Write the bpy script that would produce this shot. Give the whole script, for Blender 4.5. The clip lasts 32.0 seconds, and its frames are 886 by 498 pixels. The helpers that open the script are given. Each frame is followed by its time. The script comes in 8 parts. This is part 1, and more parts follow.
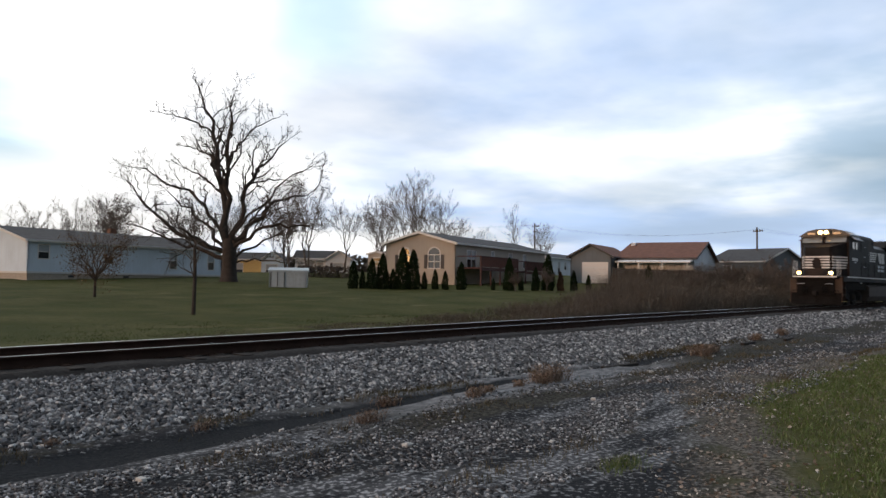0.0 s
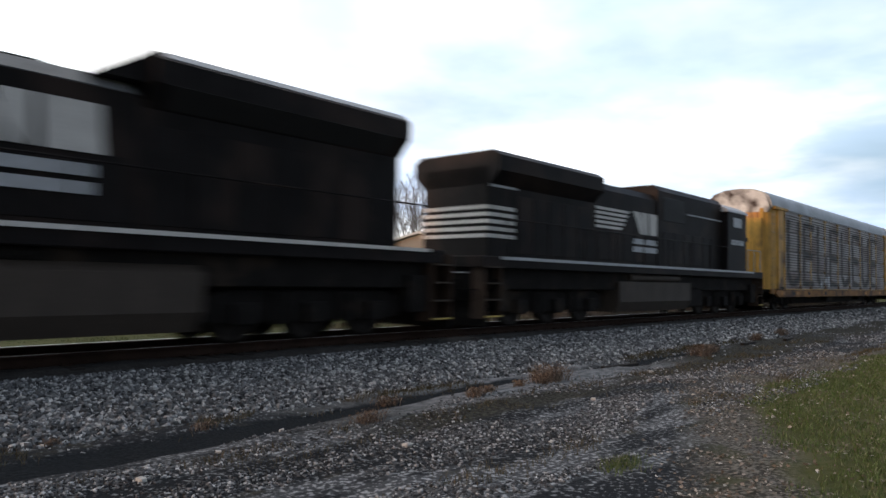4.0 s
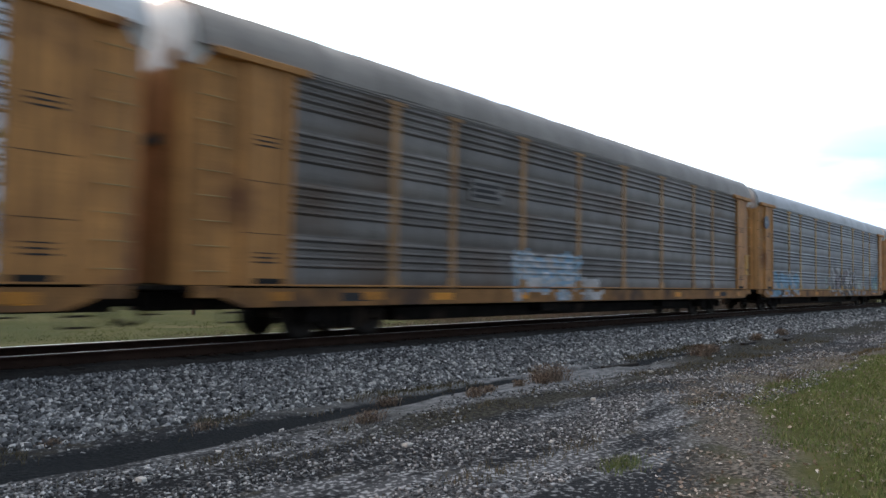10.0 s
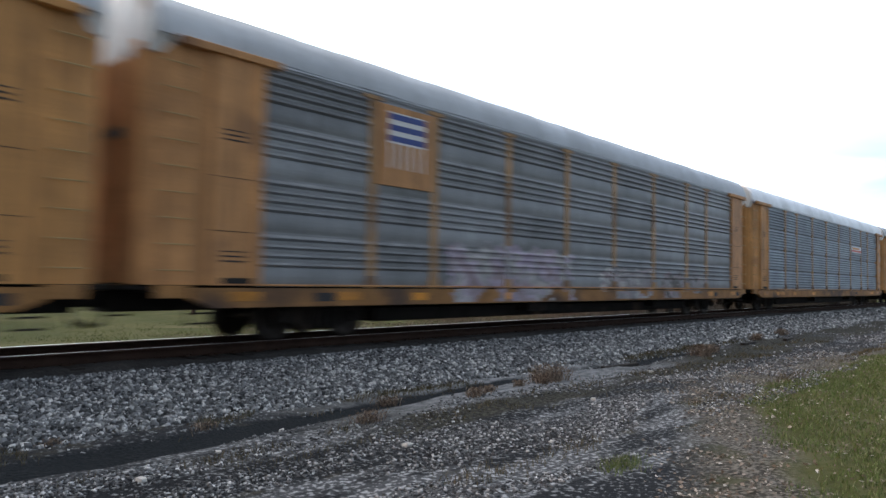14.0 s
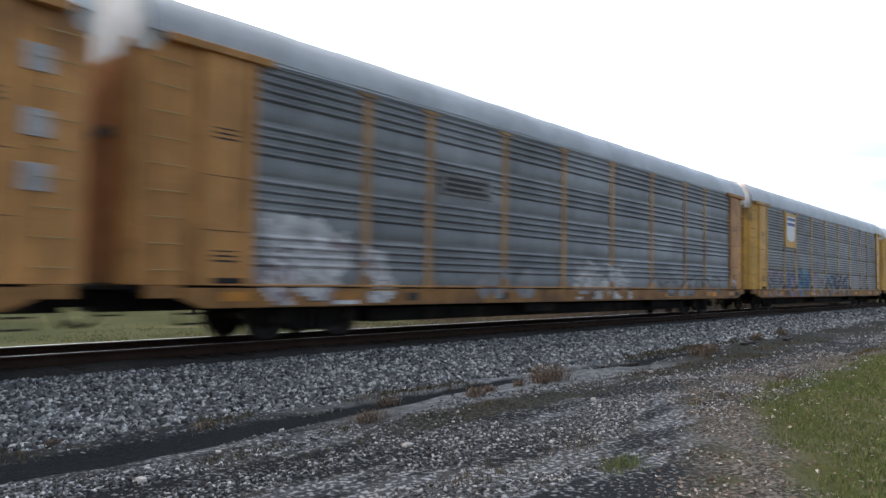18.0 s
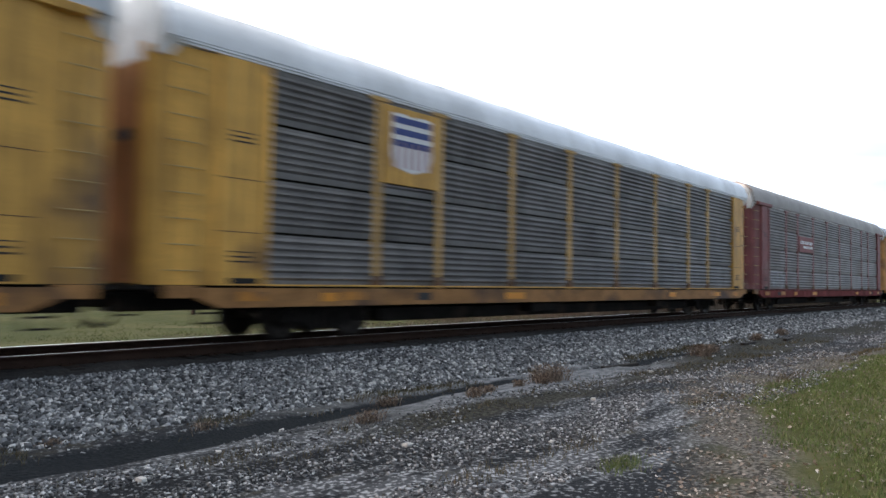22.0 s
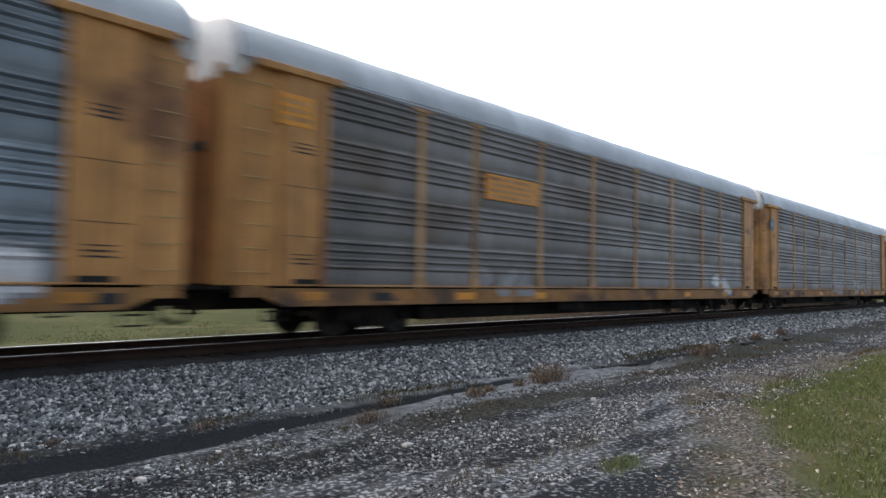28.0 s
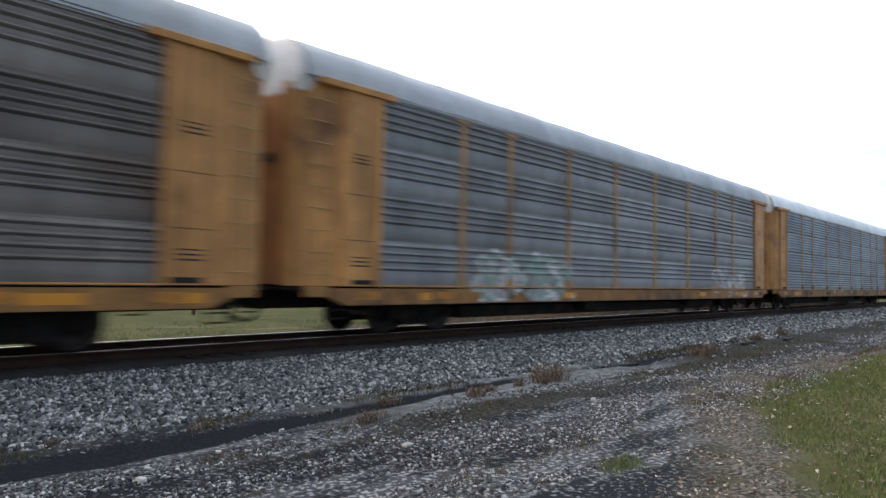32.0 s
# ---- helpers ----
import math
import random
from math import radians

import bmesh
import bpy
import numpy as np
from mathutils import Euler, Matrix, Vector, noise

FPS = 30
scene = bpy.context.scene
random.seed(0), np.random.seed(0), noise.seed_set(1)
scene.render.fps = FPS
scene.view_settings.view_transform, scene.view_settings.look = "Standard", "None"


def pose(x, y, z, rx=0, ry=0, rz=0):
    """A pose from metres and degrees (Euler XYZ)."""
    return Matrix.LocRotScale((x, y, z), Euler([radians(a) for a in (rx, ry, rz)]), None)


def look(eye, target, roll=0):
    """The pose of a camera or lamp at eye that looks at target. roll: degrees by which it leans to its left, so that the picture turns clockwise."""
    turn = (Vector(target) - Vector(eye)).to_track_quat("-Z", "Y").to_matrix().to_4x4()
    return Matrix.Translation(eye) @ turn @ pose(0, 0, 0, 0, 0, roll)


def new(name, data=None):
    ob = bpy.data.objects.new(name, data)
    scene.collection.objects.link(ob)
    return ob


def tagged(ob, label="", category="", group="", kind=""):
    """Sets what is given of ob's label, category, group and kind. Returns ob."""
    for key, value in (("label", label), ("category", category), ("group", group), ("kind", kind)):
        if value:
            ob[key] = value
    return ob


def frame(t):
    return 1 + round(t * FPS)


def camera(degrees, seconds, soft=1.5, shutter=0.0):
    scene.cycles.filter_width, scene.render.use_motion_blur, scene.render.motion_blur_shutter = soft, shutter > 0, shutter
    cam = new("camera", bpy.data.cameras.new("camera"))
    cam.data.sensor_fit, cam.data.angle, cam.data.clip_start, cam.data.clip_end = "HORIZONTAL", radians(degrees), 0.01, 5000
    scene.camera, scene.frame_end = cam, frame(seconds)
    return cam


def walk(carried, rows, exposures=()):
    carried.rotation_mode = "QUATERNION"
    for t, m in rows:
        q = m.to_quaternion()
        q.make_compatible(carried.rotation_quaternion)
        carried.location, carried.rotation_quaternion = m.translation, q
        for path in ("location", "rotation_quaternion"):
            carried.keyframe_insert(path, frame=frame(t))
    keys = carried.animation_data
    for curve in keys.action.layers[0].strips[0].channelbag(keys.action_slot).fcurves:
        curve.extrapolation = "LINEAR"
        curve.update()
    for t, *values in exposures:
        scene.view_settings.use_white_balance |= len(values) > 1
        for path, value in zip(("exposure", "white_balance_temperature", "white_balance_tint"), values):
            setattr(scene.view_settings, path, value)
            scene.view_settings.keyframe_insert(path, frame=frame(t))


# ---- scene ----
SECONDS = 32.0
cam = camera(64.19, SECONDS, soft=1.5, shutter=0.7)
EYE = Vector((0.0, -12.443, 1.2225))
YAW, TILT = radians(48.983), radians(2.578)
AIM = EYE + 40 * Vector((math.sin(YAW) * math.cos(TILT), math.cos(YAW) * math.cos(TILT), math.sin(TILT)))
STAND = look(EYE, AIM, 0.972)
walk(cam, [(0.0, STAND), (SECONDS, STAND)],
     exposures=[(0.0, -0.5), (2.2, -0.45), (3.2, -0.25), (5.0, -0.05), (7.0, 0.15), (10.0, 0.45), (13.0, 0.6), (20.0, 0.75), (32.0, 0.8)])


# ---------------------------------------------------------------- light
def make_world():
    world = bpy.data.worlds.new("dusk_sky")
    scene.world = world
    world.use_nodes = True
    nt = world.node_tree
    nt.nodes.clear()
    N, L = nt.nodes.new, nt.links.new

    def math_node(op, a, b=None, clamp=False):
        n = N("ShaderNodeMath")
        n.operation, n.use_clamp = op, clamp
        for i, v in enumerate((a, b)):
            if v is None:
                continue
            if isinstance(v, (int, float)):
                n.inputs[i].default_value = v
            else:
                L(v, n.inputs[i])
        return n.outputs[0]

    def mix(f, a, b):
        n = N("ShaderNodeMix")
        n.data_type = "RGBA"
        for i, v in ((0, f), (6, a), (7, b)):
            if isinstance(v, (int, float)):
                n.inputs[i].default_value = v
            elif isinstance(v, tuple):
                n.inputs[i].default_value = (*v, 1)
            else:
                L(v, n.inputs[i])
        return n.outputs[2]

    sky = N("ShaderNodeTexSky")
    sky.sky_type, sky.sun_disc = "NISHITA", False
    sky.sun_elevation, sky.sun_rotation = radians(7), radians(-80)
    sky.air_density, sky.dust_density = 1.0, 2.0
    co = N("ShaderNodeTexCoord").outputs["Generated"]
    sep = N("ShaderNodeSeparateXYZ")
    L(co, sep.inputs[0])
    x, y, z = sep.outputs
    up = math_node("ADD", math_node("MAXIMUM", z, 0.0), 0.10)
    cmb = N("ShaderNodeCombineXYZ")
    L(math_node("DIVIDE", x, up), cmb.inputs[0])
    L(math_node("DIVIDE", y, up), cmb.inputs[1])

    def cloud(scale, detail, rough, lo, hi, offset, more=None):
        add = N("ShaderNodeVectorMath")
        add.operation = "ADD"
        L(cmb.outputs[0], add.inputs[0])
        add.inputs[1].default_value = offset
        n = N("ShaderNodeTexNoise")
        n.inputs["Scale"].default_value, n.inputs["Detail"].default_value, n.inputs["Roughness"].default_value = scale, detail, rough
        L(add.outputs[0], n.inputs["Vector"])
        r = N("ShaderNodeMapRange")
        r.interpolation_type = "SMOOTHSTEP"
        r.inputs[1].default_value, r.inputs[2].default_value = lo, hi
        L(math_node("ADD", n.outputs["Fac"], more) if more else n.outputs["Fac"], r.inputs[0])
        return r.outputs[0]

    veil = cloud(0.55, 6, 0.5, 0.36, 0.62, (3.1, 0.4, 0))
    grey = cloud(0.50, 6, 0.50, 0.39, 0.76, (1.3, 6.4, 0), math_node("MULTIPLY", math_node("SUBTRACT", x, 0.60), 0.42))
    # the sky is brightest towards the west and north, under the thin part of the cloud sheet
    side = math_node("ADD", math_node("MULTIPLY", y, 0.75), math_node("MULTIPLY", x, 0.22))
    glow = N("ShaderNodeMapRange")
    glow.interpolation_type = "SMOOTHSTEP"
    glow.inputs[1].default_value, glow.inputs[2].default_value = -0.35, 0.28
    L(side, glow.inputs[0])
    bright = mix(glow.outputs[0], (0.31, 0.355, 0.42), (2.2, 2.18, 2.16))
    dull = mix(glow.outputs[0], (0.23, 0.285, 0.375), (0.80, 1.05, 1.50))
    cover = mix(grey, bright, dull)

    def between(v, a, b, lo, hi):
        r = N("ShaderNodeMapRange")
        r.interpolation_type = "SMOOTHSTEP"
        for i, q in enumerate((a, b, lo, hi)):
            r.inputs[i + 1].default_value = q
        L(v, r.inputs[0])
        return r.outputs[0]

    # a pale blue gap between the clouds in the east, deepest low down
    wisps = cloud(0.8, 5, 0.5, 0.34, 0.60, (7.0, 2.0, 0))
    east = between(x, 0.84, 0.97, 0.0, 1.0)
    wide = math_node("MULTIPLY", math_node("MULTIPLY", east, wisps), math_node("MULTIPLY", between(z, 0.06, 0.12, 0.0, 0.8), between(z, 0.30, 0.46, 1.0, 0.0)))
    cover = mix(wide, cover, (0.52, 0.80, 1.12))
    low = math_node("MULTIPLY", between(x, 0.945, 0.985, 0.0, 1.0), math_node("MULTIPLY", between(z, 0.07, 0.12, 0.0, 1.0), between(z, 0.15, 0.27, 1.0, 0.0)))
    cover = mix(math_node("MULTIPLY", low, 0.75), cover, (0.46, 0.66, 0.86))
    # thin blue gaps in the north-west over the mobile home and high above the tree
    north = math_node("MULTIPLY", between(x, 0.40, 0.26, 0.0, 1.0), math_node("MULTIPLY", between(z, 0.10, 0.17, 0.0, 1.0), between(z, 0.23, 0.31, 1.0, 0.0)))
    crest = math_node("MULTIPLY", math_node("MULTIPLY", between(x, 0.50, 0.57, 0.0, 1.0), between(x, 0.60, 0.70, 1.0, 0.0)), between(z, 0.24, 0.32, 0.0, 0.8))
    gaps = math_node("MULTIPLY", math_node("MAXIMUM", north, crest), math_node("ADD", math_node("MULTIPLY", wisps, 0.5), 0.5))
    cover = mix(math_node("MULTIPLY", gaps, between(y, 0.55, 0.72, 0.0, 0.9)), cover, (0.92, 1.36, 1.62))
    base = N("ShaderNodeVectorMath")
    base.operation = "SCALE"
    L(sky.outputs[0], base.inputs[0])
    base.inputs[3].default_value = 0.10
    out = mix(math_node("ADD", math_node("MULTIPLY", veil, 0.25), 0.70), base.outputs[0], cover)
    bg = N("ShaderNodeBackground")
    L(out, bg.inputs[0])
    # overhead the cloud sheet is thicker and darker
    high = N("ShaderNodeMapRange")
    high.interpolation_type = "SMOOTHSTEP"
    for i, q in enumerate((0.36, 0.90, 1.0, 0.72)):
        high.inputs[i + 1].default_value = q
    L(z, high.inputs[0])
    L(high.outputs[0], bg.inputs[1])
    w = N("ShaderNodeOutputWorld")
    L(bg.outputs[0], w.inputs[0])


make_world()
sun = new("sun", bpy.data.lights.new("sun", "SUN"))
sun.data.energy, sun.data.angle, sun.data.color = 1.3, radians(10), (1.0, 0.54, 0.29)
sun.matrix_world = look((-60, 10, 8.5), (0, 0, 0))


# ---------------------------------------------------------------- materials
MATS = {}


def mat(name, color, rough=0.6, metal=0.0, var=0.25, scale=6.0, fine=60.0, bump=0.0, glow=0.0, streak=0.0, dirt=None, dirt_amount=0.0,
        spread=0.08, spec=0.5):
    """A painted or natural surface: two scales of tone, optional vertical streaks, dirt patches and fine relief."""
    if name in MATS:
        return MATS[name]
    m = bpy.data.materials.new(name)
    m.use_nodes = True
    nt = m.node_tree
    N, L = nt.nodes.new, nt.links.new
    b = nt.nodes["Principled BSDF"]
    b.inputs["Roughness"].default_value = rough
    b.inputs["Metallic"].default_value = metal
    b.inputs["Specular IOR Level"].default_value = spec
    tc = N("ShaderNodeTexCoord").outputs["Object"]
    info = N("ShaderNodeObjectInfo")
    add = N("ShaderNodeVectorMath")
    add.operation = "MULTIPLY_ADD"
    L(info.outputs["Random"], add.inputs[0])
    add.inputs[1].default_value = (31.0, 17.0, 23.0)
    L(tc, add.inputs[2])
    vec = add.outputs[0]

    def noise_tex(sc, detail, v=vec):
        n = N("ShaderNodeTexNoise")
        n.inputs["Scale"].default_value, n.inputs["Detail"].default_value = sc, detail
        L(v, n.inputs["Vector"])
        return n.outputs["Fac"]

    def ramp(f, lo, hi, a, z):
        r = N("ShaderNodeMapRange")
        L(f, r.inputs[0])
        for i, q in enumerate((lo, hi, a, z)):
            r.inputs[i + 1].default_value = q
        return r.outputs[0]

    def times(a, c):
        n = N("ShaderNodeMath")
        n.operation = "MULTIPLY"
        for i, q in enumerate((a, c)):
            if isinstance(q, (int, float)):
                n.inputs[i].default_value = q
            else:
                L(q, n.inputs[i])
        return n.outputs[0]

    tone = times(ramp(noise_tex(scale, 3), 0.25, 0.75, 1 - var, 1 + var), ramp(noise_tex(fine, 2), 0.25, 0.75, 1 - var * 0.6, 1 + var * 0.6))
    tone = times(tone, ramp(info.outputs["Random"], 0, 1, 1 - spread, 1 + spread))
    if streak:
        mp = N("ShaderNodeMapping")
        mp.inputs["Scale"].default_value = (9.0, 9.0, 0.35)
        L(vec, mp.inputs["Vector"])
        tone = times(tone, ramp(noise_tex(1.0, 4, mp.outputs[0]), 0.3, 0.7, 1 - streak, 1 + streak * 0.5))
    sc = N("ShaderNodeVectorMath")
    sc.operation = "SCALE"
    sc.inputs[0].default_value = color
    L(tone, sc.inputs[3])
    col = sc.outputs[0]
    if dirt:
        mx = N("ShaderNodeMix")
        mx.data_type = "RGBA"
        L(ramp(noise_tex(scale * 0.35, 6), 0.62 - dirt_amount * 0.4, 0.72 - dirt_amount * 0.2, 0, 1), mx.inputs[0])
        L(col, mx.inputs[6])
        mx.inputs[7].default_value = (*dirt, 1)
        col = mx.outputs[2]
    L(col, b.inputs["Base Color"])
    if bump:
        bp = N("ShaderNodeBump")
        bp.inputs["Strength"].default_value = bump
        bp.inputs["Distance"].default_value = 0.02
        L(noise_tex(fine, 4), bp.inputs["Height"])
        L(bp.outputs[0], b.inputs["Normal"])
    if glow:
        b.inputs["Emission Color"].default_value = (*color, 1)
        b.inputs["Emission Strength"].default_value = glow
    MATS[name] = m
    return m


# ---------------------------------------------------------------- mesh building
class Shape:
    """Vertices and faces of one mesh."""

    def __init__(self):
        self.v, self.f = [], []

    def add(self, verts, faces):
        n = len(self.v)
        self.v.extend(verts)
        self.f.extend([tuple(i + n for i in q) for q in faces])
        return self

    def box(self, x0, x1, y0, y1, z0, z1, c=0.0):
        """A box, with its edges chamfered by c."""
        if c <= 0:
            p = [(x, y, z) for x in (x0, x1) for y in (y0, y1) for z in (z0, z1)]
            return self.add(p, [(0, 1, 3, 2), (4, 6, 7, 5), (0, 4, 5, 1), (2, 3, 7, 6), (0, 2, 6, 4), (1, 5, 7, 3)])
        p, ix = [], {}
        lim = ((x0, x1), (y0, y1), (z0, z1))
        for i in (0, 1):
            for j in (0, 1):
                for k in (0, 1):
                    for ax in range(3):
                        q = []
                        for d, s in enumerate((i, j, k)):
                            e = lim[d][s]
                            q.append(e if d == ax else e + (c if s == 0 else -c))
                        ix[i, j, k, ax] = len(p)
                        p.append(tuple(q))
        f = []
        for ax in range(3):
            a, b2 = [d for d in range(3) if d != ax]
            for s in (0, 1):
                loop = []
                for u, w in ((0, 0), (1, 0), (1, 1), (0, 1)):
                    key = [0, 0, 0]
                    key[ax], key[a], key[b2] = s, u, w
                    loop.append(ix[(*key, ax)])
                f.append(tuple(loop))
            for u in (0, 1):
                for w in (0, 1):
                    k0, k1 = [0, 0, 0], [0, 0, 0]
                    k0[a], k0[b2], k1[a], k1[b2] = u, w, u, w
                    k1[ax] = 1
                    f.append((ix[(*k0, a)], ix[(*k0, b2)], ix[(*k1, b2)], ix[(*k1, a)]))
        for i in (0, 1):
            for j in (0, 1):
                for k in (0, 1):
                    f.append((ix[i, j, k, 0], ix[i, j, k, 1], ix[i, j, k, 2]))
        return self.add(p, f)

    def prism(self, loop, a0, a1, axis="x"):
        """A closed outline drawn along an axis: x takes (y, z), y takes (x, z), z takes (x, y)."""
        n = len(loop)
        put = {"x": lambda t, q: (t, q[0], q[1]), "y": lambda t, q: (q[0], t, q[1]), "z": lambda t, q: (q[0], q[1], t)}[axis]
        v = [put(t, q) for t in (a0, a1) for q in loop]
        f = [(i, (i + 1) % n, n + (i + 1) % n, n + i) for i in range(n)]
        return self.add(v, f + [tuple(range(n - 1, -1, -1)), tuple(range(n, 2 * n))])

    def sheet(self, line, a0, a1):
        """An open profile of (y, z) drawn along x."""
        n = len(line)
        v = [(t, q[0], q[1]) for t in (a0, a1) for q in line]
        return self.add(v, [(i, i + 1, n + i + 1, n + i) for i in range(n - 1)])

    def tube(self, p, q, r0, r1=None, n=8, caps=True):
        p, q = Vector(p), Vector(q)
        r1 = r0 if r1 is None else r1
        d = (q - p).normalized()
        a = d.orthogonal().normalized()
        b = d.cross(a)
        v = []
        for c, r in ((p, r0), (q, r1)):
            for i in range(n):
                t = 2 * math.pi * i / n
                v.append(tuple(c + r * (a * math.cos(t) + b * math.sin(t))))
        f = [(i, (i + 1) % n, n + (i + 1) % n, n + i) for i in range(n)]
        if caps:
            f += [tuple(range(n - 1, -1, -1)), tuple(range(n, 2 * n))]
        return self.add(v, f)

    def lathe(self, prof, y0=0.0, n=24, cx=0.0, cz=0.0):
        """A solid of (radius, y) pairs turned about the y axis."""
        v, f = [], []
        for r, y in prof:
            for i in range(n):
                t = 2 * math.pi * i / n
                v.append((cx + r * math.cos(t), y0 + y, cz + r * math.sin(t)))
        for k in range(len(prof) - 1):
            for i in range(n):
                f.append((k * n + i, k * n + (i + 1) % n, (k + 1) * n + (i + 1) % n, (k + 1) * n + i))
        return self.add(v, f)

    def mesh(self, name, smooth=False):
        me = bpy.data.meshes.new(name)
        me.from_pydata(self.v, [], self.f)
        bm = bmesh.new()
        bm.from_mesh(me)
        bmesh.ops.recalc_face_normals(bm, faces=bm.faces)
        bm.to_mesh(me)
        bm.free()
        if smooth:
            me.polygons.foreach_set("use_smooth", [True] * len(me.polygons))
        return me


def raw_mesh(name, verts, faces):
    """A large mesh from arrays of vertices and of triangles or quads."""
    me = bpy.data.meshes.new(name)
    k = faces.shape[1]
    me.vertices.add(len(verts))
    me.vertices.foreach_set("co", np.asarray(verts, dtype=np.float32).ravel())
    me.loops.add(faces.size)
    me.loops.foreach_set("vertex_index", faces.astype(np.int32).ravel())
    me.polygons.add(len(faces))
    me.polygons.foreach_set("loop_start", np.arange(0, faces.size, k, dtype=np.int32))
    me.update(calc_edges=True)
    return me


def piece(name, me, material, parent=None, label="", at=None):
    """One mesh object; the material sits on the object, so that alike pieces share a mesh."""
    if not me.materials:
        me.materials.append(None)
    ob = new(name, me)
    ob.material_slots[0].link = "OBJECT"
    ob.material_slots[0].material = material
    if parent:
        ob.parent = parent
    if at is not None:
        ob.matrix_basis = at
    if label:
        tagged(ob, label)
    return ob


def part(name, shape, material, parent=None, label="", at=None, smooth=False):
    return piece(name, shape.mesh(name, smooth), material, parent, label, at)


def thing(name, label, category, at, group=""):
    ob = new(name)
    ob.empty_display_size = 0.2
    ob.matrix_basis = at
    return tagged(ob, label, category, group)
# ---------------------------------------------------------------- the line of the track and the lie of the land
BEND = 0.000255


def track_y(s):
    """How far the track's centre line bends to the side at s metres along it."""
    a = abs(s)
    return -BEND * s * s if a < 90 else -BEND * (8100 + 180 * (a - 90))


def track_turn(s):
    c = max(-90.0, min(90.0, s))
    return math.degrees(math.atan(-2 * BEND * c))


def ease(x, a, b):
    t = np.clip((x - a) / (b - a), 0, 1)
    return t * t * (3 - 2 * t)


def ditch_foot(x):
    """The near edge of the cinder ditch, which narrows to a crack further along the line."""
    return np.interp(x, [-5.0, 3.6, 12.4, 14.6, 17.0, 22.0, 60.0], [-5.84, -5.84, -5.20, -5.72, -5.46, -5.16, -5.0])


def land(x, y):
    """Height of the land at x, y: level beside the track, rising gently behind it."""
    x, y = np.asarray(x, float), np.asarray(y, float)
    back = -0.35 + 0.022 * np.clip(x - 16, 0, 75) * ease(y, 4, 13) + 0.029 * np.clip(y - 9, 0, 45)
    foot = ditch_foot(x)
    front = -0.50 + 0.05 * ease(-y, 8.4, 9.2) - 0.055 * ease(y, foot - 0.05, foot + 0.06) * (1 - ease(y, -5.12, -4.9))
    return np.where(y > 0, back, front)


def relief(x, y):
    """Small hollows and humps of the land near the line."""
    return noise.noise((x * 1.7, y * 1.7, 0.3)) * 0.025 + noise.noise((x * 0.45, y * 0.6, 4.0)) * 0.05


def surface(x, y):
    """Heights of the ground as built, for arrays of places near the line."""
    return land(x, y) + np.array([relief(a, b) for a, b in zip(np.ravel(x), np.ravel(y))])


def ground_z(x, y):
    return float(land(x, y)) + relief(x, y)


def spans(*runs):
    out = []
    for a, b, n in runs:
        out.extend(np.linspace(a, b, n, endpoint=False))
    return np.array(out + [runs[-1][1]])


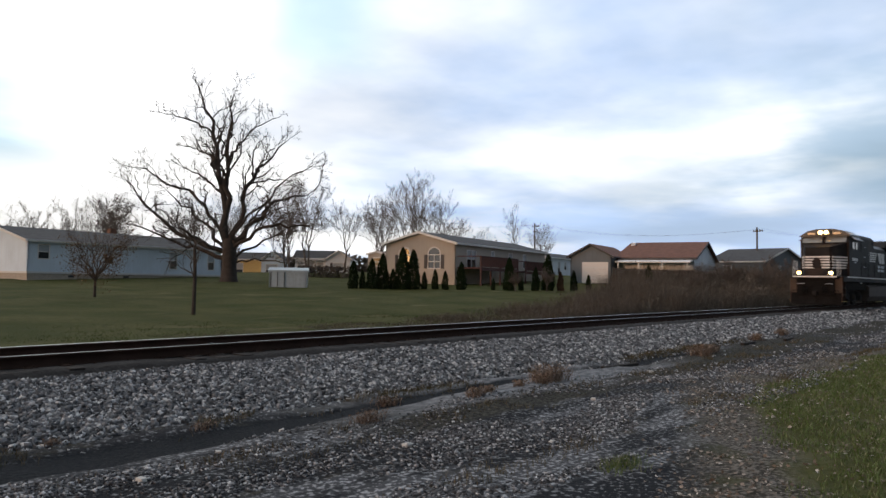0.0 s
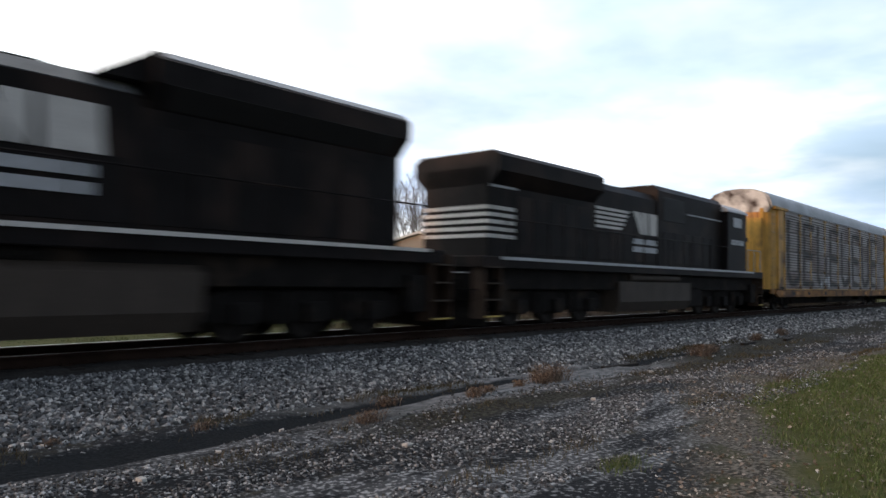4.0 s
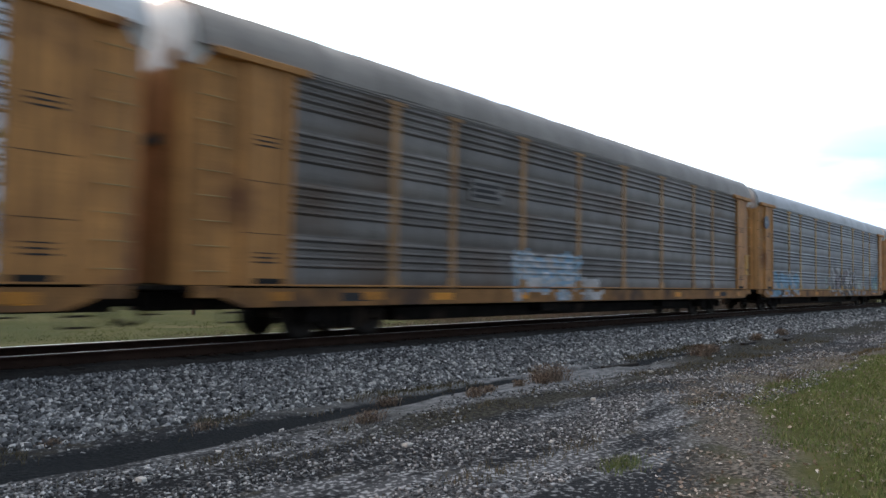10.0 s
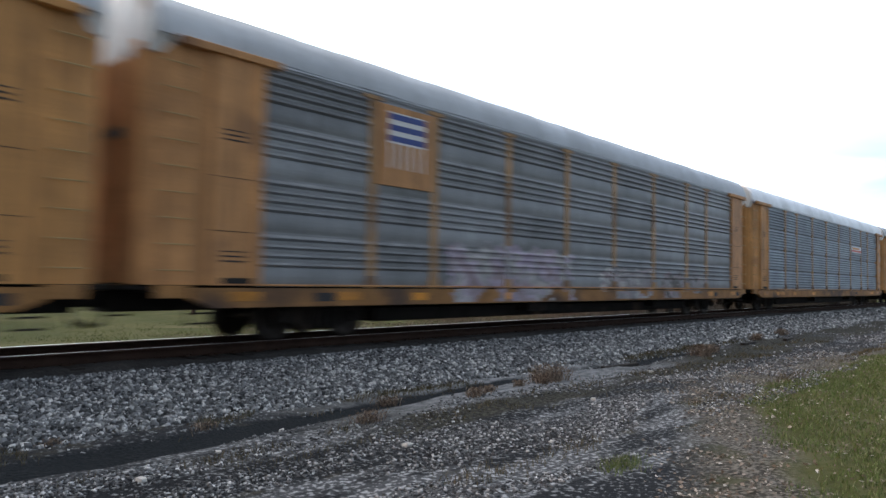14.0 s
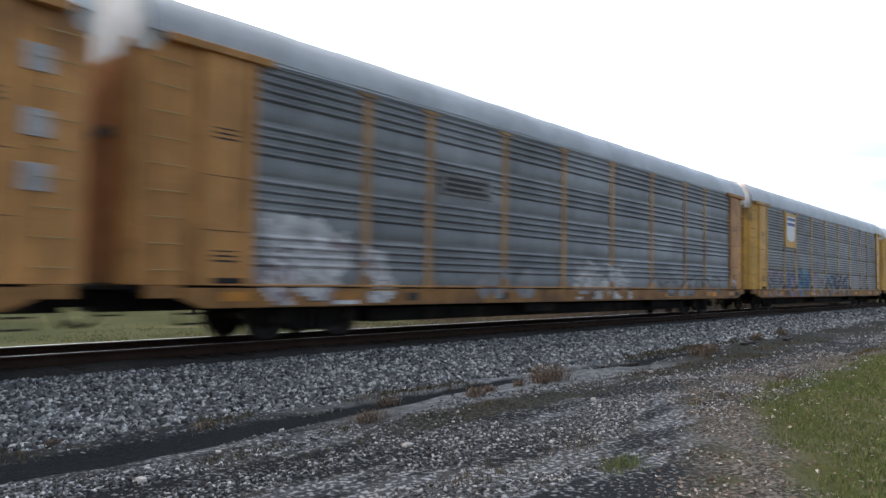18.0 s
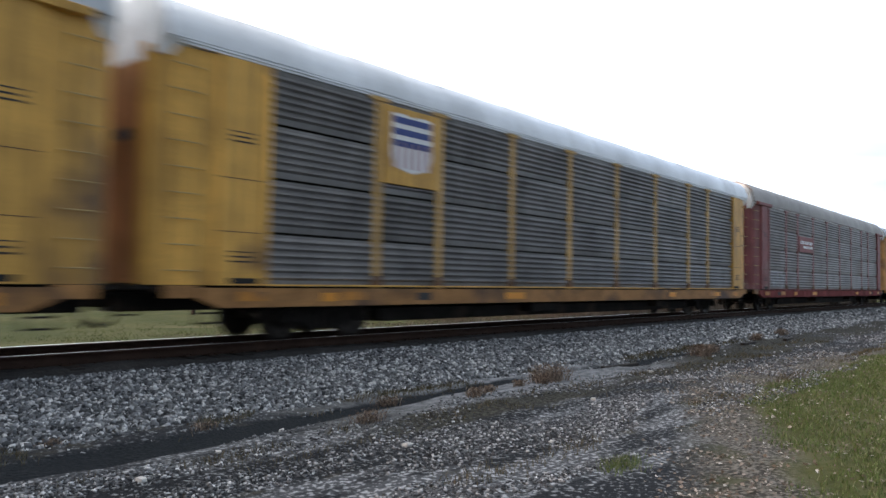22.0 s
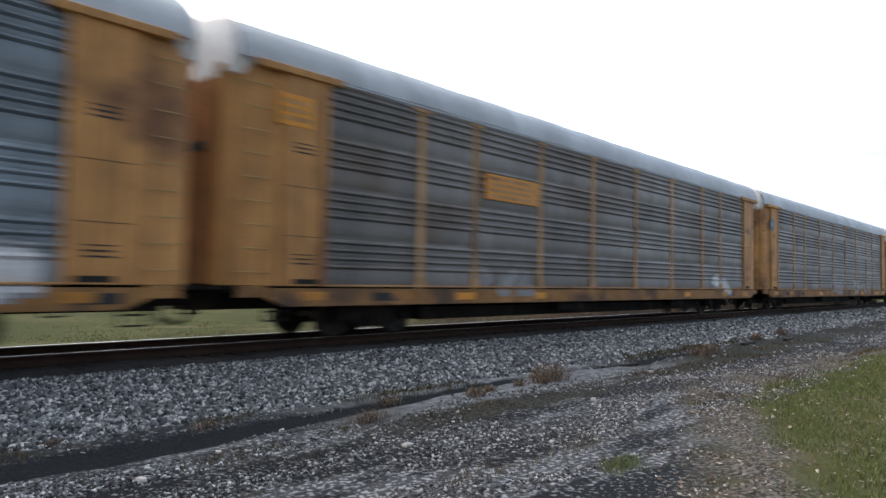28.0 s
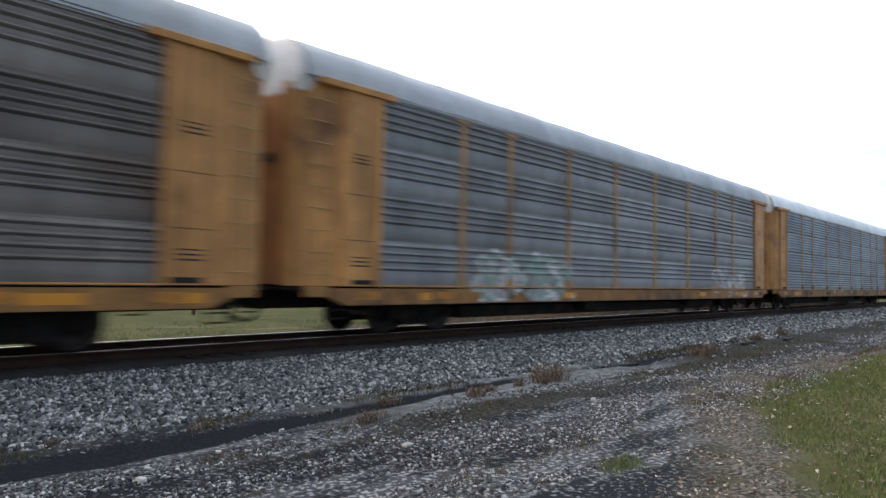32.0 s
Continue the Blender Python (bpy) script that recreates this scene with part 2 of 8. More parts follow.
def ground_material():
    m = bpy.data.materials.new("earth_and_grass")
    m.use_nodes = True
    nt = m.node_tree
    N, L = nt.nodes.new, nt.links.new
    b = nt.nodes["Principled BSDF"]
    pos = N("ShaderNodeNewGeometry").outputs["Position"]
    sep = N("ShaderNodeSeparateXYZ")
    L(pos, sep.inputs[0])

    def noise_tex(sc, detail=4, stretch=None):
        n = N("ShaderNodeTexNoise")
        n.inputs["Scale"].default_value, n.inputs["Detail"].default_value = sc, detail
        v = pos
        if stretch:
            mp = N("ShaderNodeMapping")
            mp.inputs["Scale"].default_value = stretch
            L(pos, mp.inputs["Vector"])
            v = mp.outputs[0]
        L(v, n.inputs["Vector"])
        return n.outputs["Fac"]

    def calc(op, a, c=0.0, d=0.0):
        n = N("ShaderNodeMath")
        n.operation = op
        for i, q in enumerate((a, c, d)):
            if isinstance(q, (int, float)):
                n.inputs[i].default_value = q
            else:
                L(q, n.inputs[i])
        return n.outputs[0]

    def step(f, lo, hi, a=0.0, z=1.0):
        r = N("ShaderNodeMapRange")
        r.interpolation_type = "SMOOTHSTEP"
        L(f, r.inputs[0])
        for i, q in enumerate((lo, hi, a, z)):
            r.inputs[i + 1].default_value = q
        return r.outputs[0]

    def mix(f, a, c):
        n = N("ShaderNodeMix")
        n.data_type = "RGBA"
        for i, v in ((0, f), (6, a), (7, c)):
            if isinstance(v, tuple):
                n.inputs[i].default_value = (*v, 1)
            else:
                L(v, n.inputs[i])
        return n.outputs[2]

    y = calc("ADD", sep.outputs[1], calc("MULTIPLY", calc("SUBTRACT", noise_tex(0.9), 0.5), 1.1))
    grass = mix(step(noise_tex(0.35, 5), 0.3, 0.7), (0.042, 0.056, 0.013), (0.090, 0.092, 0.034))
    grass = mix(step(noise_tex(7.0, 4), 0.35, 0.75), grass, (0.054, 0.058, 0.018))
    grass = mix(step(noise_tex(0.55, 4, (0.5, 1.0, 1)), 0.60, 0.72), grass, (0.120, 0.110, 0.052))
    fleck = noise_tex(19.0, 5)
    pale = mix(step(fleck, 0.47, 0.66), (0.070, 0.074, 0.082), (0.38, 0.395, 0.42))
    cinder = mix(step(fleck, 0.53, 0.66), (0.020, 0.022, 0.026), (0.21, 0.22, 0.235))
    grit = mix(step(calc("ADD", noise_tex(0.9, 7, (0.34, 1.5, 1)), calc("MULTIPLY", noise_tex(5.0, 3, (0.5, 1.4, 1)), 0.25)), 0.63, 0.72), cinder, pale)
    grit = mix(step(noise_tex(1.5, 5, (0.6, 1.2, 1)), 0.60, 0.72), grit, (0.055, 0.050, 0.036))
    ditch = mix(step(noise_tex(30.0, 3), 0.4, 0.7), (0.014, 0.017, 0.021), (0.026, 0.030, 0.035))
    litter = mix(step(noise_tex(22.0, 6), 0.42, 0.62), (0.048, 0.044, 0.038), (0.19, 0.175, 0.155))
    litter = mix(step(noise_tex(1.6, 4), 0.5, 0.68), litter, (0.070, 0.070, 0.038))
    crust = mix(step(noise_tex(9.0, 5, (0.6, 1.2, 1)), 0.35, 0.70), (0.115, 0.122, 0.132), (0.25, 0.26, 0.28))
    moss = mix(step(noise_tex(18.0, 5), 0.40, 0.66), (0.022, 0.022, 0.020), (0.082, 0.080, 0.068))
    # edge of the grass: it draws back from the gravel near the eye
    dx = calc("SUBTRACT", sep.outputs[0], 12.0)
    past = calc("SUBTRACT", y, calc("ADD", calc("MULTIPLY", calc("MINIMUM", dx, 0.0), 0.414), calc("MULTIPLY", calc("MAXIMUM", dx, 0.0), -0.06)))
    front = mix(step(past, -8.0, -7.3), litter, grit)
    verge = mix(step(noise_tex(1.3, 5), 0.42, 0.66), grass, (0.105, 0.098, 0.052))
    front = mix(step(past, -8.85, -8.35), verge, front)
    # dark ditch that narrows along the line, then a smooth crust and a mossy strip on its near side
    edge = calc("ADD", sep.outputs[1], calc("MULTIPLY", calc("SUBTRACT", noise_tex(2.2, 5), 0.5), 0.34))
    foot = calc("ADD", calc("MULTIPLY", calc("MINIMUM", calc("MAXIMUM", calc("SUBTRACT", sep.outputs[0], 3.6), 0.0), 8.8), 0.0727), -5.84)
    bend = step(sep.outputs[0], 12.4, 14.6, 0.0, -0.42)
    rise = step(sep.outputs[0], 14.8, 22.0, 0.0, 0.44)
    foot = calc("ADD", foot, calc("ADD", bend, rise))
    above = calc("SUBTRACT", edge, foot)
    wide = calc("MULTIPLY", step(sep.outputs[0], 4.5, 8.5, 0.08, 1.0), step(sep.outputs[0], 12.5, 17.0, 1.0, 0.0))
    mossy = calc("MULTIPLY", calc("MULTIPLY", step(edge, -7.05, -6.85), step(noise_tex(0.8, 5, (0.5, 1.2, 1)), 0.30, 0.46)), step(sep.outputs[0], 4.6, 6.5))
    front = mix(mossy, front, moss)
    front = mix(calc("MULTIPLY", step(edge, -6.32, -6.18), wide), front, crust)
    band = calc("MULTIPLY", step(above, -0.05, 0.06), step(edge, -5.10, -4.95, 1.0, 0.0))
    front = mix(band, front, ditch)
    col = mix(step(sep.outputs[1], 1.5, 3.4), front, grass)
    L(col, b.inputs["Base Color"])
    b.inputs["Roughness"].default_value = 0.92
    b.inputs["Specular IOR Level"].default_value = 0.08
    bp = N("ShaderNodeBump")
    bp.inputs["Strength"].default_value, bp.inputs["Distance"].default_value = 0.7, 0.05
    L(noise_tex(22.0, 6), bp.inputs["Height"])
    L(bp.outputs[0], b.inputs["Normal"])
    return m


def make_ground():
    xs = spans((-2600, -500, 8), (-500, -40, 16), (-40, -4, 24), (-4, 30, 170), (30, 110, 90), (110, 600, 24), (600, 2600, 8))
    ys = spans((-2600, -60, 9), (-60, -13, 14), (-13, -8.4, 32), (-8.4, -6.5, 26), (-6.5, -4.7, 44), (-4.7, 3, 8), (3, 60, 70), (60, 400, 20), (400, 2600, 8))
    X, Y = np.meshgrid(xs, ys)
    Z = land(X, Y)
    rough = np.array([relief(x, y) for x, y in zip(X.ravel(), Y.ravel())]).reshape(X.shape)
    near = (1 - ease(np.abs(X - 15), 60, 100)) * (1 - ease(np.abs(Y), 55, 80))
    Z = Z + rough * near
    under = (Y > -4.7) & (Y < 2.6)
    Z = np.where(under, np.minimum(Z, -0.62), Z)
    n, k = X.shape
    idx = np.arange(n * k).reshape(n, k)
    faces = np.stack([idx[:-1, :-1].ravel(), idx[:-1, 1:].ravel(), idx[1:, 1:].ravel(), idx[1:, :-1].ravel()], 1)
    me = raw_mesh("ground", np.stack([X.ravel(), Y.ravel(), Z.ravel()], 1), faces)
    me.polygons.foreach_set("use_smooth", [True] * len(me.polygons))
    ob = piece("ground", me, ground_material())
    tagged(ob, "level ground of mown lawn, dark cinder ditch and grey gravel track beside the line", "ground", kind="structure")


make_ground()

# ---------------------------------------------------------------- railway: ballast bed, ties, rails
M_BED = mat("ballast_bed", (0.022, 0.021, 0.021), 0.9, var=0.5, scale=3.0, fine=24.0, bump=0.8)
M_TIE = mat("creosoted_wood", (0.018, 0.014, 0.012), 0.85, var=0.35, scale=4.0, fine=50.0, bump=0.4, spread=0.2)
M_RUST = mat("rusty_steel", (0.036, 0.0205, 0.015), 0.85, spec=0.2, var=0.3, scale=3.0, fine=60.0, bump=0.2)
M_POLISHED = mat("polished_rail_head", (0.62, 0.62, 0.62), 0.28, 1.0, var=0.08, scale=2.0, fine=20.0)

BED = [(-5.05, -0.60), (-4.6, -0.50), (-3.6, -0.42), (-2.4, -0.335), (-1.75, -0.295), (-1.42, -0.285), (-1.30, -0.186), (1.3, -0.186), (1.7, -0.20), (2.5, -0.42), (3.1, -0.62)]


def bed_z(y):
    return float(np.interp(y, [q[0] for q in BED], [q[1] for q in BED]))


def make_track():
    ss = spans((-470, -10, 60), (-10, 60, 140), (60, 620, 80))
    v, f = [], []
    ys = spans((-5.05, -1.42, 16), (-1.42, -1.3, 2), (-1.3, 1.3, 4), (1.3, 3.1, 6))
    for s in ss:
        for y in ys:
            z = bed_z(y) + 0.018 * noise.noise((s * 2.1, y * 2.1, 1.0)) + 0.03 * noise.noise((s * 0.5, y * 0.8, 7.0))
            v.append((s, y + track_y(s), z))
    k = len(ys)
    f = [(i * k + j, i * k + j + 1, (i + 1) * k + j + 1, (i + 1) * k + j) for i in range(len(ss) - 1) for j in range(k - 1)]
    me = raw_mesh("ballast", np.array(v), np.array(f))
    tagged(piece("ballast", me, M_BED), "bed of crushed grey stone ballast under the rails", "ballast", kind="structure")
    # rails: foot, web and head drawn along the line
    prof = [(-0.075, -0.180), (0.075, -0.180), (0.075, -0.168), (0.012, -0.150), (0.010, -0.045), (0.036, -0.036), (0.036, -0.004), (-0.036, -0.004), (-0.036, -0.036), (-0.010, -0.045), (-0.012, -0.150), (-0.075, -0.168)]
    heads = {-0.7525: [(-0.012, -0.0035), (0.020, -0.0035), (0.017, 0.0), (-0.008, 0.0)], 0.7525: [(-0.034, -0.0035), (0.034, -0.0035), (0.027, 0.0), (-0.027, 0.0)]}
    line = list(spans((-470, -30, 40), (-30, 100, 65), (100, 620, 50)))
    for side in (-0.7525, 0.7525):
        for nm, loop, material in (("rail", prof, M_RUST), ("rail_head", heads[side], M_POLISHED)):
            n = len(loop)
            v = [(s, side + q[0] + track_y(s), q[1]) for s in line for q in loop]
            f = [(i * n + j, i * n + (j + 1) % n, (i + 1) * n + (j + 1) % n, (i + 1) * n + j) for i in range(len(line) - 1) for j in range(n)]
            me = raw_mesh(nm, np.array(v), np.array(f))
            if nm == "rail":
                ob = tagged(piece("rail", me, material), "rust-brown steel rail spiked to wooden ties", "rail", "rails of the track", "structure")
            else:
                piece("running_surface", me, material, ob, "bright polished running surface")
    # ties, 0.5 m apart
    tie = Shape().box(-0.115, 0.115, -1.30, 1.30, -0.36, -0.182, 0.012).mesh("tie")
    plate = Shape()
    for y in (-0.7525, 0.7525):
        plate.box(-0.09, 0.09, y - 0.17, y + 0.17, -0.182, -0.1705)
        for sx in (-0.06, 0.06):
            for sy in (-0.1, 0.1):
                plate.box(sx - 0.012, sx + 0.012, y + sy - 0.015, y + sy + 0.015, -0.172, -0.145)
    plate = plate.mesh("tie_plates")
    rnd = random.Random(4)
    for i in range(190):
        s = -8 + 0.5 * i
        at = pose(s + rnd.uniform(-0.03, 0.03), track_y(s) + rnd.uniform(-0.03, 0.03), rnd.uniform(-0.008, 0.004), 0, 0, track_turn(s) + rnd.uniform(-0.8, 0.8))
        ob = tagged(piece("tie", tie, M_TIE, None, "", at), "dark creosoted wooden tie bedded in ballast", "tie", "ties of the track", "structure")
        piece("tie_plates", plate, M_RUST, ob, "rusty steel tie plates with spikes")
    rest = Shape()
    for i in range(1, 900):
        s = -8 - 0.5 * i
        rest.box(s - 0.115, s + 0.115, track_y(s) - 1.3, track_y(s) + 1.3, -0.36, -0.182)
        s = 86.5 + 0.5 * i
        rest.box(s - 0.115, s + 0.115, track_y(s) - 1.3, track_y(s) + 1.3, -0.36, -0.182)
    tagged(part("far_ties", rest, M_TIE), "dark wooden ties further along the line", "tie", kind="stuff")


make_track()


# ---------------------------------------------------------------- loose stone, as stuff
def scatter_stones(name, label, pts, size, material, squash=0.7, seed=1, tilt=0.35):
    """Angular stones of eight corners each at the given points, lying on their flat sides."""
    rs = np.random.RandomState(seed)
    n = len(pts)
    cube = np.array([(x, y, z) for x in (-1, 1) for y in (-1, 1) for z in (-1, 1)], float)
    tri = np.array([(0, 1, 3, 2), (4, 6, 7, 5), (0, 4, 5, 1), (2, 3, 7, 6), (0, 2, 6, 4), (1, 5, 7, 3)])
    v = cube[None] * (1 + rs.uniform(-0.42, 0.25, (n, 8, 3)))
    v *= (np.asarray(size)[:, None] * rs.uniform(0.6, 1.25, (n, 3)) * np.array([1, 1, squash]))[:, None, :] * 0.5
    turn = rs.uniform(0, math.pi, n)
    q = np.stack([np.cos(turn), rs.normal(0, tilt, n), rs.normal(0, tilt, n), np.sin(turn)], 1)
    q /= np.linalg.norm(q, axis=1)[:, None]
    w, x, y, z = q.T
    R = np.stack([1 - 2 * (y * y + z * z), 2 * (x * y - z * w), 2 * (x * z + y * w), 2 * (x * y + z * w), 1 - 2 * (x * x + z * z), 2 * (y * z - x * w),
                  2 * (x * z - y * w), 2 * (y * z + x * w), 1 - 2 * (x * x + y * y)], 1).reshape(n, 3, 3)
    v = np.einsum("nij,nkj->nki", R, v) + np.asarray(pts)[:, None, :]
    faces = (tri[None] + 8 * np.arange(n)[:, None, None]).reshape(-1, 4)
    ob = piece(name, raw_mesh(name, v.reshape(-1, 3), faces), material)
    return tagged(ob, label, "stones", kind="stuff")


def stone_material(name, dark, light, pale):
    m = bpy.data.materials.new(name)
    m.use_nodes = True
    nt = m.node_tree
    N, L = nt.nodes.new, nt.links.new
    b = nt.nodes["Principled BSDF"]
    r = N("ShaderNodeValToRGB")
    e = r.color_ramp.elements
    e[0].color, e[1].color = (*dark, 1), (*pale, 1)
    mid = e.new(0.72)
    mid.color = (*light, 1)
    L(N("ShaderNodeNewGeometry").outputs["Random Per Island"], r.inputs[0])
    n = N("ShaderNodeTexNoise")
    n.inputs["Scale"].default_value = 45
    tc = N("ShaderNodeTexCoord")
    L(tc.outputs["Object"], n.inputs["Vector"])
    k = N("ShaderNodeMapRange")
    k.inputs[3].default_value, k.inputs[4].default_value = 0.6, 1.35
    L(n.outputs["Fac"], k.inputs[0])
    sc = N("ShaderNodeVectorMath")
    sc.operation = "SCALE"
    L(r.outputs[0], sc.inputs[0])
    L(k.outputs[0], sc.inputs[3])
    L(sc.outputs[0], b.inputs["Base Color"])
    b.inputs["Roughness"].default_value = 0.85
    b.inputs["Specular IOR Level"].default_value = 0.15
    return m


def make_stones():
    rs = np.random.RandomState(11)
    M_B = stone_material("grey_ballast_stones", (0.028, 0.031, 0.036), (0.195, 0.208, 0.226), (0.60, 0.62, 0.64))
    M_G = stone_material("pale_gravel_stones", (0.036, 0.039, 0.045), (0.165, 0.174, 0.188), (0.60, 0.62, 0.65))
    pts, size = [], []
    for a, b, n, lo, hi in ((-1, 9, 29000, 0.032, 0.070), (9, 20, 20000, 0.042, 0.088), (20, 45, 16000, 0.065, 0.13), (45, 110, 9000, 0.10, 0.20)):
        s, y = rs.uniform(a, b, n), rs.uniform(-5.06, -1.46, n)
        z = np.interp(y, [q[0] for q in BED], [q[1] for q in BED])
        pts.append(np.stack([s, y - BEND * np.minimum(s, 90) ** 2, z + rs.uniform(-0.006, 0.022, len(s))], 1))
        size.append(rs.uniform(lo, hi, len(s)))
    for a, b, n in ((-1, 30, 9000), (30, 90, 5000)):
        s, y = rs.uniform(a, b, n), np.where(rs.uniform(size=n) < 0.6, rs.uniform(-0.66, 0.66, n), rs.uniform(0.84, 2.8, n))
        z = np.interp(y, [q[0] for q in BED], [q[1] for q in BED])
        pts.append(np.stack([s, y - BEND * s ** 2, z + 0.004], 1))
        size.append(rs.uniform(0.05, 0.09, n))
    scatter_stones("ballast_stones", "angular grey and bluish crushed ballast stones", np.concatenate(pts), np.concatenate(size), M_B, 0.62, seed=3)
    pts, size = [], []
    for a, b, n, lo, hi in ((1, 8, 42000, 0.010, 0.036), (8, 16, 30000, 0.012, 0.042), (16, 40, 15000, 0.018, 0.06)):
        s, y = rs.uniform(a, b, n), rs.uniform(-9.3, -5.0, n)
        lane = np.array([noise.noise((q * 0.42, w * 1.5, 2.0)) for q, w in zip(s, y)])
        crust = (y > -6.95 - 0.2 * np.sin(s)) & (s > 4.6) & (rs.uniform(size=n) > 0.22)
        keep = (lane + rs.uniform(-0.24, 0.24, n) > 0.09) & ((y < ditch_foot(s)) | (y > -5.0)) & ~crust
        s, y = s[keep], y[keep]
        pts.append(np.stack([s, y, surface(s, y) + 0.006], 1))
        size.append(rs.uniform(lo, hi, len(s)) ** 1.0)
    scatter_stones("gravel", "pale loose gravel on the access track", np.concatenate(pts), np.concatenate(size), M_G, 0.42, seed=5, tilt=0.16)


make_stones()
# ---------------------------------------------------------------- train: shared materials
M_DARK = mat("grimy_black_steel", (0.017, 0.0155, 0.015), 0.85, spec=0.15, var=0.35, scale=3.0, fine=40.0, bump=0.2, dirt=(0.05, 0.038, 0.03), dirt_amount=0.15)
M_WHEEL = mat("worn_wheel_steel", (0.035, 0.030, 0.028), 0.6, 0.6, var=0.3, scale=4.0, fine=30.0)
M_ROOF = mat("galvanised_roof", (0.47, 0.51, 0.57), 0.55, 0.10, var=0.14, scale=1.2, fine=20.0, streak=0.10)
M_WHITE = mat("chalky_white_paint", (0.74, 0.74, 0.75), 0.6, var=0.12, scale=3.0, fine=30.0, dirt=(0.22, 0.12, 0.08), dirt_amount=0.12)
M_RUSTY_WHITE = mat("rust_stained_white_paint", (0.74, 0.73, 0.72), 0.6, var=0.15, scale=3.0, fine=30.0, dirt=(0.045, 0.026, 0.022), dirt_amount=0.42)
# near-black colour that paints in the shade of gaps, pockets and recesses
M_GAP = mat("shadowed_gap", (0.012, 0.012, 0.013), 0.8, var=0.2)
M_DOOR_RUST = mat("rust_brown_door", (0.52, 0.28, 0.14), 0.95, var=0.3, scale=1.4, fine=25.0, streak=0.35, spec=0.05)
M_DOOR_MAROON = mat("dull_maroon_door", (0.22, 0.07, 0.07), 0.95, var=0.3, scale=1.4, fine=25.0, streak=0.3, spec=0.05)
M_SILL = mat("grimy_ochre_sill", (0.33, 0.165, 0.055), 0.75, var=0.34, scale=2.2, fine=25.0, dirt=(0.10, 0.060, 0.040), dirt_amount=0.26)
M_TAB = mat("dull_orange_reflector", (0.52, 0.22, 0.03), 0.5, var=0.35, scale=4.0, dirt=(0.16, 0.09, 0.05), dirt_amount=0.3)
M_RUNG = mat("worn_yellow_rung", (0.45, 0.33, 0.15), 0.6, var=0.2)
M_SEAM = mat("rusty_panel_seam", (0.15, 0.085, 0.045), 0.8, var=0.4, scale=5.0)
M_BAR_DARK = mat("dark_stencil_paint", (0.03, 0.03, 0.035), 0.7, var=0.25)
M_SIGN_WHITE = mat("sign_white", (0.78, 0.79, 0.82), 0.5, var=0.06)
M_SIGN_BLUE = mat("sign_blue", (0.03, 0.06, 0.26), 0.5, var=0.1)
M_SIGN_FADED = mat("faded_red_sign", (0.46, 0.12, 0.13), 0.6, var=0.25)
M_SIGN_PINK = mat("faded_pink_stripe", (0.50, 0.36, 0.42), 0.5, var=0.1)
M_SIGN_RED = mat("sign_red", (0.55, 0.05, 0.02), 0.5, var=0.1)
M_SIGN_ORANGE = mat("sign_orange", (0.72, 0.30, 0.03), 0.5, var=0.1)

CAR_PITCH, HALF, BODY, ROOF_END = 28.65, 14.1, 13.52, 13.80
BAY_A, BAY_N, BAY_L, END = 2.756, 1.949, 2.876, 1.879
SILL_LOW, SILL_TOP, SIDE_TOP, CROWN = 0.69, 1.06, 5.20, 6.15
FACE = 1.56
EDGES = [-2.5 * BAY_L - BAY_N - BAY_A]
for width in (BAY_A, BAY_N, BAY_L, BAY_L, BAY_L, BAY_L, BAY_L, BAY_N, BAY_A):
    EDGES.append(EDGES[-1] + width)
TIER = (SIDE_TOP - 0.10 - SILL_TOP) / 4
MESHES = {}


def shared(key, build, smooth=False):
    if key not in MESHES:
        MESHES[key] = build().mesh(key if isinstance(key, str) else key[0], smooth)
    return MESHES[key]


def rib_line(kind):
    """Profile of one tier of a side panel, as (depth outwards, height) from its foot."""
    line = [(0.0, 0.0)]
    if kind == "banded":
        line = [(0.006 + 0.014 * math.sin(math.pi * i / 6), 0.02 + 0.055 * i) for i in range(7)]
        line[0] = (0.0, 0.0)
        start, pitch, count, deep = 0.36, 0.165, 4, 0.052
    else:
        start, pitch, count, deep = 0.12, 0.136, 6, 0.044
    for i in range(count):
        z = start + pitch * i
        line += [(0.0, z), (deep * 0.5, z + 0.020), (deep, z + 0.044), (deep * 0.95, z + 0.060), (deep * 0.45, z + 0.088), (0.0, z + 0.108)]
    line.append((0.0, TIER - (0.050 if kind == "jointed" else 0.0)))
    return line


def panel_mesh(kind, width):
    def build():
        return Shape().sheet([(-q[0], q[1]) for q in rib_line(kind)], 0.0, width)
    return shared(("side_panel", kind, round(width, 3)), build)


def side_depth(kind, x, z):
    """How far the side stands out at x, z (posts included)."""
    for e in EDGES[1:-1]:
        if abs(x - e) < 0.12:
            return 0.032
    if z < SILL_TOP:
        return 0.06
    t = (z - SILL_TOP) % TIER
    line = rib_line(kind)
    return float(np.interp(t, [q[1] for q in line], [q[0] for q in line]))


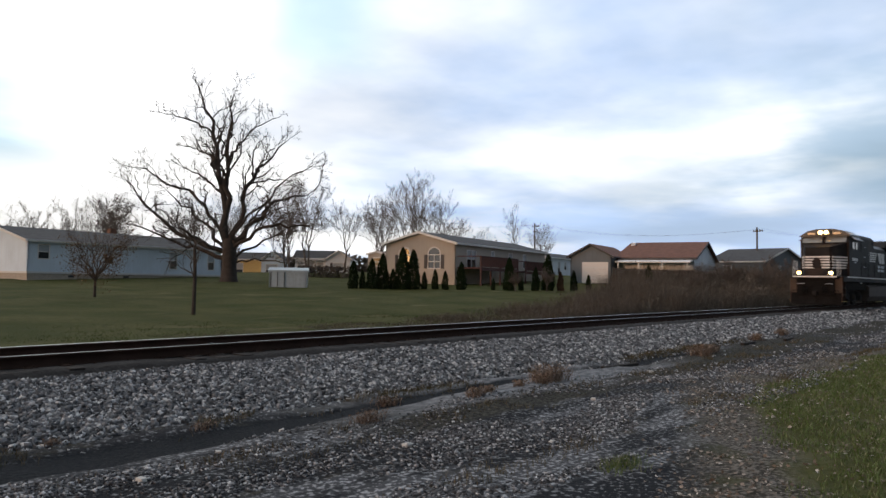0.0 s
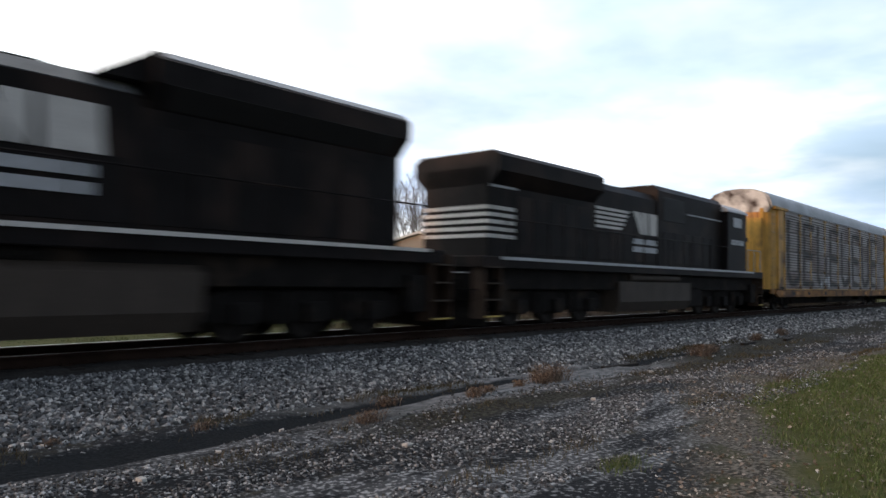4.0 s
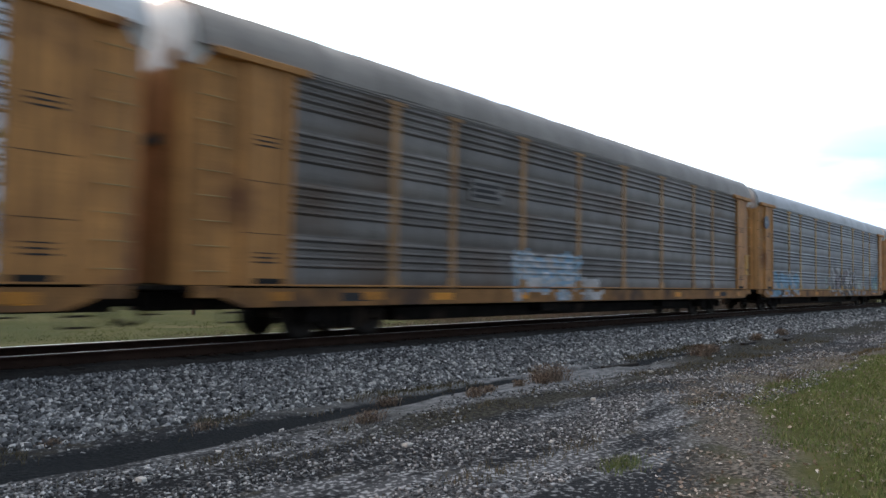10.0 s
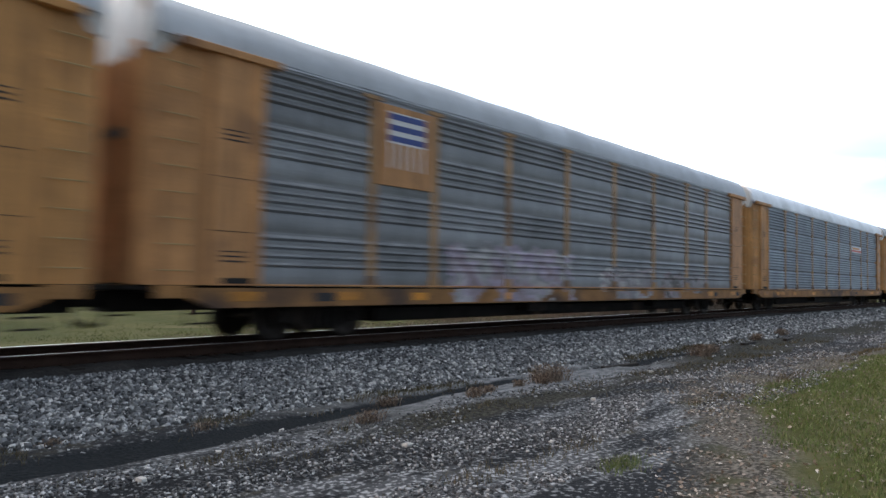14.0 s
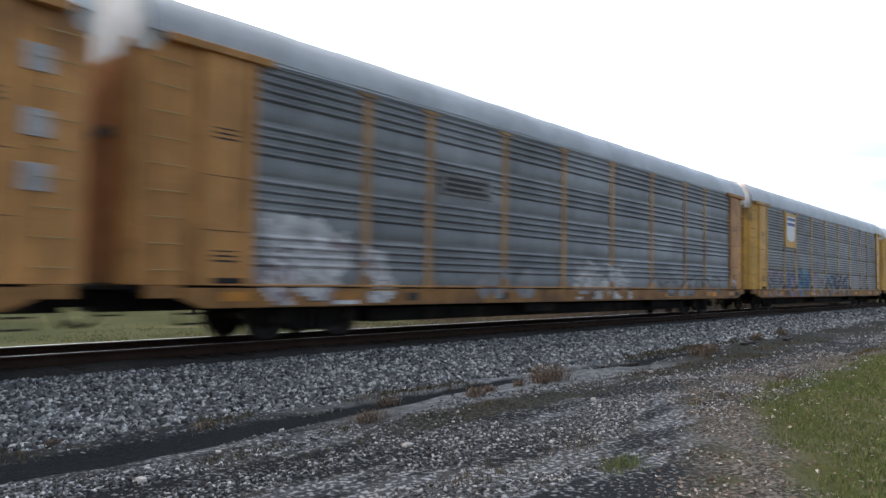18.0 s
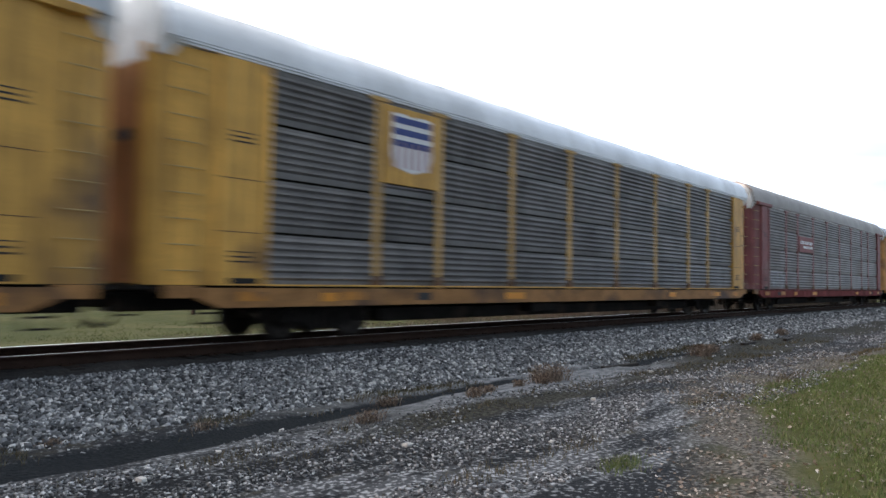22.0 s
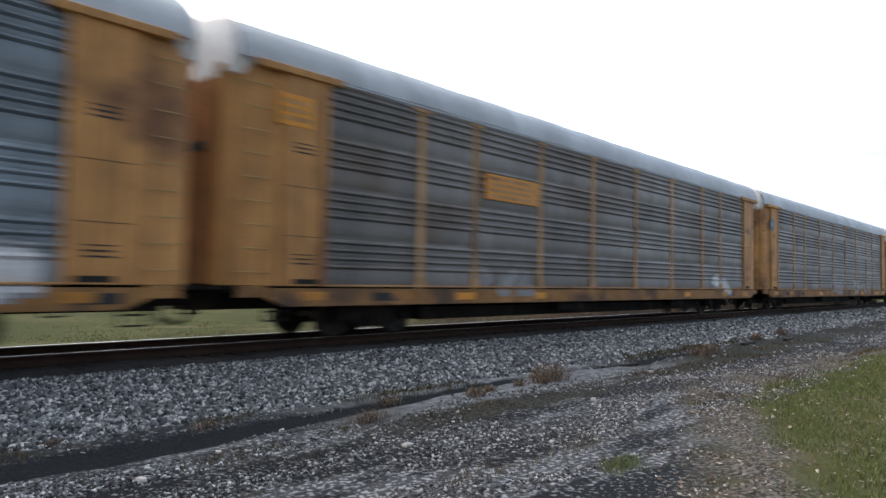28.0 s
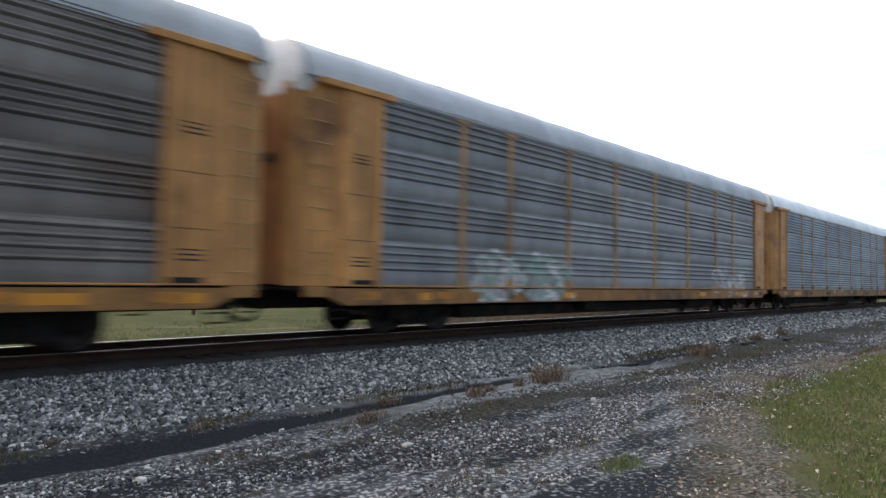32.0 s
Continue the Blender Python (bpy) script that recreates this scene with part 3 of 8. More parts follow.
def graffiti(car, kind, x0, x1, z0, z1, seed, fill, line, letters, bold=0.15, rim=0.10, tall=False):
    """Sprayed shapes that follow the ribs: rounded strokes and their outlines; they spell nothing."""
    rs = np.random.RandomState(seed)
    segs = []
    w = (x1 - x0) / letters
    for i in range(letters):
        cx = x0 + w * (i + 0.5)
        if tall:
            a, b, h = cx - 0.34 * w, cx + 0.30 * w, z1 - z0
            hook = [(a, z1), (a, z0 + 0.15 * h), (cx - 0.1 * w, z0), (b, z0 + 0.12 * h)]
            comb = [(b, z0), (a, z0 + 0.05 * h), (a, z1), (b, z1 - 0.04 * h)]
            path = np.array(hook + [(b, z0 + (0.95 if i % 3 == 0 else 0.45) * h)] if i % 2 == 0 else comb)
            path = path + rs.uniform(-0.08, 0.08, path.shape)
            segs += list(zip(path[:-1], path[1:]))
            if i % 2:
                segs.append((np.array([a, z0 + 0.5 * h]), np.array([b - 0.1 * w, z0 + 0.48 * h])))
            continue
        p = np.stack([cx + rs.uniform(-0.42, 0.42, 5) * w, rs.uniform(z0 + bold, z1 - bold, 5)], 1)
        for a, b in zip(p[:-1], p[1:]):
            segs.append((a, b))
    step = 0.085
    nx = int((x1 - x0) / step)
    rows = [SILL_TOP]
    for k in range(4):
        rows += [SILL_TOP + TIER * k + q[1] for q in rib_line(kind)[1:]]
    zs = sorted(set([round(z, 3) for z in rows if z0 <= z <= z1] + [round(z, 3) for z in np.arange(z0, z1, 0.08)]))
    zs = [z for i, z in enumerate(zs) if i == 0 or z - zs[i - 1] > 0.012]
    gx = x0 + step * np.arange(nx + 1)
    cxs, czs = gx[:-1] + step / 2, (np.array(zs[:-1]) + np.array(zs[1:])) / 2
    CX, CZ = np.meshgrid(cxs, czs)
    dist = np.full(CX.shape, 9.0)
    for a, b in segs:
        d = b - a
        t = np.clip(((CX - a[0]) * d[0] + (CZ - a[1]) * d[1]) / max(d @ d, 1e-6), 0, 1)
        dist = np.minimum(dist, np.hypot(CX - a[0] - t * d[0], CZ - a[1] - t * d[1]))
    for nm, keep, material, off in (("sprayed_fill", dist < bold, fill, 0.006), ("sprayed_outline", (dist >= bold) & (dist < bold + rim), line, 0.005)):
        sh = Shape()
        for r in range(keep.shape[0]):
            for c in range(keep.shape[1]):
                if keep[r, c]:
                    xm = cxs[c]
                    ya, yb = [-FACE - side_depth(kind, xm, z) - off for z in (zs[r], zs[r + 1])]
                    sh.add([(gx[c], ya, zs[r]), (gx[c + 1], ya, zs[r]), (gx[c + 1], yb, zs[r + 1]), (gx[c], yb, zs[r + 1])], [(0, 1, 2, 3)])
        if sh.f:
            tagged(part(nm, sh, material, car, "worn illegible spray paint"), kind="stuff")


def mural(car, kind, x0, x1, z0, z1, seed, inks, size=1.0):
    """A dense patch of sprayed colours that follows the ribs, with a ragged edge; it spells nothing."""
    step = 0.085
    rows = [SILL_TOP] + [SILL_TOP + TIER * k + q[1] for k in range(4) for q in rib_line(kind)[1:]]
    zs = sorted(set([round(z, 3) for z in rows if z0 <= z <= z1] + [round(z, 3) for z in np.arange(z0, z1, 0.08)]))
    zs = [z for i, z in enumerate(zs) if i == 0 or z - zs[i - 1] > 0.012]
    shapes = [Shape() for _ in inks]
    for c in range(int((x1 - x0) / step)):
        xa = x0 + c * step
        xm = xa + step / 2
        top = z1 - (z1 - z0) * 0.45 * abs(noise.noise((xm * 0.9, seed, 0.7)))
        for za, zb in zip(zs[:-1], zs[1:]):
            zm = (za + zb) / 2
            frayed = 0.45 * noise.noise((seed, zm * 2.2, 3.1)) + 0.2 * noise.noise((xm * 5, zm * 5, seed))
            if zm < SILL_TOP and noise.noise((xm * 1.3, zm * 3.0, seed + 4.0)) < -0.12:
                continue
            if zm > top or xm < x0 + 0.3 + frayed or xm > x1 - 0.3 + frayed:
                continue
            w = noise.noise((xm * 1.6 / size, zm * 1.9 / size, seed + 9.0))
            v = noise.noise((xm * 0.8 / size + w, zm * 0.9 / size - w, seed * 1.7)) + 0.10 * noise.noise((xm * 4.0, zm * 4.0, seed))
            ya, yb = [-FACE - side_depth(kind, xm, z) - 0.006 for z in (za, zb)]
            shapes[int((v + 1.5) * 5.0) % len(inks)].add([(xa, ya, za), (xa + step, ya, za), (xa + step, yb, zb), (xa, yb, zb)], [(0, 1, 2, 3)])
    for sh, ink in zip(shapes, inks):
        if sh.f:
            tagged(part("spray_paint", sh, ink, car, "worn illegible spray paint"), kind="stuff")


def sign(car, x0, x1, z0, z1, back, bars, name="placard"):
    """A flat board on the side, with plain bars for its writing: (x0, x1, z0, z1, material), from 0 to 1 on the board."""
    y = -FACE - 0.066
    ob = part(name, Shape().box(x0, x1, y, -FACE - 0.02, z0, z1, 0.006), back, car)
    for a, b, c, d, m in bars:
        part("printed_bar", Shape().box(x0 + a * (x1 - x0), x0 + b * (x1 - x0), y - 0.004, y + 0.002, z0 + c * (z1 - z0), z0 + d * (z1 - z0)), m, ob)
    return ob


def shield(car, x0, x1, z0, z1, board, field, blues, stripes=0, stripe=None):
    """A board with a shield-shaped emblem in plain shapes: blue bars across its head and, on some, upright stripes below."""
    ob = sign(car, x0, x1, z0, z1, board, [], "emblem_board")
    m, w, h, y = (x0 + x1) / 2, (x1 - x0) * 0.36, z1 - z0, -FACE - 0.066
    low, top = z0 + 0.16 * h, z1 - 0.09 * h
    if field:
        loop = [(m - w, top), (m - w * 1.03, low + 0.22 * h), (m - w * 0.85, low + 0.07 * h), (m, low), (m + w * 0.85, low + 0.07 * h), (m + w * 1.03, low + 0.22 * h), (m + w, top), (m + w * 0.5, top + 0.02 * h), (m, top - 0.01 * h), (m - w * 0.5, top + 0.02 * h)]
        part("emblem", Shape().prism(loop, y - 0.004, y + 0.01, "y"), field, ob, "pale shield emblem with no lettering")
    for i in range(blues):
        a = top - 0.03 * h - i * 0.15 * h
        part("blue_bar", Shape().box(m - w * 0.97, m + w * 0.97, y - 0.008, y + 0.002, a - 0.085 * h, a), M_SIGN_BLUE, ob)
    for i in range(stripes):
        a = m - w * 0.85 + 1.7 * w * i / (stripes - 1)
        part("upright_stripe", Shape().box(a - w * (0.07 if field else 0.03), a + w * (0.07 if field else 0.03), y - 0.008, y + 0.002, low + 0.06 * h, low + 0.40 * h), stripe, ob)
    return ob


def wheelset_shape(r, tread=0.13):
    sh = Shape()
    sh.tube((0, -1.0, 0), (0, 1.0, 0), 0.08, n=10)
    for s in (-1, 1):
        prof = [(0.10, 0.69), (0.13, 0.685), (0.14, 0.70), (r * 0.78, 0.72), (r * 0.80, 0.69), (r + 0.028, 0.69), (r + 0.026, 0.71), (r + 0.002, 0.725), (r, 0.69 + tread), (r * 0.82, 0.69 + tread), (r * 0.78, 0.77), (0.15, 0.78), (0.13, 0.86), (0.06, 0.86)]
        sh.lathe([(a, s * b) for a, b in prof], n=26)
    return sh


def freight_truck(car, x):
    """Three-piece truck with two wheelsets that turn."""
    sh = Shape()
    for s in (-1, 1):
        out = [(-1.12, 0.36), (-1.12, 0.62), (-0.72, 0.66), (-0.42, 0.74), (0.42, 0.74), (0.72, 0.66), (1.12, 0.62), (1.12, 0.36), (0.72, 0.40), (0.45, 0.20), (-0.45, 0.20), (-0.72, 0.40)]
        sh.prism(out, s * 0.93, s * 1.06, "y")
        for q in (-0.92, 0.92):
            sh.tube((q, s * 1.05, 0.46), (q, s * 1.16, 0.46), 0.13, n=12)
        for q in (-0.2, 0.0, 0.2):
            sh.tube((q, s * 1.08, 0.24), (q, s * 1.08, 0.60), 0.075, n=8)
    sh.box(-0.2, 0.2, -1.1, 1.1, 0.46, 0.69, 0.03)
    me = MESHES.get("truck") or MESHES.setdefault("truck", sh.mesh("truck"))
    tr = piece("truck", me, M_DARK, car, "", pose(x, 0, 0))
    for q in (-0.92, 0.92):
        w = piece("wheelset", shared("wheelset", lambda: wheelset_shape(0.457), True), M_WHEEL, tr)
        w.matrix_parent_inverse = Matrix.Translation((q, 0, 0.457))
        CAR_WHEELS.append(w)
    return tr


CAR_WHEELS, LOCO_WHEELS = [], []


def coupler(car, x, way):
    sh = Shape().box(min(x, x + way * 0.36), max(x, x + way * 0.36), -0.09, 0.09, 0.72, 0.92, 0.02)
    sh.box(min(x + way * 0.18, x + way * 0.44), max(x + way * 0.18, x + way * 0.44), -0.16, 0.13, 0.68, 0.98, 0.03)
    part("coupler", sh, M_DARK, car)
    hose = Shape()
    p = [Vector((x, -0.35, 0.72)), Vector((x + way * 0.15, -0.33, 0.42)), Vector((x + way * 0.28, -0.18, 0.34)), Vector((x + way * 0.38, -0.05, 0.45))]
    for a, b in zip(p[:-1], p[1:]):
        hose.tube(a, b, 0.03, n=6)
    part("air_hose", hose, M_DARK, car)


ROOF_LINE = [(-1.60, SIDE_TOP), (-1.58, 5.40), (-1.48, 5.66), (-1.25, 5.90), (-0.75, 6.09), (0.0, CROWN)]
ROOF_LINE += [(-y, z) for y, z in ROOF_LINE[-2::-1]]


def autorack(label, kind, paint, end_paint, sheet, roof=None, cap=None, flange=True, fascia=None, sill_paint=None, door_paint=None, tall=1.0):
    """A covered car carrier: sills, deck, posts, ribbed side panels, end doors, arched roof and two trucks."""
    roof, cap = roof or M_ROOF, cap or M_WHITE
    arch = Matrix.Translation((0, 0, SIDE_TOP)) @ Matrix.Diagonal((1, 1, tall, 1)) @ Matrix.Translation((0, 0, -SIDE_TOP))
    car = thing("autorack_car", label, "freight car", pose(0, 0, 0), "car carriers of the train")
    far = EDGES[-1] + 1.30
    sill = shared("side_sill", lambda: Shape().prism([(-far, SILL_TOP - 0.025), (-far, 0.84), (-far + 0.4, SILL_LOW), (far - 0.4, SILL_LOW), (far, 0.84), (far, SILL_TOP - 0.025)], -FACE - 0.06, -FACE + 0.06, "y"))
    sill_end = shared("sill_end", lambda: Shape().box(far, BODY + 0.25, -FACE - 0.01, -FACE + 0.10, 0.86, SILL_TOP + 0.01, 0.01))
    for s in (0, 180):
        piece("side_sill", sill, sill_paint or M_SILL, car, "", pose(0, 0, 0, 0, 0, s))
        for at in (pose(0, 0, 0, 0, 0, s), pose(0, 0, 0, 0, 0, s) @ pose(-BODY - 0.25 - far, 0, 0)):
            piece("sill_end", sill_end, M_SILL, car, "", at)
        tab = shared("reflector", lambda: Shape().box(-0.30, 0.30, -FACE - 0.068, -FACE - 0.055, 0.80, 0.97, 0.004))
        for e in (EDGES[0] - 0.25, EDGES[1] - 0.6, EDGES[-2] + 0.4, EDGES[-1] + 0.2):
            piece("reflector", tab, M_TAB, car, "", pose(0, 0, 0, 0, 0, s) @ pose(e, 0, 0))
        ledge = shared("sill_ledge", lambda: Shape().box(-EDGES[-1], EDGES[-1], -FACE - 0.075, -FACE + 0.02, SILL_TOP + 0.012, SILL_TOP + 0.045, 0.006))
        piece("sill_ledge", ledge, sill_paint or paint, car, "", pose(0, 0, 0, 0, 0, s))
    for nm, box in (("deck", (-HALF + 0.3, HALF - 0.3, -FACE + 0.07, FACE - 0.07, 0.94, 1.05)), ("draft_sill", (-HALF, HALF, -0.36, 0.36, 0.60, 0.938)), ("centre_sill", (-8.4, 8.4, -0.95, 0.95, 0.29, 0.598)),
                    ("brake_reservoir", (-3.0, -1.6, -1.35, -0.96, 0.42, 0.66)), ("equipment_box", (2.0, 4.2, 0.96, 1.35, 0.40, 0.66)), ("brake_cylinder", (5.0, 5.9, -1.3, -0.96, 0.44, 0.64))):
        piece(nm, shared(nm, lambda: Shape().box(*box, 0.015)), M_DARK, car)
    # solid filler box, its black is the painted shade behind the panels
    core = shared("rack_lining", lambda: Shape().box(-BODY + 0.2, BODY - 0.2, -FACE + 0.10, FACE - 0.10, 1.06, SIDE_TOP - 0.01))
    piece("rack_lining", core, M_GAP, car, "near-black filler box, shade inside the rack painted on")
    for s in (0, 180):
        spin = pose(0, 0, 0, 0, 0, s)
        for i in range(9):
            b0, b1 = EDGES[i] + (0.11 if i else 0.0), EDGES[i + 1] - (0.11 if i < 8 else 0.0)
            for k in range(4):
                piece("side_panel", panel_mesh(kind if k < 3 or kind == "banded" else "jointed_top", b1 - b0), sheet, car, "", spin @ pose(b0, -FACE, SILL_TOP + TIER * k))
        post = shared("post", lambda: Shape().prism([(-0.115, -0.032), (0.115, -0.032), (0.115, 0.02), (-0.115, 0.02)], SILL_TOP - 0.02, SIDE_TOP - 0.10, "z")
                      .prism([(-0.26, SIDE_TOP - 0.16), (0.26, SIDE_TOP - 0.16), (0.26, SIDE_TOP - 0.08), (-0.26, SIDE_TOP - 0.08)], -0.055, 0.0, "y"))
        for e in EDGES[1:-1]:
            piece("post", post, FADED.get(paint, paint), car, "", spin @ pose(e, -FACE, 0))
            foot = shared("post_foot", lambda: Shape().prism([(-0.19, 1.075), (0.19, 1.075), (0.125, 1.30), (-0.125, 1.30)], -0.056, -0.02, "y"))
            piece("post_foot", foot, M_SEAM if kind == "jointed" else FADED.get(paint, paint), car, "", spin @ pose(e, -FACE, 0))
        rail = shared("top_rail", lambda: Shape().box(-HALF + 0.5, HALF - 0.5, -FACE - 0.03, -FACE + 0.08, SIDE_TOP - 0.10, SIDE_TOP - 0.06)
                      .box(-HALF + 0.5, HALF - 0.5, -FACE + 0.02, -FACE + 0.08, SIDE_TOP - 0.06, SIDE_TOP))
        piece("top_rail", rail, fascia or sheet, car, "", spin)
        strip = shared("eaves_strip", lambda: Shape().box(-HALF + 0.5, HALF - 0.5, -FACE - 0.045, -FACE - 0.005, SIDE_TOP - 0.052, SIDE_TOP - 0.012))
        piece("eaves_strip", strip, roof, car, "", spin)
        # closed end panels with a crease, ladder rungs and a flange under the roof
        e0 = EDGES[-1]
        plan = [(e0 - 0.02, -FACE - 0.09), (e0 + 0.10, -FACE - 0.09), (e0 + 0.12, -FACE - 0.06), (e0 + 1.0, -FACE - 0.06), (e0 + 1.05, -FACE + 0.02), (BODY + 0.08, -FACE + 0.06), (BODY + 0.30, -FACE + 0.14), (HALF - 0.10, -FACE + 0.30), (HALF - 0.04, -FACE + 0.46), (e0 - 0.02, -FACE + 0.34)]
        endp = shared("end_panel", lambda: Shape().prism(plan, SILL_TOP + 0.02, SIDE_TOP - 0.12, "z"))
        endm = shared("end_panel_other", lambda: Shape().prism([(-q[0], q[1]) for q in plan], SILL_TOP + 0.02, SIDE_TOP - 0.12, "z"))
        piece("end_panel", endp, end_paint, car, "", spin)
        piece("end_panel", endm, end_paint, car, "", spin)
        fl = shared("flange", lambda: Shape().box(EDGES[-1] - 0.35, BODY + 0.04, -FACE - 0.13, -FACE + 0.1, SIDE_TOP - 0.13, SIDE_TOP + 0.01, 0.012))
        fm = shared("flange_other", lambda: Shape().box(-BODY - 0.04, -EDGES[-1] + 0.35, -FACE - 0.13, -FACE + 0.1, SIDE_TOP - 0.13, SIDE_TOP + 0.01, 0.012))
        if flange:
            piece("eaves_flange", fl, end_paint, car, "", spin)
            piece("eaves_flange", fm, end_paint, car, "", spin)
        for w in (-1, 1):
            rung = shared("rung", lambda: Shape().tube((-0.24, -0.075, 0), (0.24, -0.075, 0), 0.010, n=6).box(-0.25, -0.23, -0.085, 0.0, -0.012, 0.012).box(0.23, 0.25, -0.085, 0.0, -0.012, 0.012))
            for k in range(9):
                if k % 2 == 0 or s == 0:
                    piece("ladder_rung", rung, M_RUNG, car, "", spin @ pose(w * (BODY - 0.02), -FACE + 0.05, 1.32 + 0.43 * k))
            # thin black plate, the shade of an open pocket as colour
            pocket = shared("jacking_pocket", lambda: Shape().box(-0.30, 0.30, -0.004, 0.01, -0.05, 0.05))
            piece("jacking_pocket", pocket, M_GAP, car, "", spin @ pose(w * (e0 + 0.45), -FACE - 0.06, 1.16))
            seam = shared("panel_seam", lambda: Shape().box(-0.44, 0.44, -0.003, 0.01, -0.008, 0.008))
            for z in (2.02, 2.96):
                piece("panel_seam", seam, M_SEAM, car, "", spin @ pose(w * (e0 + 0.56), -FACE - 0.06, z))
            slot = shared("louvre", lambda: Shape().box(-0.24, 0.24, -0.006, 0.004, -0.015, 0.015).box(-0.24, 0.20, -0.006, 0.004, 0.07, 0.10).box(-0.24, 0.24, -0.006, 0.004, 0.16, 0.18))
            piece("stencil", slot, M_BAR_DARK, car, "", spin @ pose(w * (e0 + 0.52), -FACE - 0.06, 1.50))
            piece("stencil", slot, M_BAR_DARK, car, "", spin @ pose(w * (e0 + 0.55), -FACE - 0.06, 3.62))
        # end door: two curved leaves with a latch recess
        leaf = []
        for q in range(7):
            t = q / 6
            leaf.append((HALF - 0.06 - 0.16 * (1 - math.cos(t * 1.35)) * 1.2, t * (FACE - 0.40)))
        for side in (-1, 1):
            lf = shared(("door_leaf", side), lambda: Shape().prism([(q[0], side * q[1]) for q in leaf] + [(BODY - 0.3, side * (FACE - 0.40)), (BODY - 0.3, 0)], 1.10, 4.90, "z"))
            d = piece("end_door", lf, door_paint or M_DOOR_RUST, car, "", spin)
            # the recess is a black block, its shade put into the colour
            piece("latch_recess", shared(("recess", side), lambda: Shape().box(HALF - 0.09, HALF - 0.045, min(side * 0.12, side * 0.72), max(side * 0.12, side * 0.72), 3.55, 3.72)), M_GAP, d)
        endcap = shared("roof_end", lambda: Shape().prism([(q[0] * 0.95, min(q[1], CROWN) - 0.03) for q in ROOF_LINE] + [(1.44, 4.90), (-1.44, 4.90)], BODY - 0.2, HALF - 0.12))
        piece("roof_end", endcap, cap, car, "pale painted end of the roof", spin @ arch)
        hoop = shared("roof_hoop", lambda: Shape().prism(ROOF_LINE + [(q[0] * 0.97, q[1] - 0.05) for q in ROOF_LINE[::-1]], ROOF_END - 0.04, ROOF_END + 0.05))
        piece("roof_hoop", hoop, roof if cap is M_WHITE else cap, car, "", spin @ arch)
    lid = shared("roof_underside", lambda: Shape().prism([(-1.60, SIDE_TOP - 0.002), (1.60, SIDE_TOP - 0.002), (1.55, SIDE_TOP + 0.03), (-1.55, SIDE_TOP + 0.03)], -ROOF_END, ROOF_END))
    cover = piece("roof", lid, roof, car)
    for i in range(20):
        piece("roof_sheet", shared("roof_sheet", roof_sheet, True), roof, cover, "", pose(-ROOF_END + SHEET * i, 0, 0.012 * (i % 2)) @ arch)
    for w in (-1, 1):
        freight_truck(car, w * 10.05)
        coupler(car, w * (HALF - 0.16), w)
    part("brake_step", Shape().box(-HALF - 0.05, -HALF + 0.5, -1.3, 1.3, 1.0, 1.06).box(HALF - 0.5, HALF + 0.05, -1.3, 1.3, 1.0, 1.06), M_DARK, car)
    step = shared("stirrup", lambda: Shape().box(-0.22, -0.19, -0.02, 0.02, 0.0, 0.32).box(0.19, 0.22, -0.02, 0.02, 0.0, 0.32).box(-0.22, 0.22, -0.03, 0.03, 0.0, 0.03).box(-0.22, 0.22, -0.03, 0.03, 0.17, 0.20))
    for w in (-1, 1):
        for s in (-1, 1):
            piece("stirrup_step", step, M_DARK, car, "", pose(w * 13.0, s * 1.55, 0.42))
    # data stencils along the sill
    rs = random.Random(len(label) * 7 + 3)
    for x in (-10.6, -7.9, -4.6, 5.4, 9.9, 12.1):
        w = rs.uniform(0.3, 0.9)
        part("sill_stencil", Shape().box(x, x + w, -FACE - 0.064, -FACE - 0.058, 0.78, 0.95), rs.choice((M_BAR_DARK, M_BAR_DARK, M_SIGN_ORANGE, M_SIGN_ORANGE)), car)
    return car


SHEET = 2 * ROOF_END / 20


def roof_sheet():
    """One arched sheet of the roof, lapping its neighbours."""
    return Shape().sheet(ROOF_LINE, -0.02, SHEET + 0.02)
# ---------------------------------------------------------------- the car carriers, in the order of the train
M_YELLOW = mat("weathered_yellow_paint", (0.72, 0.405, 0.085), 0.55, var=0.22, scale=1.6, fine=30.0, streak=0.40, dirt=(0.16, 0.09, 0.04), dirt_amount=0.16)
M_OCHRE = mat("weathered_ochre_paint", (0.58, 0.285, 0.092), 0.6, var=0.24, scale=1.6, fine=30.0, streak=0.42, dirt=(0.20, 0.085, 0.035), dirt_amount=0.14)
M_TAN = mat("faded_tan_paint", (0.58, 0.29, 0.115), 0.6, var=0.24, scale=1.6, fine=30.0, streak=0.38, dirt=(0.22, 0.11, 0.055), dirt_amount=0.14)
M_MAROON = mat("weathered_maroon_paint", (0.255, 0.074, 0.078), 0.6, var=0.24, scale=1.6, fine=30.0, streak=0.38, dirt=(0.26, 0.17, 0.16), dirt_amount=0.15)
M_SILVER = mat("clean_galvanised_sheet", (0.70, 0.82, 0.94), 0.21, 1.0, var=0.08, scale=1.0, fine=16.0, streak=0.10, spread=0.16)
M_SHEET = mat("weathered_galvanised_sheet", (0.247, 0.262, 0.283), 0.50, 0.4, spec=0.4, var=0.22, scale=0.9, fine=16.0, streak=0.2, spread=0.16)
M_SHEET_WARM = mat("dusty_galvanised_sheet", (0.211, 0.202, 0.199), 0.50, 0.4, spec=0.4, var=0.22, scale=0.9, fine=16.0, streak=0.22, dirt=(0.15, 0.12, 0.10), dirt_amount=0.25, spread=0.16)
M_SHEET_BLUE = mat("bluish_galvanised_sheet", (0.232, 0.275, 0.319), 0.50, 0.4, spec=0.4, var=0.2, scale=0.9, fine=16.0, streak=0.2, spread=0.16)
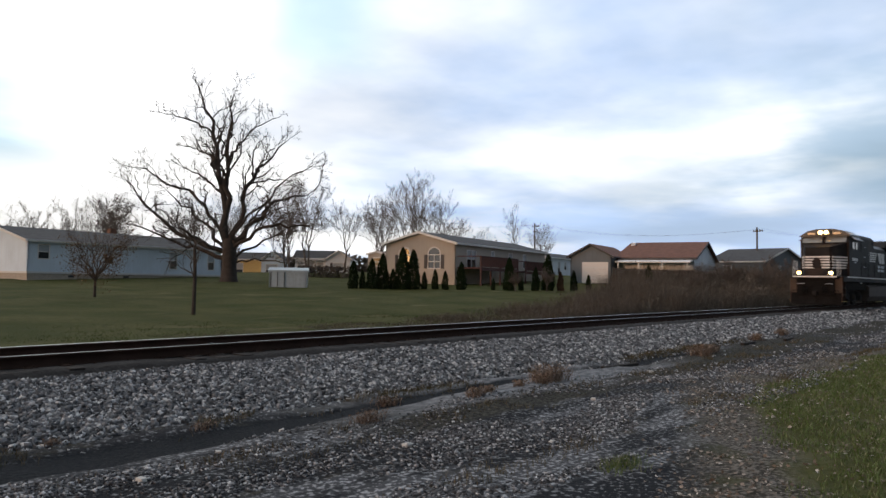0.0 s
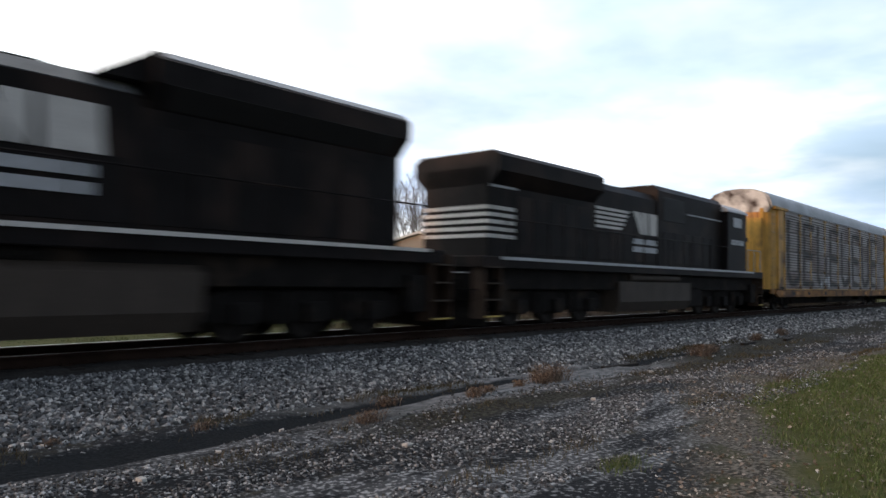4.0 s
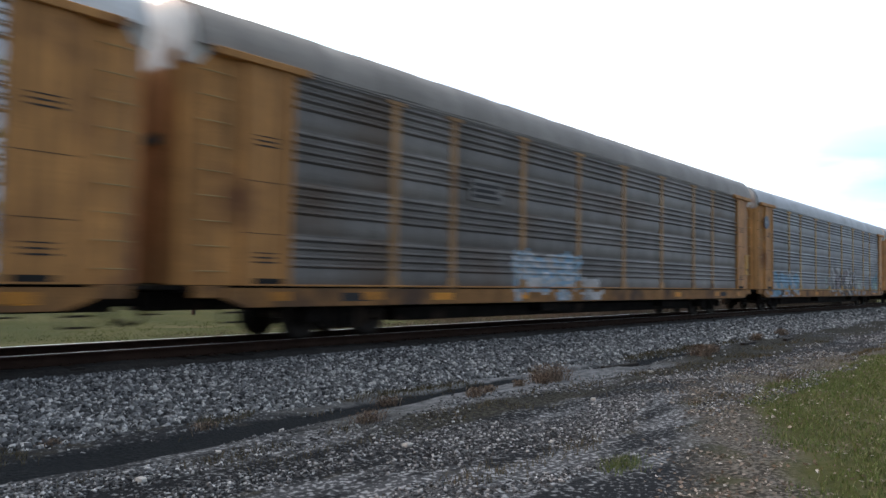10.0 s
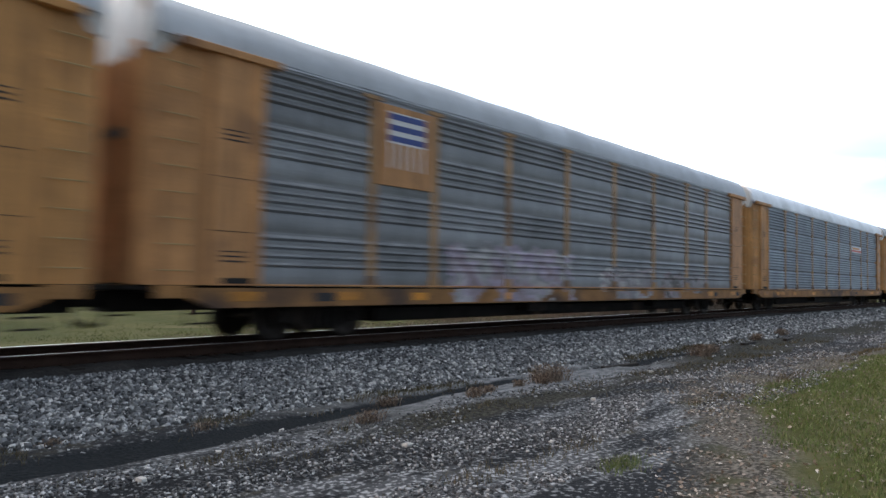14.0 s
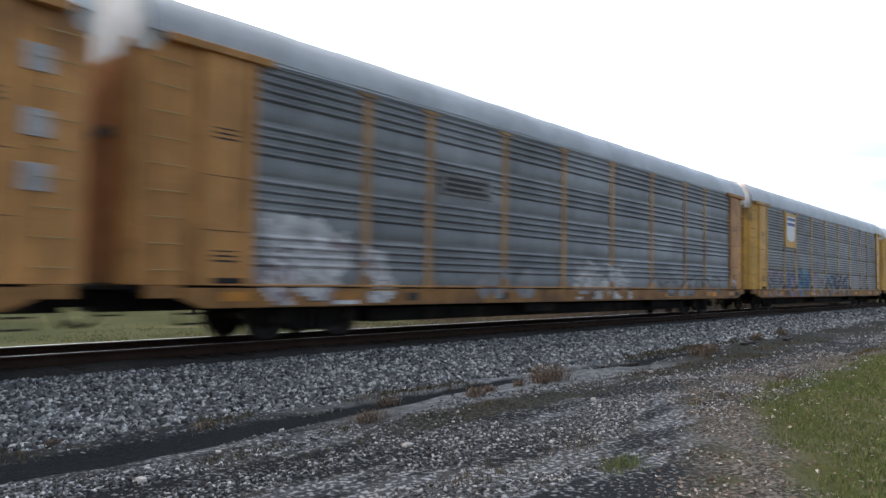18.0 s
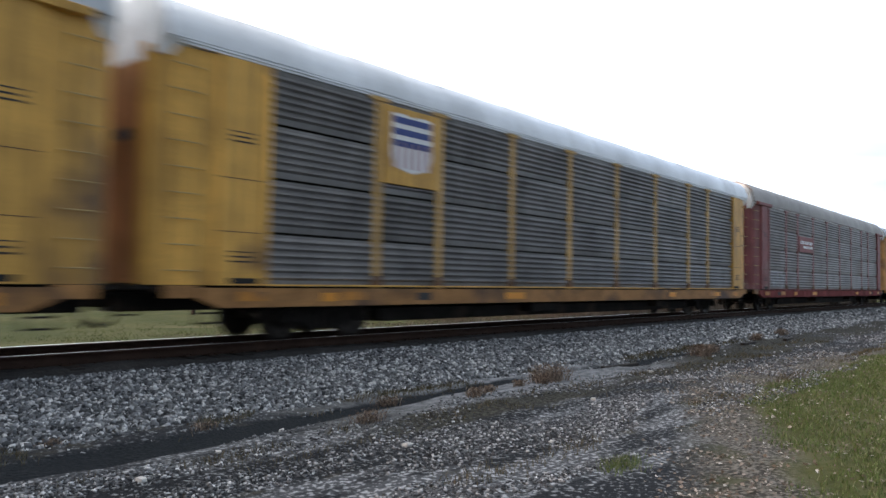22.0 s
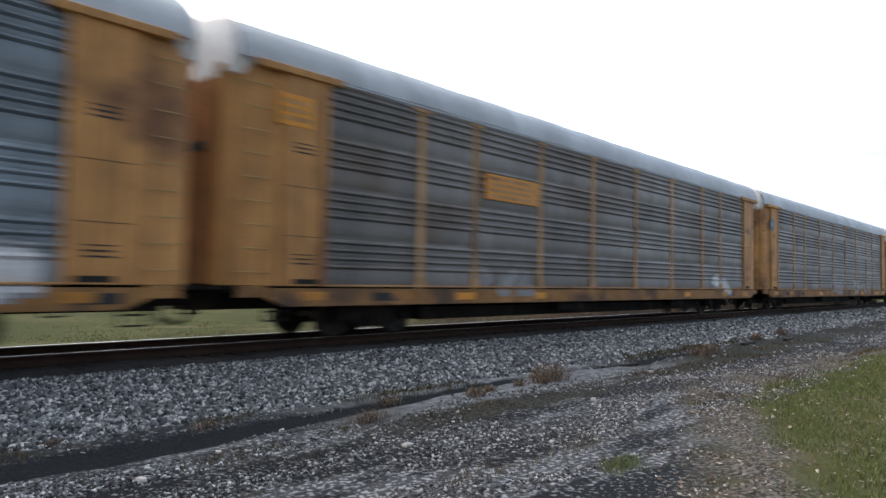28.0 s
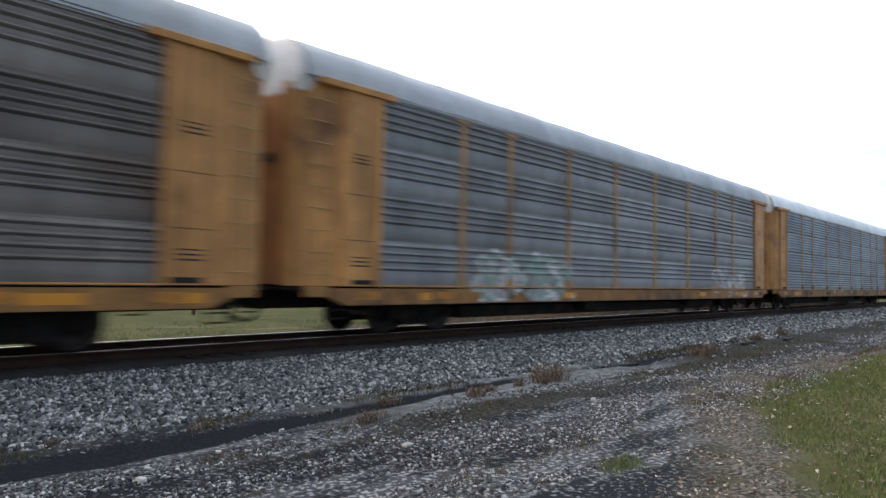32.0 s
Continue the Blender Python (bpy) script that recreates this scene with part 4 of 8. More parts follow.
M_SHEET_DARK = mat("sooty_galvanised_sheet", (0.241, 0.235, 0.235), 0.50, 0.4, spec=0.4, var=0.28, scale=0.9, fine=16.0, streak=0.25, spread=0.16)
M_SHEET_SOOT = mat("blackened_galvanised_sheet", (0.162, 0.159, 0.160), 0.50, 0.4, spec=0.4, var=0.32, scale=0.9, fine=16.0, streak=0.28, spread=0.16)
M_SHEET_DUN = mat("dun_galvanised_sheet", (0.205, 0.190, 0.184), 0.50, 0.4, spec=0.4, var=0.22, scale=0.9, fine=16.0, streak=0.22, dirt=(0.13, 0.10, 0.085), dirt_amount=0.25, spread=0.16)
M_SHEET_BROWN = mat("brown_stained_sheet", (0.33, 0.30, 0.285), 0.5, 0.3, var=0.25, scale=0.9, fine=16.0, streak=0.25, dirt=(0.15, 0.10, 0.08), dirt_amount=0.3, spread=0.16)
M_ROOF_PALE = mat("pale_galvanised_roof", (0.76, 0.80, 0.86), 0.45, 0.10, var=0.12, scale=1.2, fine=20.0)
M_ROOF_WARM = mat("dull_grey_roof", (0.30, 0.285, 0.275), 0.6, 0.1, var=0.2, scale=1.2, fine=20.0)


M_POST_YELLOW = mat("faded_yellow_post", (0.56, 0.35, 0.125), 0.65, var=0.26, scale=1.6, fine=30.0, streak=0.42, dirt=(0.20, 0.12, 0.06), dirt_amount=0.2)
M_POST_TAN = mat("faded_tan_post", (0.46, 0.275, 0.135), 0.65, var=0.26, scale=1.6, fine=30.0, streak=0.42, dirt=(0.20, 0.12, 0.075), dirt_amount=0.2)
M_POST_ROSE = mat("faded_maroon_post", (0.30, 0.135, 0.135), 0.65, var=0.26, scale=1.6, fine=30.0, streak=0.4)
FADED = {M_YELLOW: M_POST_YELLOW, M_OCHRE: M_POST_TAN, M_TAN: M_POST_TAN, M_MAROON: M_POST_ROSE}


def spray(name, c):
    return mat(name, c, 0.6, var=0.3, scale=2.5, fine=20.0, streak=0.15)


S_BLACK, S_WHITE = spray("black_spray", (0.030, 0.028, 0.032)), spray("white_spray", (0.62, 0.63, 0.66))
S_BLUE, S_PALE = spray("pale_blue_spray", (0.26, 0.44, 0.62)), spray("grey_spray", (0.28, 0.28, 0.30))
S_TEAL, S_PINK = spray("teal_spray", (0.045, 0.13, 0.16)), spray("dull_pink_spray", (0.27, 0.14, 0.19))
S_LILAC, S_GREEN = spray("lilac_spray", (0.40, 0.35, 0.46)), spray("dark_green_spray", (0.04, 0.11, 0.08))
S_COBALT, S_DUSK = spray("cobalt_spray", (0.05, 0.13, 0.34)), spray("mauve_grey_spray", (0.30, 0.25, 0.28))
S_SEA, S_RUST = spray("sea_blue_spray", (0.13, 0.25, 0.33)), spray("rust_orange_spray", (0.20, 0.10, 0.06))
S_SKY = spray("sky_blue_spray", (0.13, 0.29, 0.44))
S_NAVY = spray("navy_spray", (0.045, 0.065, 0.12))
S_TAR, S_UMBER = spray("faded_black_spray", (0.050, 0.044, 0.042)), spray("umber_spray", (0.15, 0.115, 0.095))
S_BROWN, S_MINT = spray("brown_spray", (0.10, 0.07, 0.06)), spray("mint_spray", (0.28, 0.40, 0.37))


def bars(m, n, x0=0.08, x1=0.92, z0=0.1, z1=0.9):
    """n lines of writing as plain bars."""
    h = (z1 - z0) / n
    return [(x0, x1 - 0.1 * (i % 2), z0 + h * i + h * 0.2, z0 + h * i + h * 0.8, m) for i in range(n)]


def round_plate(car, x, z, r):
    """A dull blue round plate with a paler band across it."""
    p = part("emblem_plate", Shape().prism([(x + r * math.cos(i * math.pi / 8), z + r * math.sin(i * math.pi / 8)) for i in range(16)], -FACE - 0.075, -FACE - 0.045, "y"), M_PLATE, car, "dull blue-grey round emblem plate")
    part("printed_bar", Shape().box(x - r * 0.8, x + r * 0.8, -FACE - 0.079, -FACE - 0.07, z - 0.06, z + 0.06), M_SHEET_BLUE, p)


M_PLATE = mat("dull_blue_plate", (0.10, 0.13, 0.19), 0.5, var=0.2)


def make_cars():
    cars = []
    # one
    c = autorack("weathered yellow car carrier, jointed panels, brown-black graffiti", "jointed", M_YELLOW, M_YELLOW, M_SHEET_BROWN, cap=M_RUSTY_WHITE, door_paint=M_OCHRE)
    graffiti(c, "jointed", -11.6, 9.8, 1.25, 4.75, 5, S_TAR, S_UMBER, 8, 0.17, 0.11, True)
    for s in (-1, 1):
        d = part("front_door", Shape().prism([(-HALF + 0.05, s * 0.02), (-HALF - 0.27, s * 0.02), (-HALF - 0.24, s * 0.70), (-HALF - 0.10, s * 1.20), (-HALF + 0.05, s * 1.24)], 1.12, 4.60, "z"), M_YELLOW, c)
        part("latch_recess", Shape().box(-HALF - 0.276, -HALF - 0.20, min(s * 0.15, s * 0.62), max(s * 0.15, s * 0.62), 3.40, 3.60), M_GAP, d)
    graffiti(c, "jointed", -5.3, -3.3, 1.1, 1.9, 9, S_WHITE, S_PALE, 3, 0.1)
    cars.append(c)
    # two
    c = autorack("orange car carrier with bright silvery ribbed side panels", "banded", M_OCHRE, M_OCHRE, M_SILVER, roof=M_ROOF_PALE)
    for x in (-3.1, 2.7):
        e = part("red_emblem", Shape().box(x, x + 0.62, -FACE - 0.072, -FACE - 0.04, 3.14, 3.76, 0.012), M_SIGN_FADED, c, "small faded red emblem plate")
        for k in range(3):
            part("printed_bar", Shape().box(x + 0.06, x + 0.54, -FACE - 0.076, -FACE - 0.07, 3.24 + 0.17 * k, 3.29 + 0.17 * k), M_SIGN_PINK, e)
    cars.append(c)
    # three
    c = autorack("ochre car carrier, dusty grey-brown panels, pale blue tag", "banded", M_OCHRE, M_OCHRE, M_SHEET_WARM, roof=M_ROOF_WARM, tall=1.1)
    mural(c, "banded", -5.0, -1.0, 0.72, 2.15, 21, (S_BLUE, S_WHITE, S_BLUE, S_ASH), 0.9)
    mural(c, "banded", -1.5, 0.2, 0.72, 1.55, 22, (S_WHITE, S_ASH, S_PALE), 0.7)
    sign(c, -6.6, -5.3, 3.2, 3.75, M_SHEET_DARK, bars(M_BAR_DARK, 3), "stencil_board")
    cars.append(c)
    # four
    c = autorack("ochre car carrier, grey panels, blue tag and grey-black tag", "banded", M_YELLOW, M_OCHRE, M_SHEET)
    mural(c, "banded", -12.4, -7.3, 0.72, 2.0, 31, (S_SKY, S_BLUE, S_SKY, S_BLUE, S_ASH), 0.7)
    mural(c, "banded", -12.9, -12.1, 0.74, 1.9, 36, (S_MINT, S_GREEN, S_PALE), 0.6)
    mural(c, "banded", -2.6, -0.9, 0.74, 1.9, 32, (S_MINT, S_PALE, S_BROWN), 0.7)
    mural(c, "banded", -1.2, 5.2, 0.72, 2.55, 33, (S_BLACK, S_ASH, S_SOOT, S_BLACK, S_ASH, S_DUSK), 1.1)
    mural(c, "banded", 4.9, 7.8, 0.74, 1.75, 34, (S_MINT, S_ASH, S_PALE, S_DUSK), 0.8)
    mural(c, "banded", 9.4, 11.7, 0.9, 2.35, 35, (S_SEA, S_MINT, S_TEAL, S_SEA), 0.6)
    round_plate(c, -12.75, 4.30, 0.33)
    cars.append(c)
    # five
    c = autorack("tan car carrier, grey panels, tall emblem board, lilac graffiti", "banded", M_TAN, M_TAN, M_SHEET)
    head = shield(c, EDGES[1] + 0.1, EDGES[2] - 0.1, 3.25, 5.0, M_TAN, None, 0, 6, M_SIGN_WHITE)
    x0, x1, y = EDGES[1] + 0.40, EDGES[2] - 0.40, -FACE - 0.066
    part("emblem_head", Shape().box(x0, x1, y - 0.004, y + 0.01, 4.18, 4.86), M_SIGN_WHITE, head)
    for z in (4.22, 4.46, 4.70):
        part("blue_bar", Shape().box(x0, x1, y - 0.008, y + 0.002, z, z + 0.13), M_SIGN_BLUE, head)
    mural(c, "banded", -7.0, -0.8, 0.72, 2.25, 41, (S_LILAC, S_ASH, S_PALE, S_LILAC, S_DUSK), 0.8)
    mural(c, "banded", 0.2, 4.6, 0.74, 1.8, 43, (S_PALE, S_ASH, S_DUSK, S_PALE), 0.6)
    mural(c, "banded", 4.8, 9.6, 0.74, 1.75, 44, (S_PALE, S_DUSK, S_SOOT, S_PALE), 0.6)
    cars.append(c)
    # six
    c = autorack("ochre car carrier, bluish jointed panels, red-striped white board", "jointed", M_OCHRE, M_OCHRE, M_SHEET_BLUE, roof=M_ROOF_PALE)
    rs = random.Random(66)
    for i in range(22):
        x = -3.2 + 0.30 * i + rs.uniform(-0.1, 0.1)
        if abs(x + 1.44) > 0.3 and abs(x - 1.44) > 0.3:
            z = rs.choice((3.18, 3.18, 3.32))
            part("stencil_mark", Shape().box(x, x + rs.uniform(0.05, 0.16), -FACE - 0.050, -FACE - 0.044, z, z + 0.05), S_ASH, c)
    sign(c, 4.5, 7.0, 3.45, 3.95, M_SIGN_WHITE, [(0.0, 1.0, 0.30, 0.52, M_SIGN_RED), (0.0, 1.0, 0.0, 0.2, M_SHEET_BLUE), (0.1, 0.8, 0.62, 0.86, M_SIGN_ORANGE)], "striped_board")
    cars.append(c)
    # seven
    c = autorack("ochre car carrier with grey panels and several white tags low down", "banded", M_OCHRE, M_OCHRE, M_SHEET)
    mural(c, "banded", -11.9, -9.3, 0.72, 2.45, 52, (S_WHITE, S_ASH, S_WHITE, S_WHITE, S_DUSK), 0.7)
    mural(c, "banded", -9.4, -8.1, 0.74, 2.0, 51, (S_ASH, S_DUSK, S_WHITE), 0.5)
    graffiti(c, "banded", -5.6, -2.8, 0.8, 1.6, 53, S_PALE, S_PALE, 3, 0.16)
    mural(c, "banded", -1.1, 3.0, 0.74, 2.0, 55, (S_WHITE, S_ASH, S_PALE, S_WHITE), 0.6)
    graffiti(c, "banded", 4.3, 11.0, 0.8, 1.6, 57, S_PALE, S_SOOT, 6, 0.1)
    sign(c, -6.9, -4.9, 3.25, 3.75, M_SHEET_DARK, bars(M_BAR_DARK, 3), "stencil_board")
    cars.append(c)
    # eight
    c = autorack("yellow car carrier, dark jointed panels, white emblem, mixed graffiti", "jointed", M_YELLOW, M_YELLOW, M_SHEET_DARK, tall=1.1)
    shield(c, EDGES[1] + 0.08, EDGES[2] - 0.08, 3.25, 5.0, M_YELLOW, M_SIGN_WHITE, 2)
    mural(c, "jointed", -11.8, -9.1, 0.74, 2.1, 61, (S_PALE, S_DUSK, S_NAVY, S_PALE, S_PINK), 0.7)
    mural(c, "jointed", -8.9, -6.9, 0.72, 2.15, 62, (S_DUSK, S_PINK, S_NAVY, S_COBALT), 0.8)
    mural(c, "jointed", -7.2, -4.3, 0.72, 2.25, 63, (S_TEAL, S_NAVY, S_SEA, S_COBALT, S_TEAL), 0.8)
    mural(c, "jointed", -4.5, -2.9, 0.72, 2.15, 64, (S_DUSK, S_PINK, S_LILAC, S_DUSK), 0.8)
    mural(c, "jointed", -3.0, -1.8, 0.72, 1.85, 65, (S_RUST, S_SEA, S_BROWN, S_PALE), 0.7)
    mural(c, "jointed", -1.9, 4.3, 0.72, 2.15, 67, (S_PALE, S_BLACK, S_NAVY, S_SEA, S_ASH, S_BLACK, S_NAVY), 0.8)
    rs = random.Random(88)
    for i in range(26):
        x = -6.9 + 0.27 * i + rs.uniform(-0.08, 0.08)
        part("stencil_mark", Shape().box(x, x + rs.uniform(0.06, 0.2), -FACE - 0.062, -FACE - 0.058, 2.72, 2.76), S_ASH, c)
    cars.append(c)
    # nine
    c = autorack("yellow car carrier with sooty jointed panels and a blue-striped board", "jointed", M_YELLOW, M_YELLOW, M_SHEET_SOOT, roof=M_ROOF_PALE, flange=False, fascia=M_ROOF_PALE)
    shield(c, EDGES[1] + 0.1, EDGES[2] - 0.1, 3.3, 5.0, M_YELLOW, M_SIGN_WHITE, 3, 6, M_SIGN_PINK)
    cars.append(c)
    # ten
    c = autorack("dark red car carrier, grey-brown jointed panels, red name board", "jointed", M_MAROON, M_MAROON, M_SHEET_DUN, roof=M_ROOF_WARM, fascia=M_WHITE, sill_paint=M_DOOR_MAROON, door_paint=M_DOOR_MAROON, tall=1.13)
    sign(c, EDGES[2] + 0.1, EDGES[3] - 0.1, 3.1, 3.95, M_MAROON, [(0.10 + 0.14 * i, 0.20 + 0.14 * i, 0.52, 0.72, M_SIGN_WHITE) for i in range(6)] + [(0.30 + 0.13 * i, 0.40 + 0.13 * i, 0.26, 0.42, M_SIGN_WHITE) for i in range(5)], "name_board")
    graffiti(c, "jointed", -11.7, -9.4, 1.1, 2.0, 71, S_PALE, S_PALE, 3, 0.12)
    cars.append(c)
    # eleven
    c = autorack("ochre car carrier, bluish panels, long green and white graffiti", "banded", M_OCHRE, M_OCHRE, M_SHEET_BLUE)
    sign(c, EDGES[1] + 0.1, EDGES[2] - 0.1, 3.2, 4.9, M_TAN, [(0.2, 0.8, 0.55, 0.9, M_SHEET_BLUE)], "emblem_board")
    mural(c, "banded", -11.6, -6.6, 0.74, 2.15, 81, (S_WHITE, S_ASH, S_BLUE, S_PALE, S_DUSK), 0.6)
    mural(c, "banded", -6.4, -0.9, 0.74, 2.05, 82, (S_ASH, S_PALE, S_SKY, S_WHITE), 0.6)
    mural(c, "banded", 0.3, 7.5, 0.72, 2.15, 83, (S_GREEN, S_MINT, S_GREEN, S_TEAL, S_PALE), 0.8)
    graffiti(c, "banded", 9.6, 11.7, 0.8, 2.0, 85, S_WHITE, S_PALE, 2, 0.25)
    cars.append(c)
    # twelve
    c = autorack("tan car carrier with grey panels and a small orange board", "banded", M_TAN, M_OCHRE, M_SHEET_WARM)
    sign(c, EDGES[2] + 0.35, EDGES[3] - 0.2, 3.3, 3.95, M_SIGN_ORANGE, bars(M_OCHRE, 4, 0.05, 0.95, 0.05, 0.95), "orange_board")
    sign(c, -HALF + 1.05, -HALF + 1.85, 4.1, 4.7, M_SIGN_ORANGE, bars(M_OCHRE, 3), "orange_plate")
    graffiti(c, "banded", -7.0, -4.6, 0.85, 1.6, 91, S_PALE, S_PALE, 3, 0.1)
    graffiti(c, "banded", 8.0, 10.4, 0.8, 1.7, 93, S_WHITE, S_PALE, 2, 0.16)
    cars.append(c)
    # thirteen
    c = autorack("ochre car carrier, grey panels, blue plate on its end", "banded", M_OCHRE, M_OCHRE, M_SHEET_DUN)
    round_plate(c, -12.75, 4.25, 0.33)
    mural(c, "banded", -2.2, 0.8, 0.80, 1.75, 101, (S_PALE, S_DUSK, S_PALE), 0.6)
    mural(c, "banded", 3.3, 5.4, 0.80, 1.75, 103, (S_PALE, S_ASH, S_DUSK), 0.6)
    graffiti(c, "banded", 5.4, 8.4, 0.8, 1.6, 104, S_PALE, S_DUSK, 3, 0.13, 0.05)
    cars.append(c)
    # fourteen
    c = autorack("ochre car carrier, grey panels, white and mint tag", "banded", M_OCHRE, M_OCHRE, M_SHEET)
    mural(c, "banded", -9.0, -3.9, 0.72, 2.1, 111, (S_MINT, S_ASH, S_WHITE, S_MINT, S_PALE), 0.7)
    mural(c, "banded", 6.6, 11.0, 0.74, 1.95, 113, (S_WHITE, S_ASH, S_PALE), 0.7)
    cars.append(c)
    # fifteen, sixteen
    c = autorack("ochre car carrier with bluish panels and faint tags", "jointed", M_OCHRE, M_OCHRE, M_SHEET_BLUE, roof=M_ROOF_PALE)
    graffiti(c, "jointed", -3.0, 2.0, 0.8, 1.7, 121, S_PALE, S_PALE, 4, 0.12)
    cars.append(c)
    cars.append(autorack("ochre car carrier with weathered grey side panels", "banded", M_OCHRE, M_OCHRE, M_SHEET))
    return cars



def rear_plates(car, marks):
    """Small square routing plates on the rear end panel: (offset, height, size, material)."""
    for x, z, s, m in marks:
        sign(car, EDGES[-1] + x, EDGES[-1] + x + s, z, z + s * 1.1, m, [(0.1, 0.9, 0.15, 0.3, M_BAR_DARK), (0.1, 0.7, 0.45, 0.6, M_BAR_DARK)], "routing_plate")


S_SOOT, S_ASH = spray("soot_grey_spray", (0.11, 0.105, 0.105)), spray("ash_white_spray", (0.45, 0.45, 0.47))
CARS = make_cars()
rear_plates(CARS[5], ((-0.62, 4.45, 0.36, S_PALE),))
for z in (4.12, 3.18, 2.40):
    part("routing_plate", Shape().box(EDGES[-1] + 1.10, EDGES[-1] + 1.48, -FACE + 0.0, -FACE + 0.06, z, z + 0.40, 0.006), S_ASH, CARS[5], "pale worn routing plate")
rear_plates(CARS[0], ((0.35, 2.45, 0.40, M_OCHRE), (0.18, 1.32, 0.36, S_ASH)))
sign(CARS[2], EDGES[-1] + 1.12, EDGES[-1] + 1.45, 1.72, 2.62, M_YELLOW, [(0.2, 0.8, 0.2, 0.3, M_BAR_DARK)], "yellow_plate")
rear_plates(CARS[6], ((0.30, 1.15, 0.30, S_ASH),))
# ---------------------------------------------------------------- two diesel locomotives
M_LOCO = mat("dusty_black_locomotive_paint", (0.0160, 0.0142, 0.0152), 0.55, var=0.25, scale=1.5, fine=25.0, streak=0.2, dirt=(0.040, 0.029, 0.026), dirt_amount=0.32, spec=0.10)
M_LOCO_ROOF = mat("sooty_roof_paint", (0.020, 0.021, 0.024), 0.4, var=0.25, scale=1.5, fine=25.0)
M_TANK = mat("dusty_fuel_tank", (0.066, 0.052, 0.043), 0.7, var=0.25, scale=1.2, fine=25.0, streak=0.15)
M_EDGE = mat("grey_edge_paint", (0.20, 0.21, 0.225), 0.5, var=0.3, scale=2.0)
M_PILOT = mat("black_pilot_steel", (0.010, 0.009, 0.009), 0.8, spec=0.1, var=0.4, scale=3.0, fine=30.0)
M_STRIPE = mat("white_stripe_paint", (0.72, 0.71, 0.70), 0.55, var=0.15, scale=2.0, fine=25.0)
M_GRILLE = mat("black_grille", (0.010, 0.010, 0.011), 0.7, var=0.3, scale=3.0, fine=60.0, bump=0.5)
M_GLASS_CAB = mat("cab_window_glass", (0.17, 0.17, 0.165), 0.06, var=0.05, spec=0.9)
M_SHADE = mat("pale_sunshade", (0.52, 0.55, 0.60), 0.5, var=0.15)
M_LAMP = mat("lit_headlight", (1.0, 0.58, 0.22), 0.3, var=0.0, glow=14.0)
M_LAMP_SOFT = mat("lit_number_board", (0.9, 0.62, 0.36), 0.4, var=0.0, glow=0.12)
M_STEP = mat("yellow_step_edge", (0.60, 0.45, 0.12), 0.5, var=0.15)
M_STEP_DIRTY = mat("worn_step_edge", (0.045, 0.030, 0.020), 0.7, var=0.3)
M_RED_DIRT = mat("rust_red_underframe", (0.050, 0.029, 0.019), 0.7, var=0.35, scale=2.5, fine=30.0)


def loco_truck(loco, x, axles):
    sh = Shape()
    a, b = axles[0] - 0.75, axles[-1] + 0.75
    for s in (-1, 1):
        out = [(a, 0.42), (a, 0.86), (a + 0.4, 0.98), (b - 0.4, 0.98), (b, 0.86), (b, 0.42), (b - 0.5, 0.40), (b - 0.8, 0.62)]
        for q in axles[::-1]:
            out += [(q + 0.35, 0.60), (q + 0.28, 0.34), (q - 0.28, 0.34), (q - 0.35, 0.60)]
        out += [(a + 0.8, 0.62), (a + 0.5, 0.40)]
        sh.prism(out[:6] + [(b - 0.3, 0.40), (a + 0.3, 0.40)], s * 0.98, s * 1.10, "y")
        for q in axles:
            sh.box(q - 0.24, q + 0.24, min(s * 1.08, s * 1.26), max(s * 1.08, s * 1.26), 0.34, 0.76, 0.03)
        for q in (axles[0] + 0.83, axles[1] + 0.83):
            sh.tube((q - 0.13, s * 1.16, 0.35), (q - 0.13, s * 1.16, 0.95), 0.10, n=8)
            sh.tube((q + 0.13, s * 1.16, 0.35), (q + 0.13, s * 1.16, 0.95), 0.10, n=8)
    sh.box(a + 0.4, b - 0.4, -0.9, 0.9, 0.55, 1.25)
    tr = part("truck", sh, M_DARK, loco, "", pose(x, 0, 0))
    for q in axles:
        w = piece("wheelset", shared("loco_wheelset", lambda: wheelset_shape(0.533), True), M_WHEEL, tr)
        w.matrix_parent_inverse = Matrix.Translation((q, 0, 0.533))
        LOCO_WHEELS.append(w)


def handrails(loco, x0, x1, y, z, m, gap=1.9):
    n = max(2, int((x1 - x0) / gap))
    part("handrail", Shape().tube((x0, y, z + 1.0), (x1, y, z + 1.0), 0.018, n=6), m, loco)
    st = Shape().tube((0, 0, 0), (0, 0, 1.0), 0.018, n=6).mesh("stanchion")
    for i in range(n + 1):
        piece("stanchion", st, m, loco, "", pose(x0 + (x1 - x0) * i / n, y, z))


def steps(loco, x0, x1, s, z):
    """Four treads set into a corner of the platform."""
    well = Shape().box(x0 - 0.03, x0, min(s * 1.1, s * 1.55), max(s * 1.1, s * 1.55), 0.28, z).box(x1, x1 + 0.03, min(s * 1.1, s * 1.55), max(s * 1.1, s * 1.55), 0.28, z)
    well.box(x0, x1, min(s * 1.08, s * 1.12), max(s * 1.08, s * 1.12), 0.28, z)
    ob = part("step_well", well, M_RED_DIRT, loco)
    for k in range(4):
        h = 0.32 + k * 0.42
        part("tread", Shape().box(x0, x1, min(s * 1.12, s * 1.56), max(s * 1.12, s * 1.56), h, h + 0.04), M_DARK, ob)
        part("tread_edge", Shape().box(x0, x1, min(s * 1.56, s * 1.575), max(s * 1.56, s * 1.575), h, h + 0.04), M_STEP if k == 0 else M_STEP_DIRTY, ob)


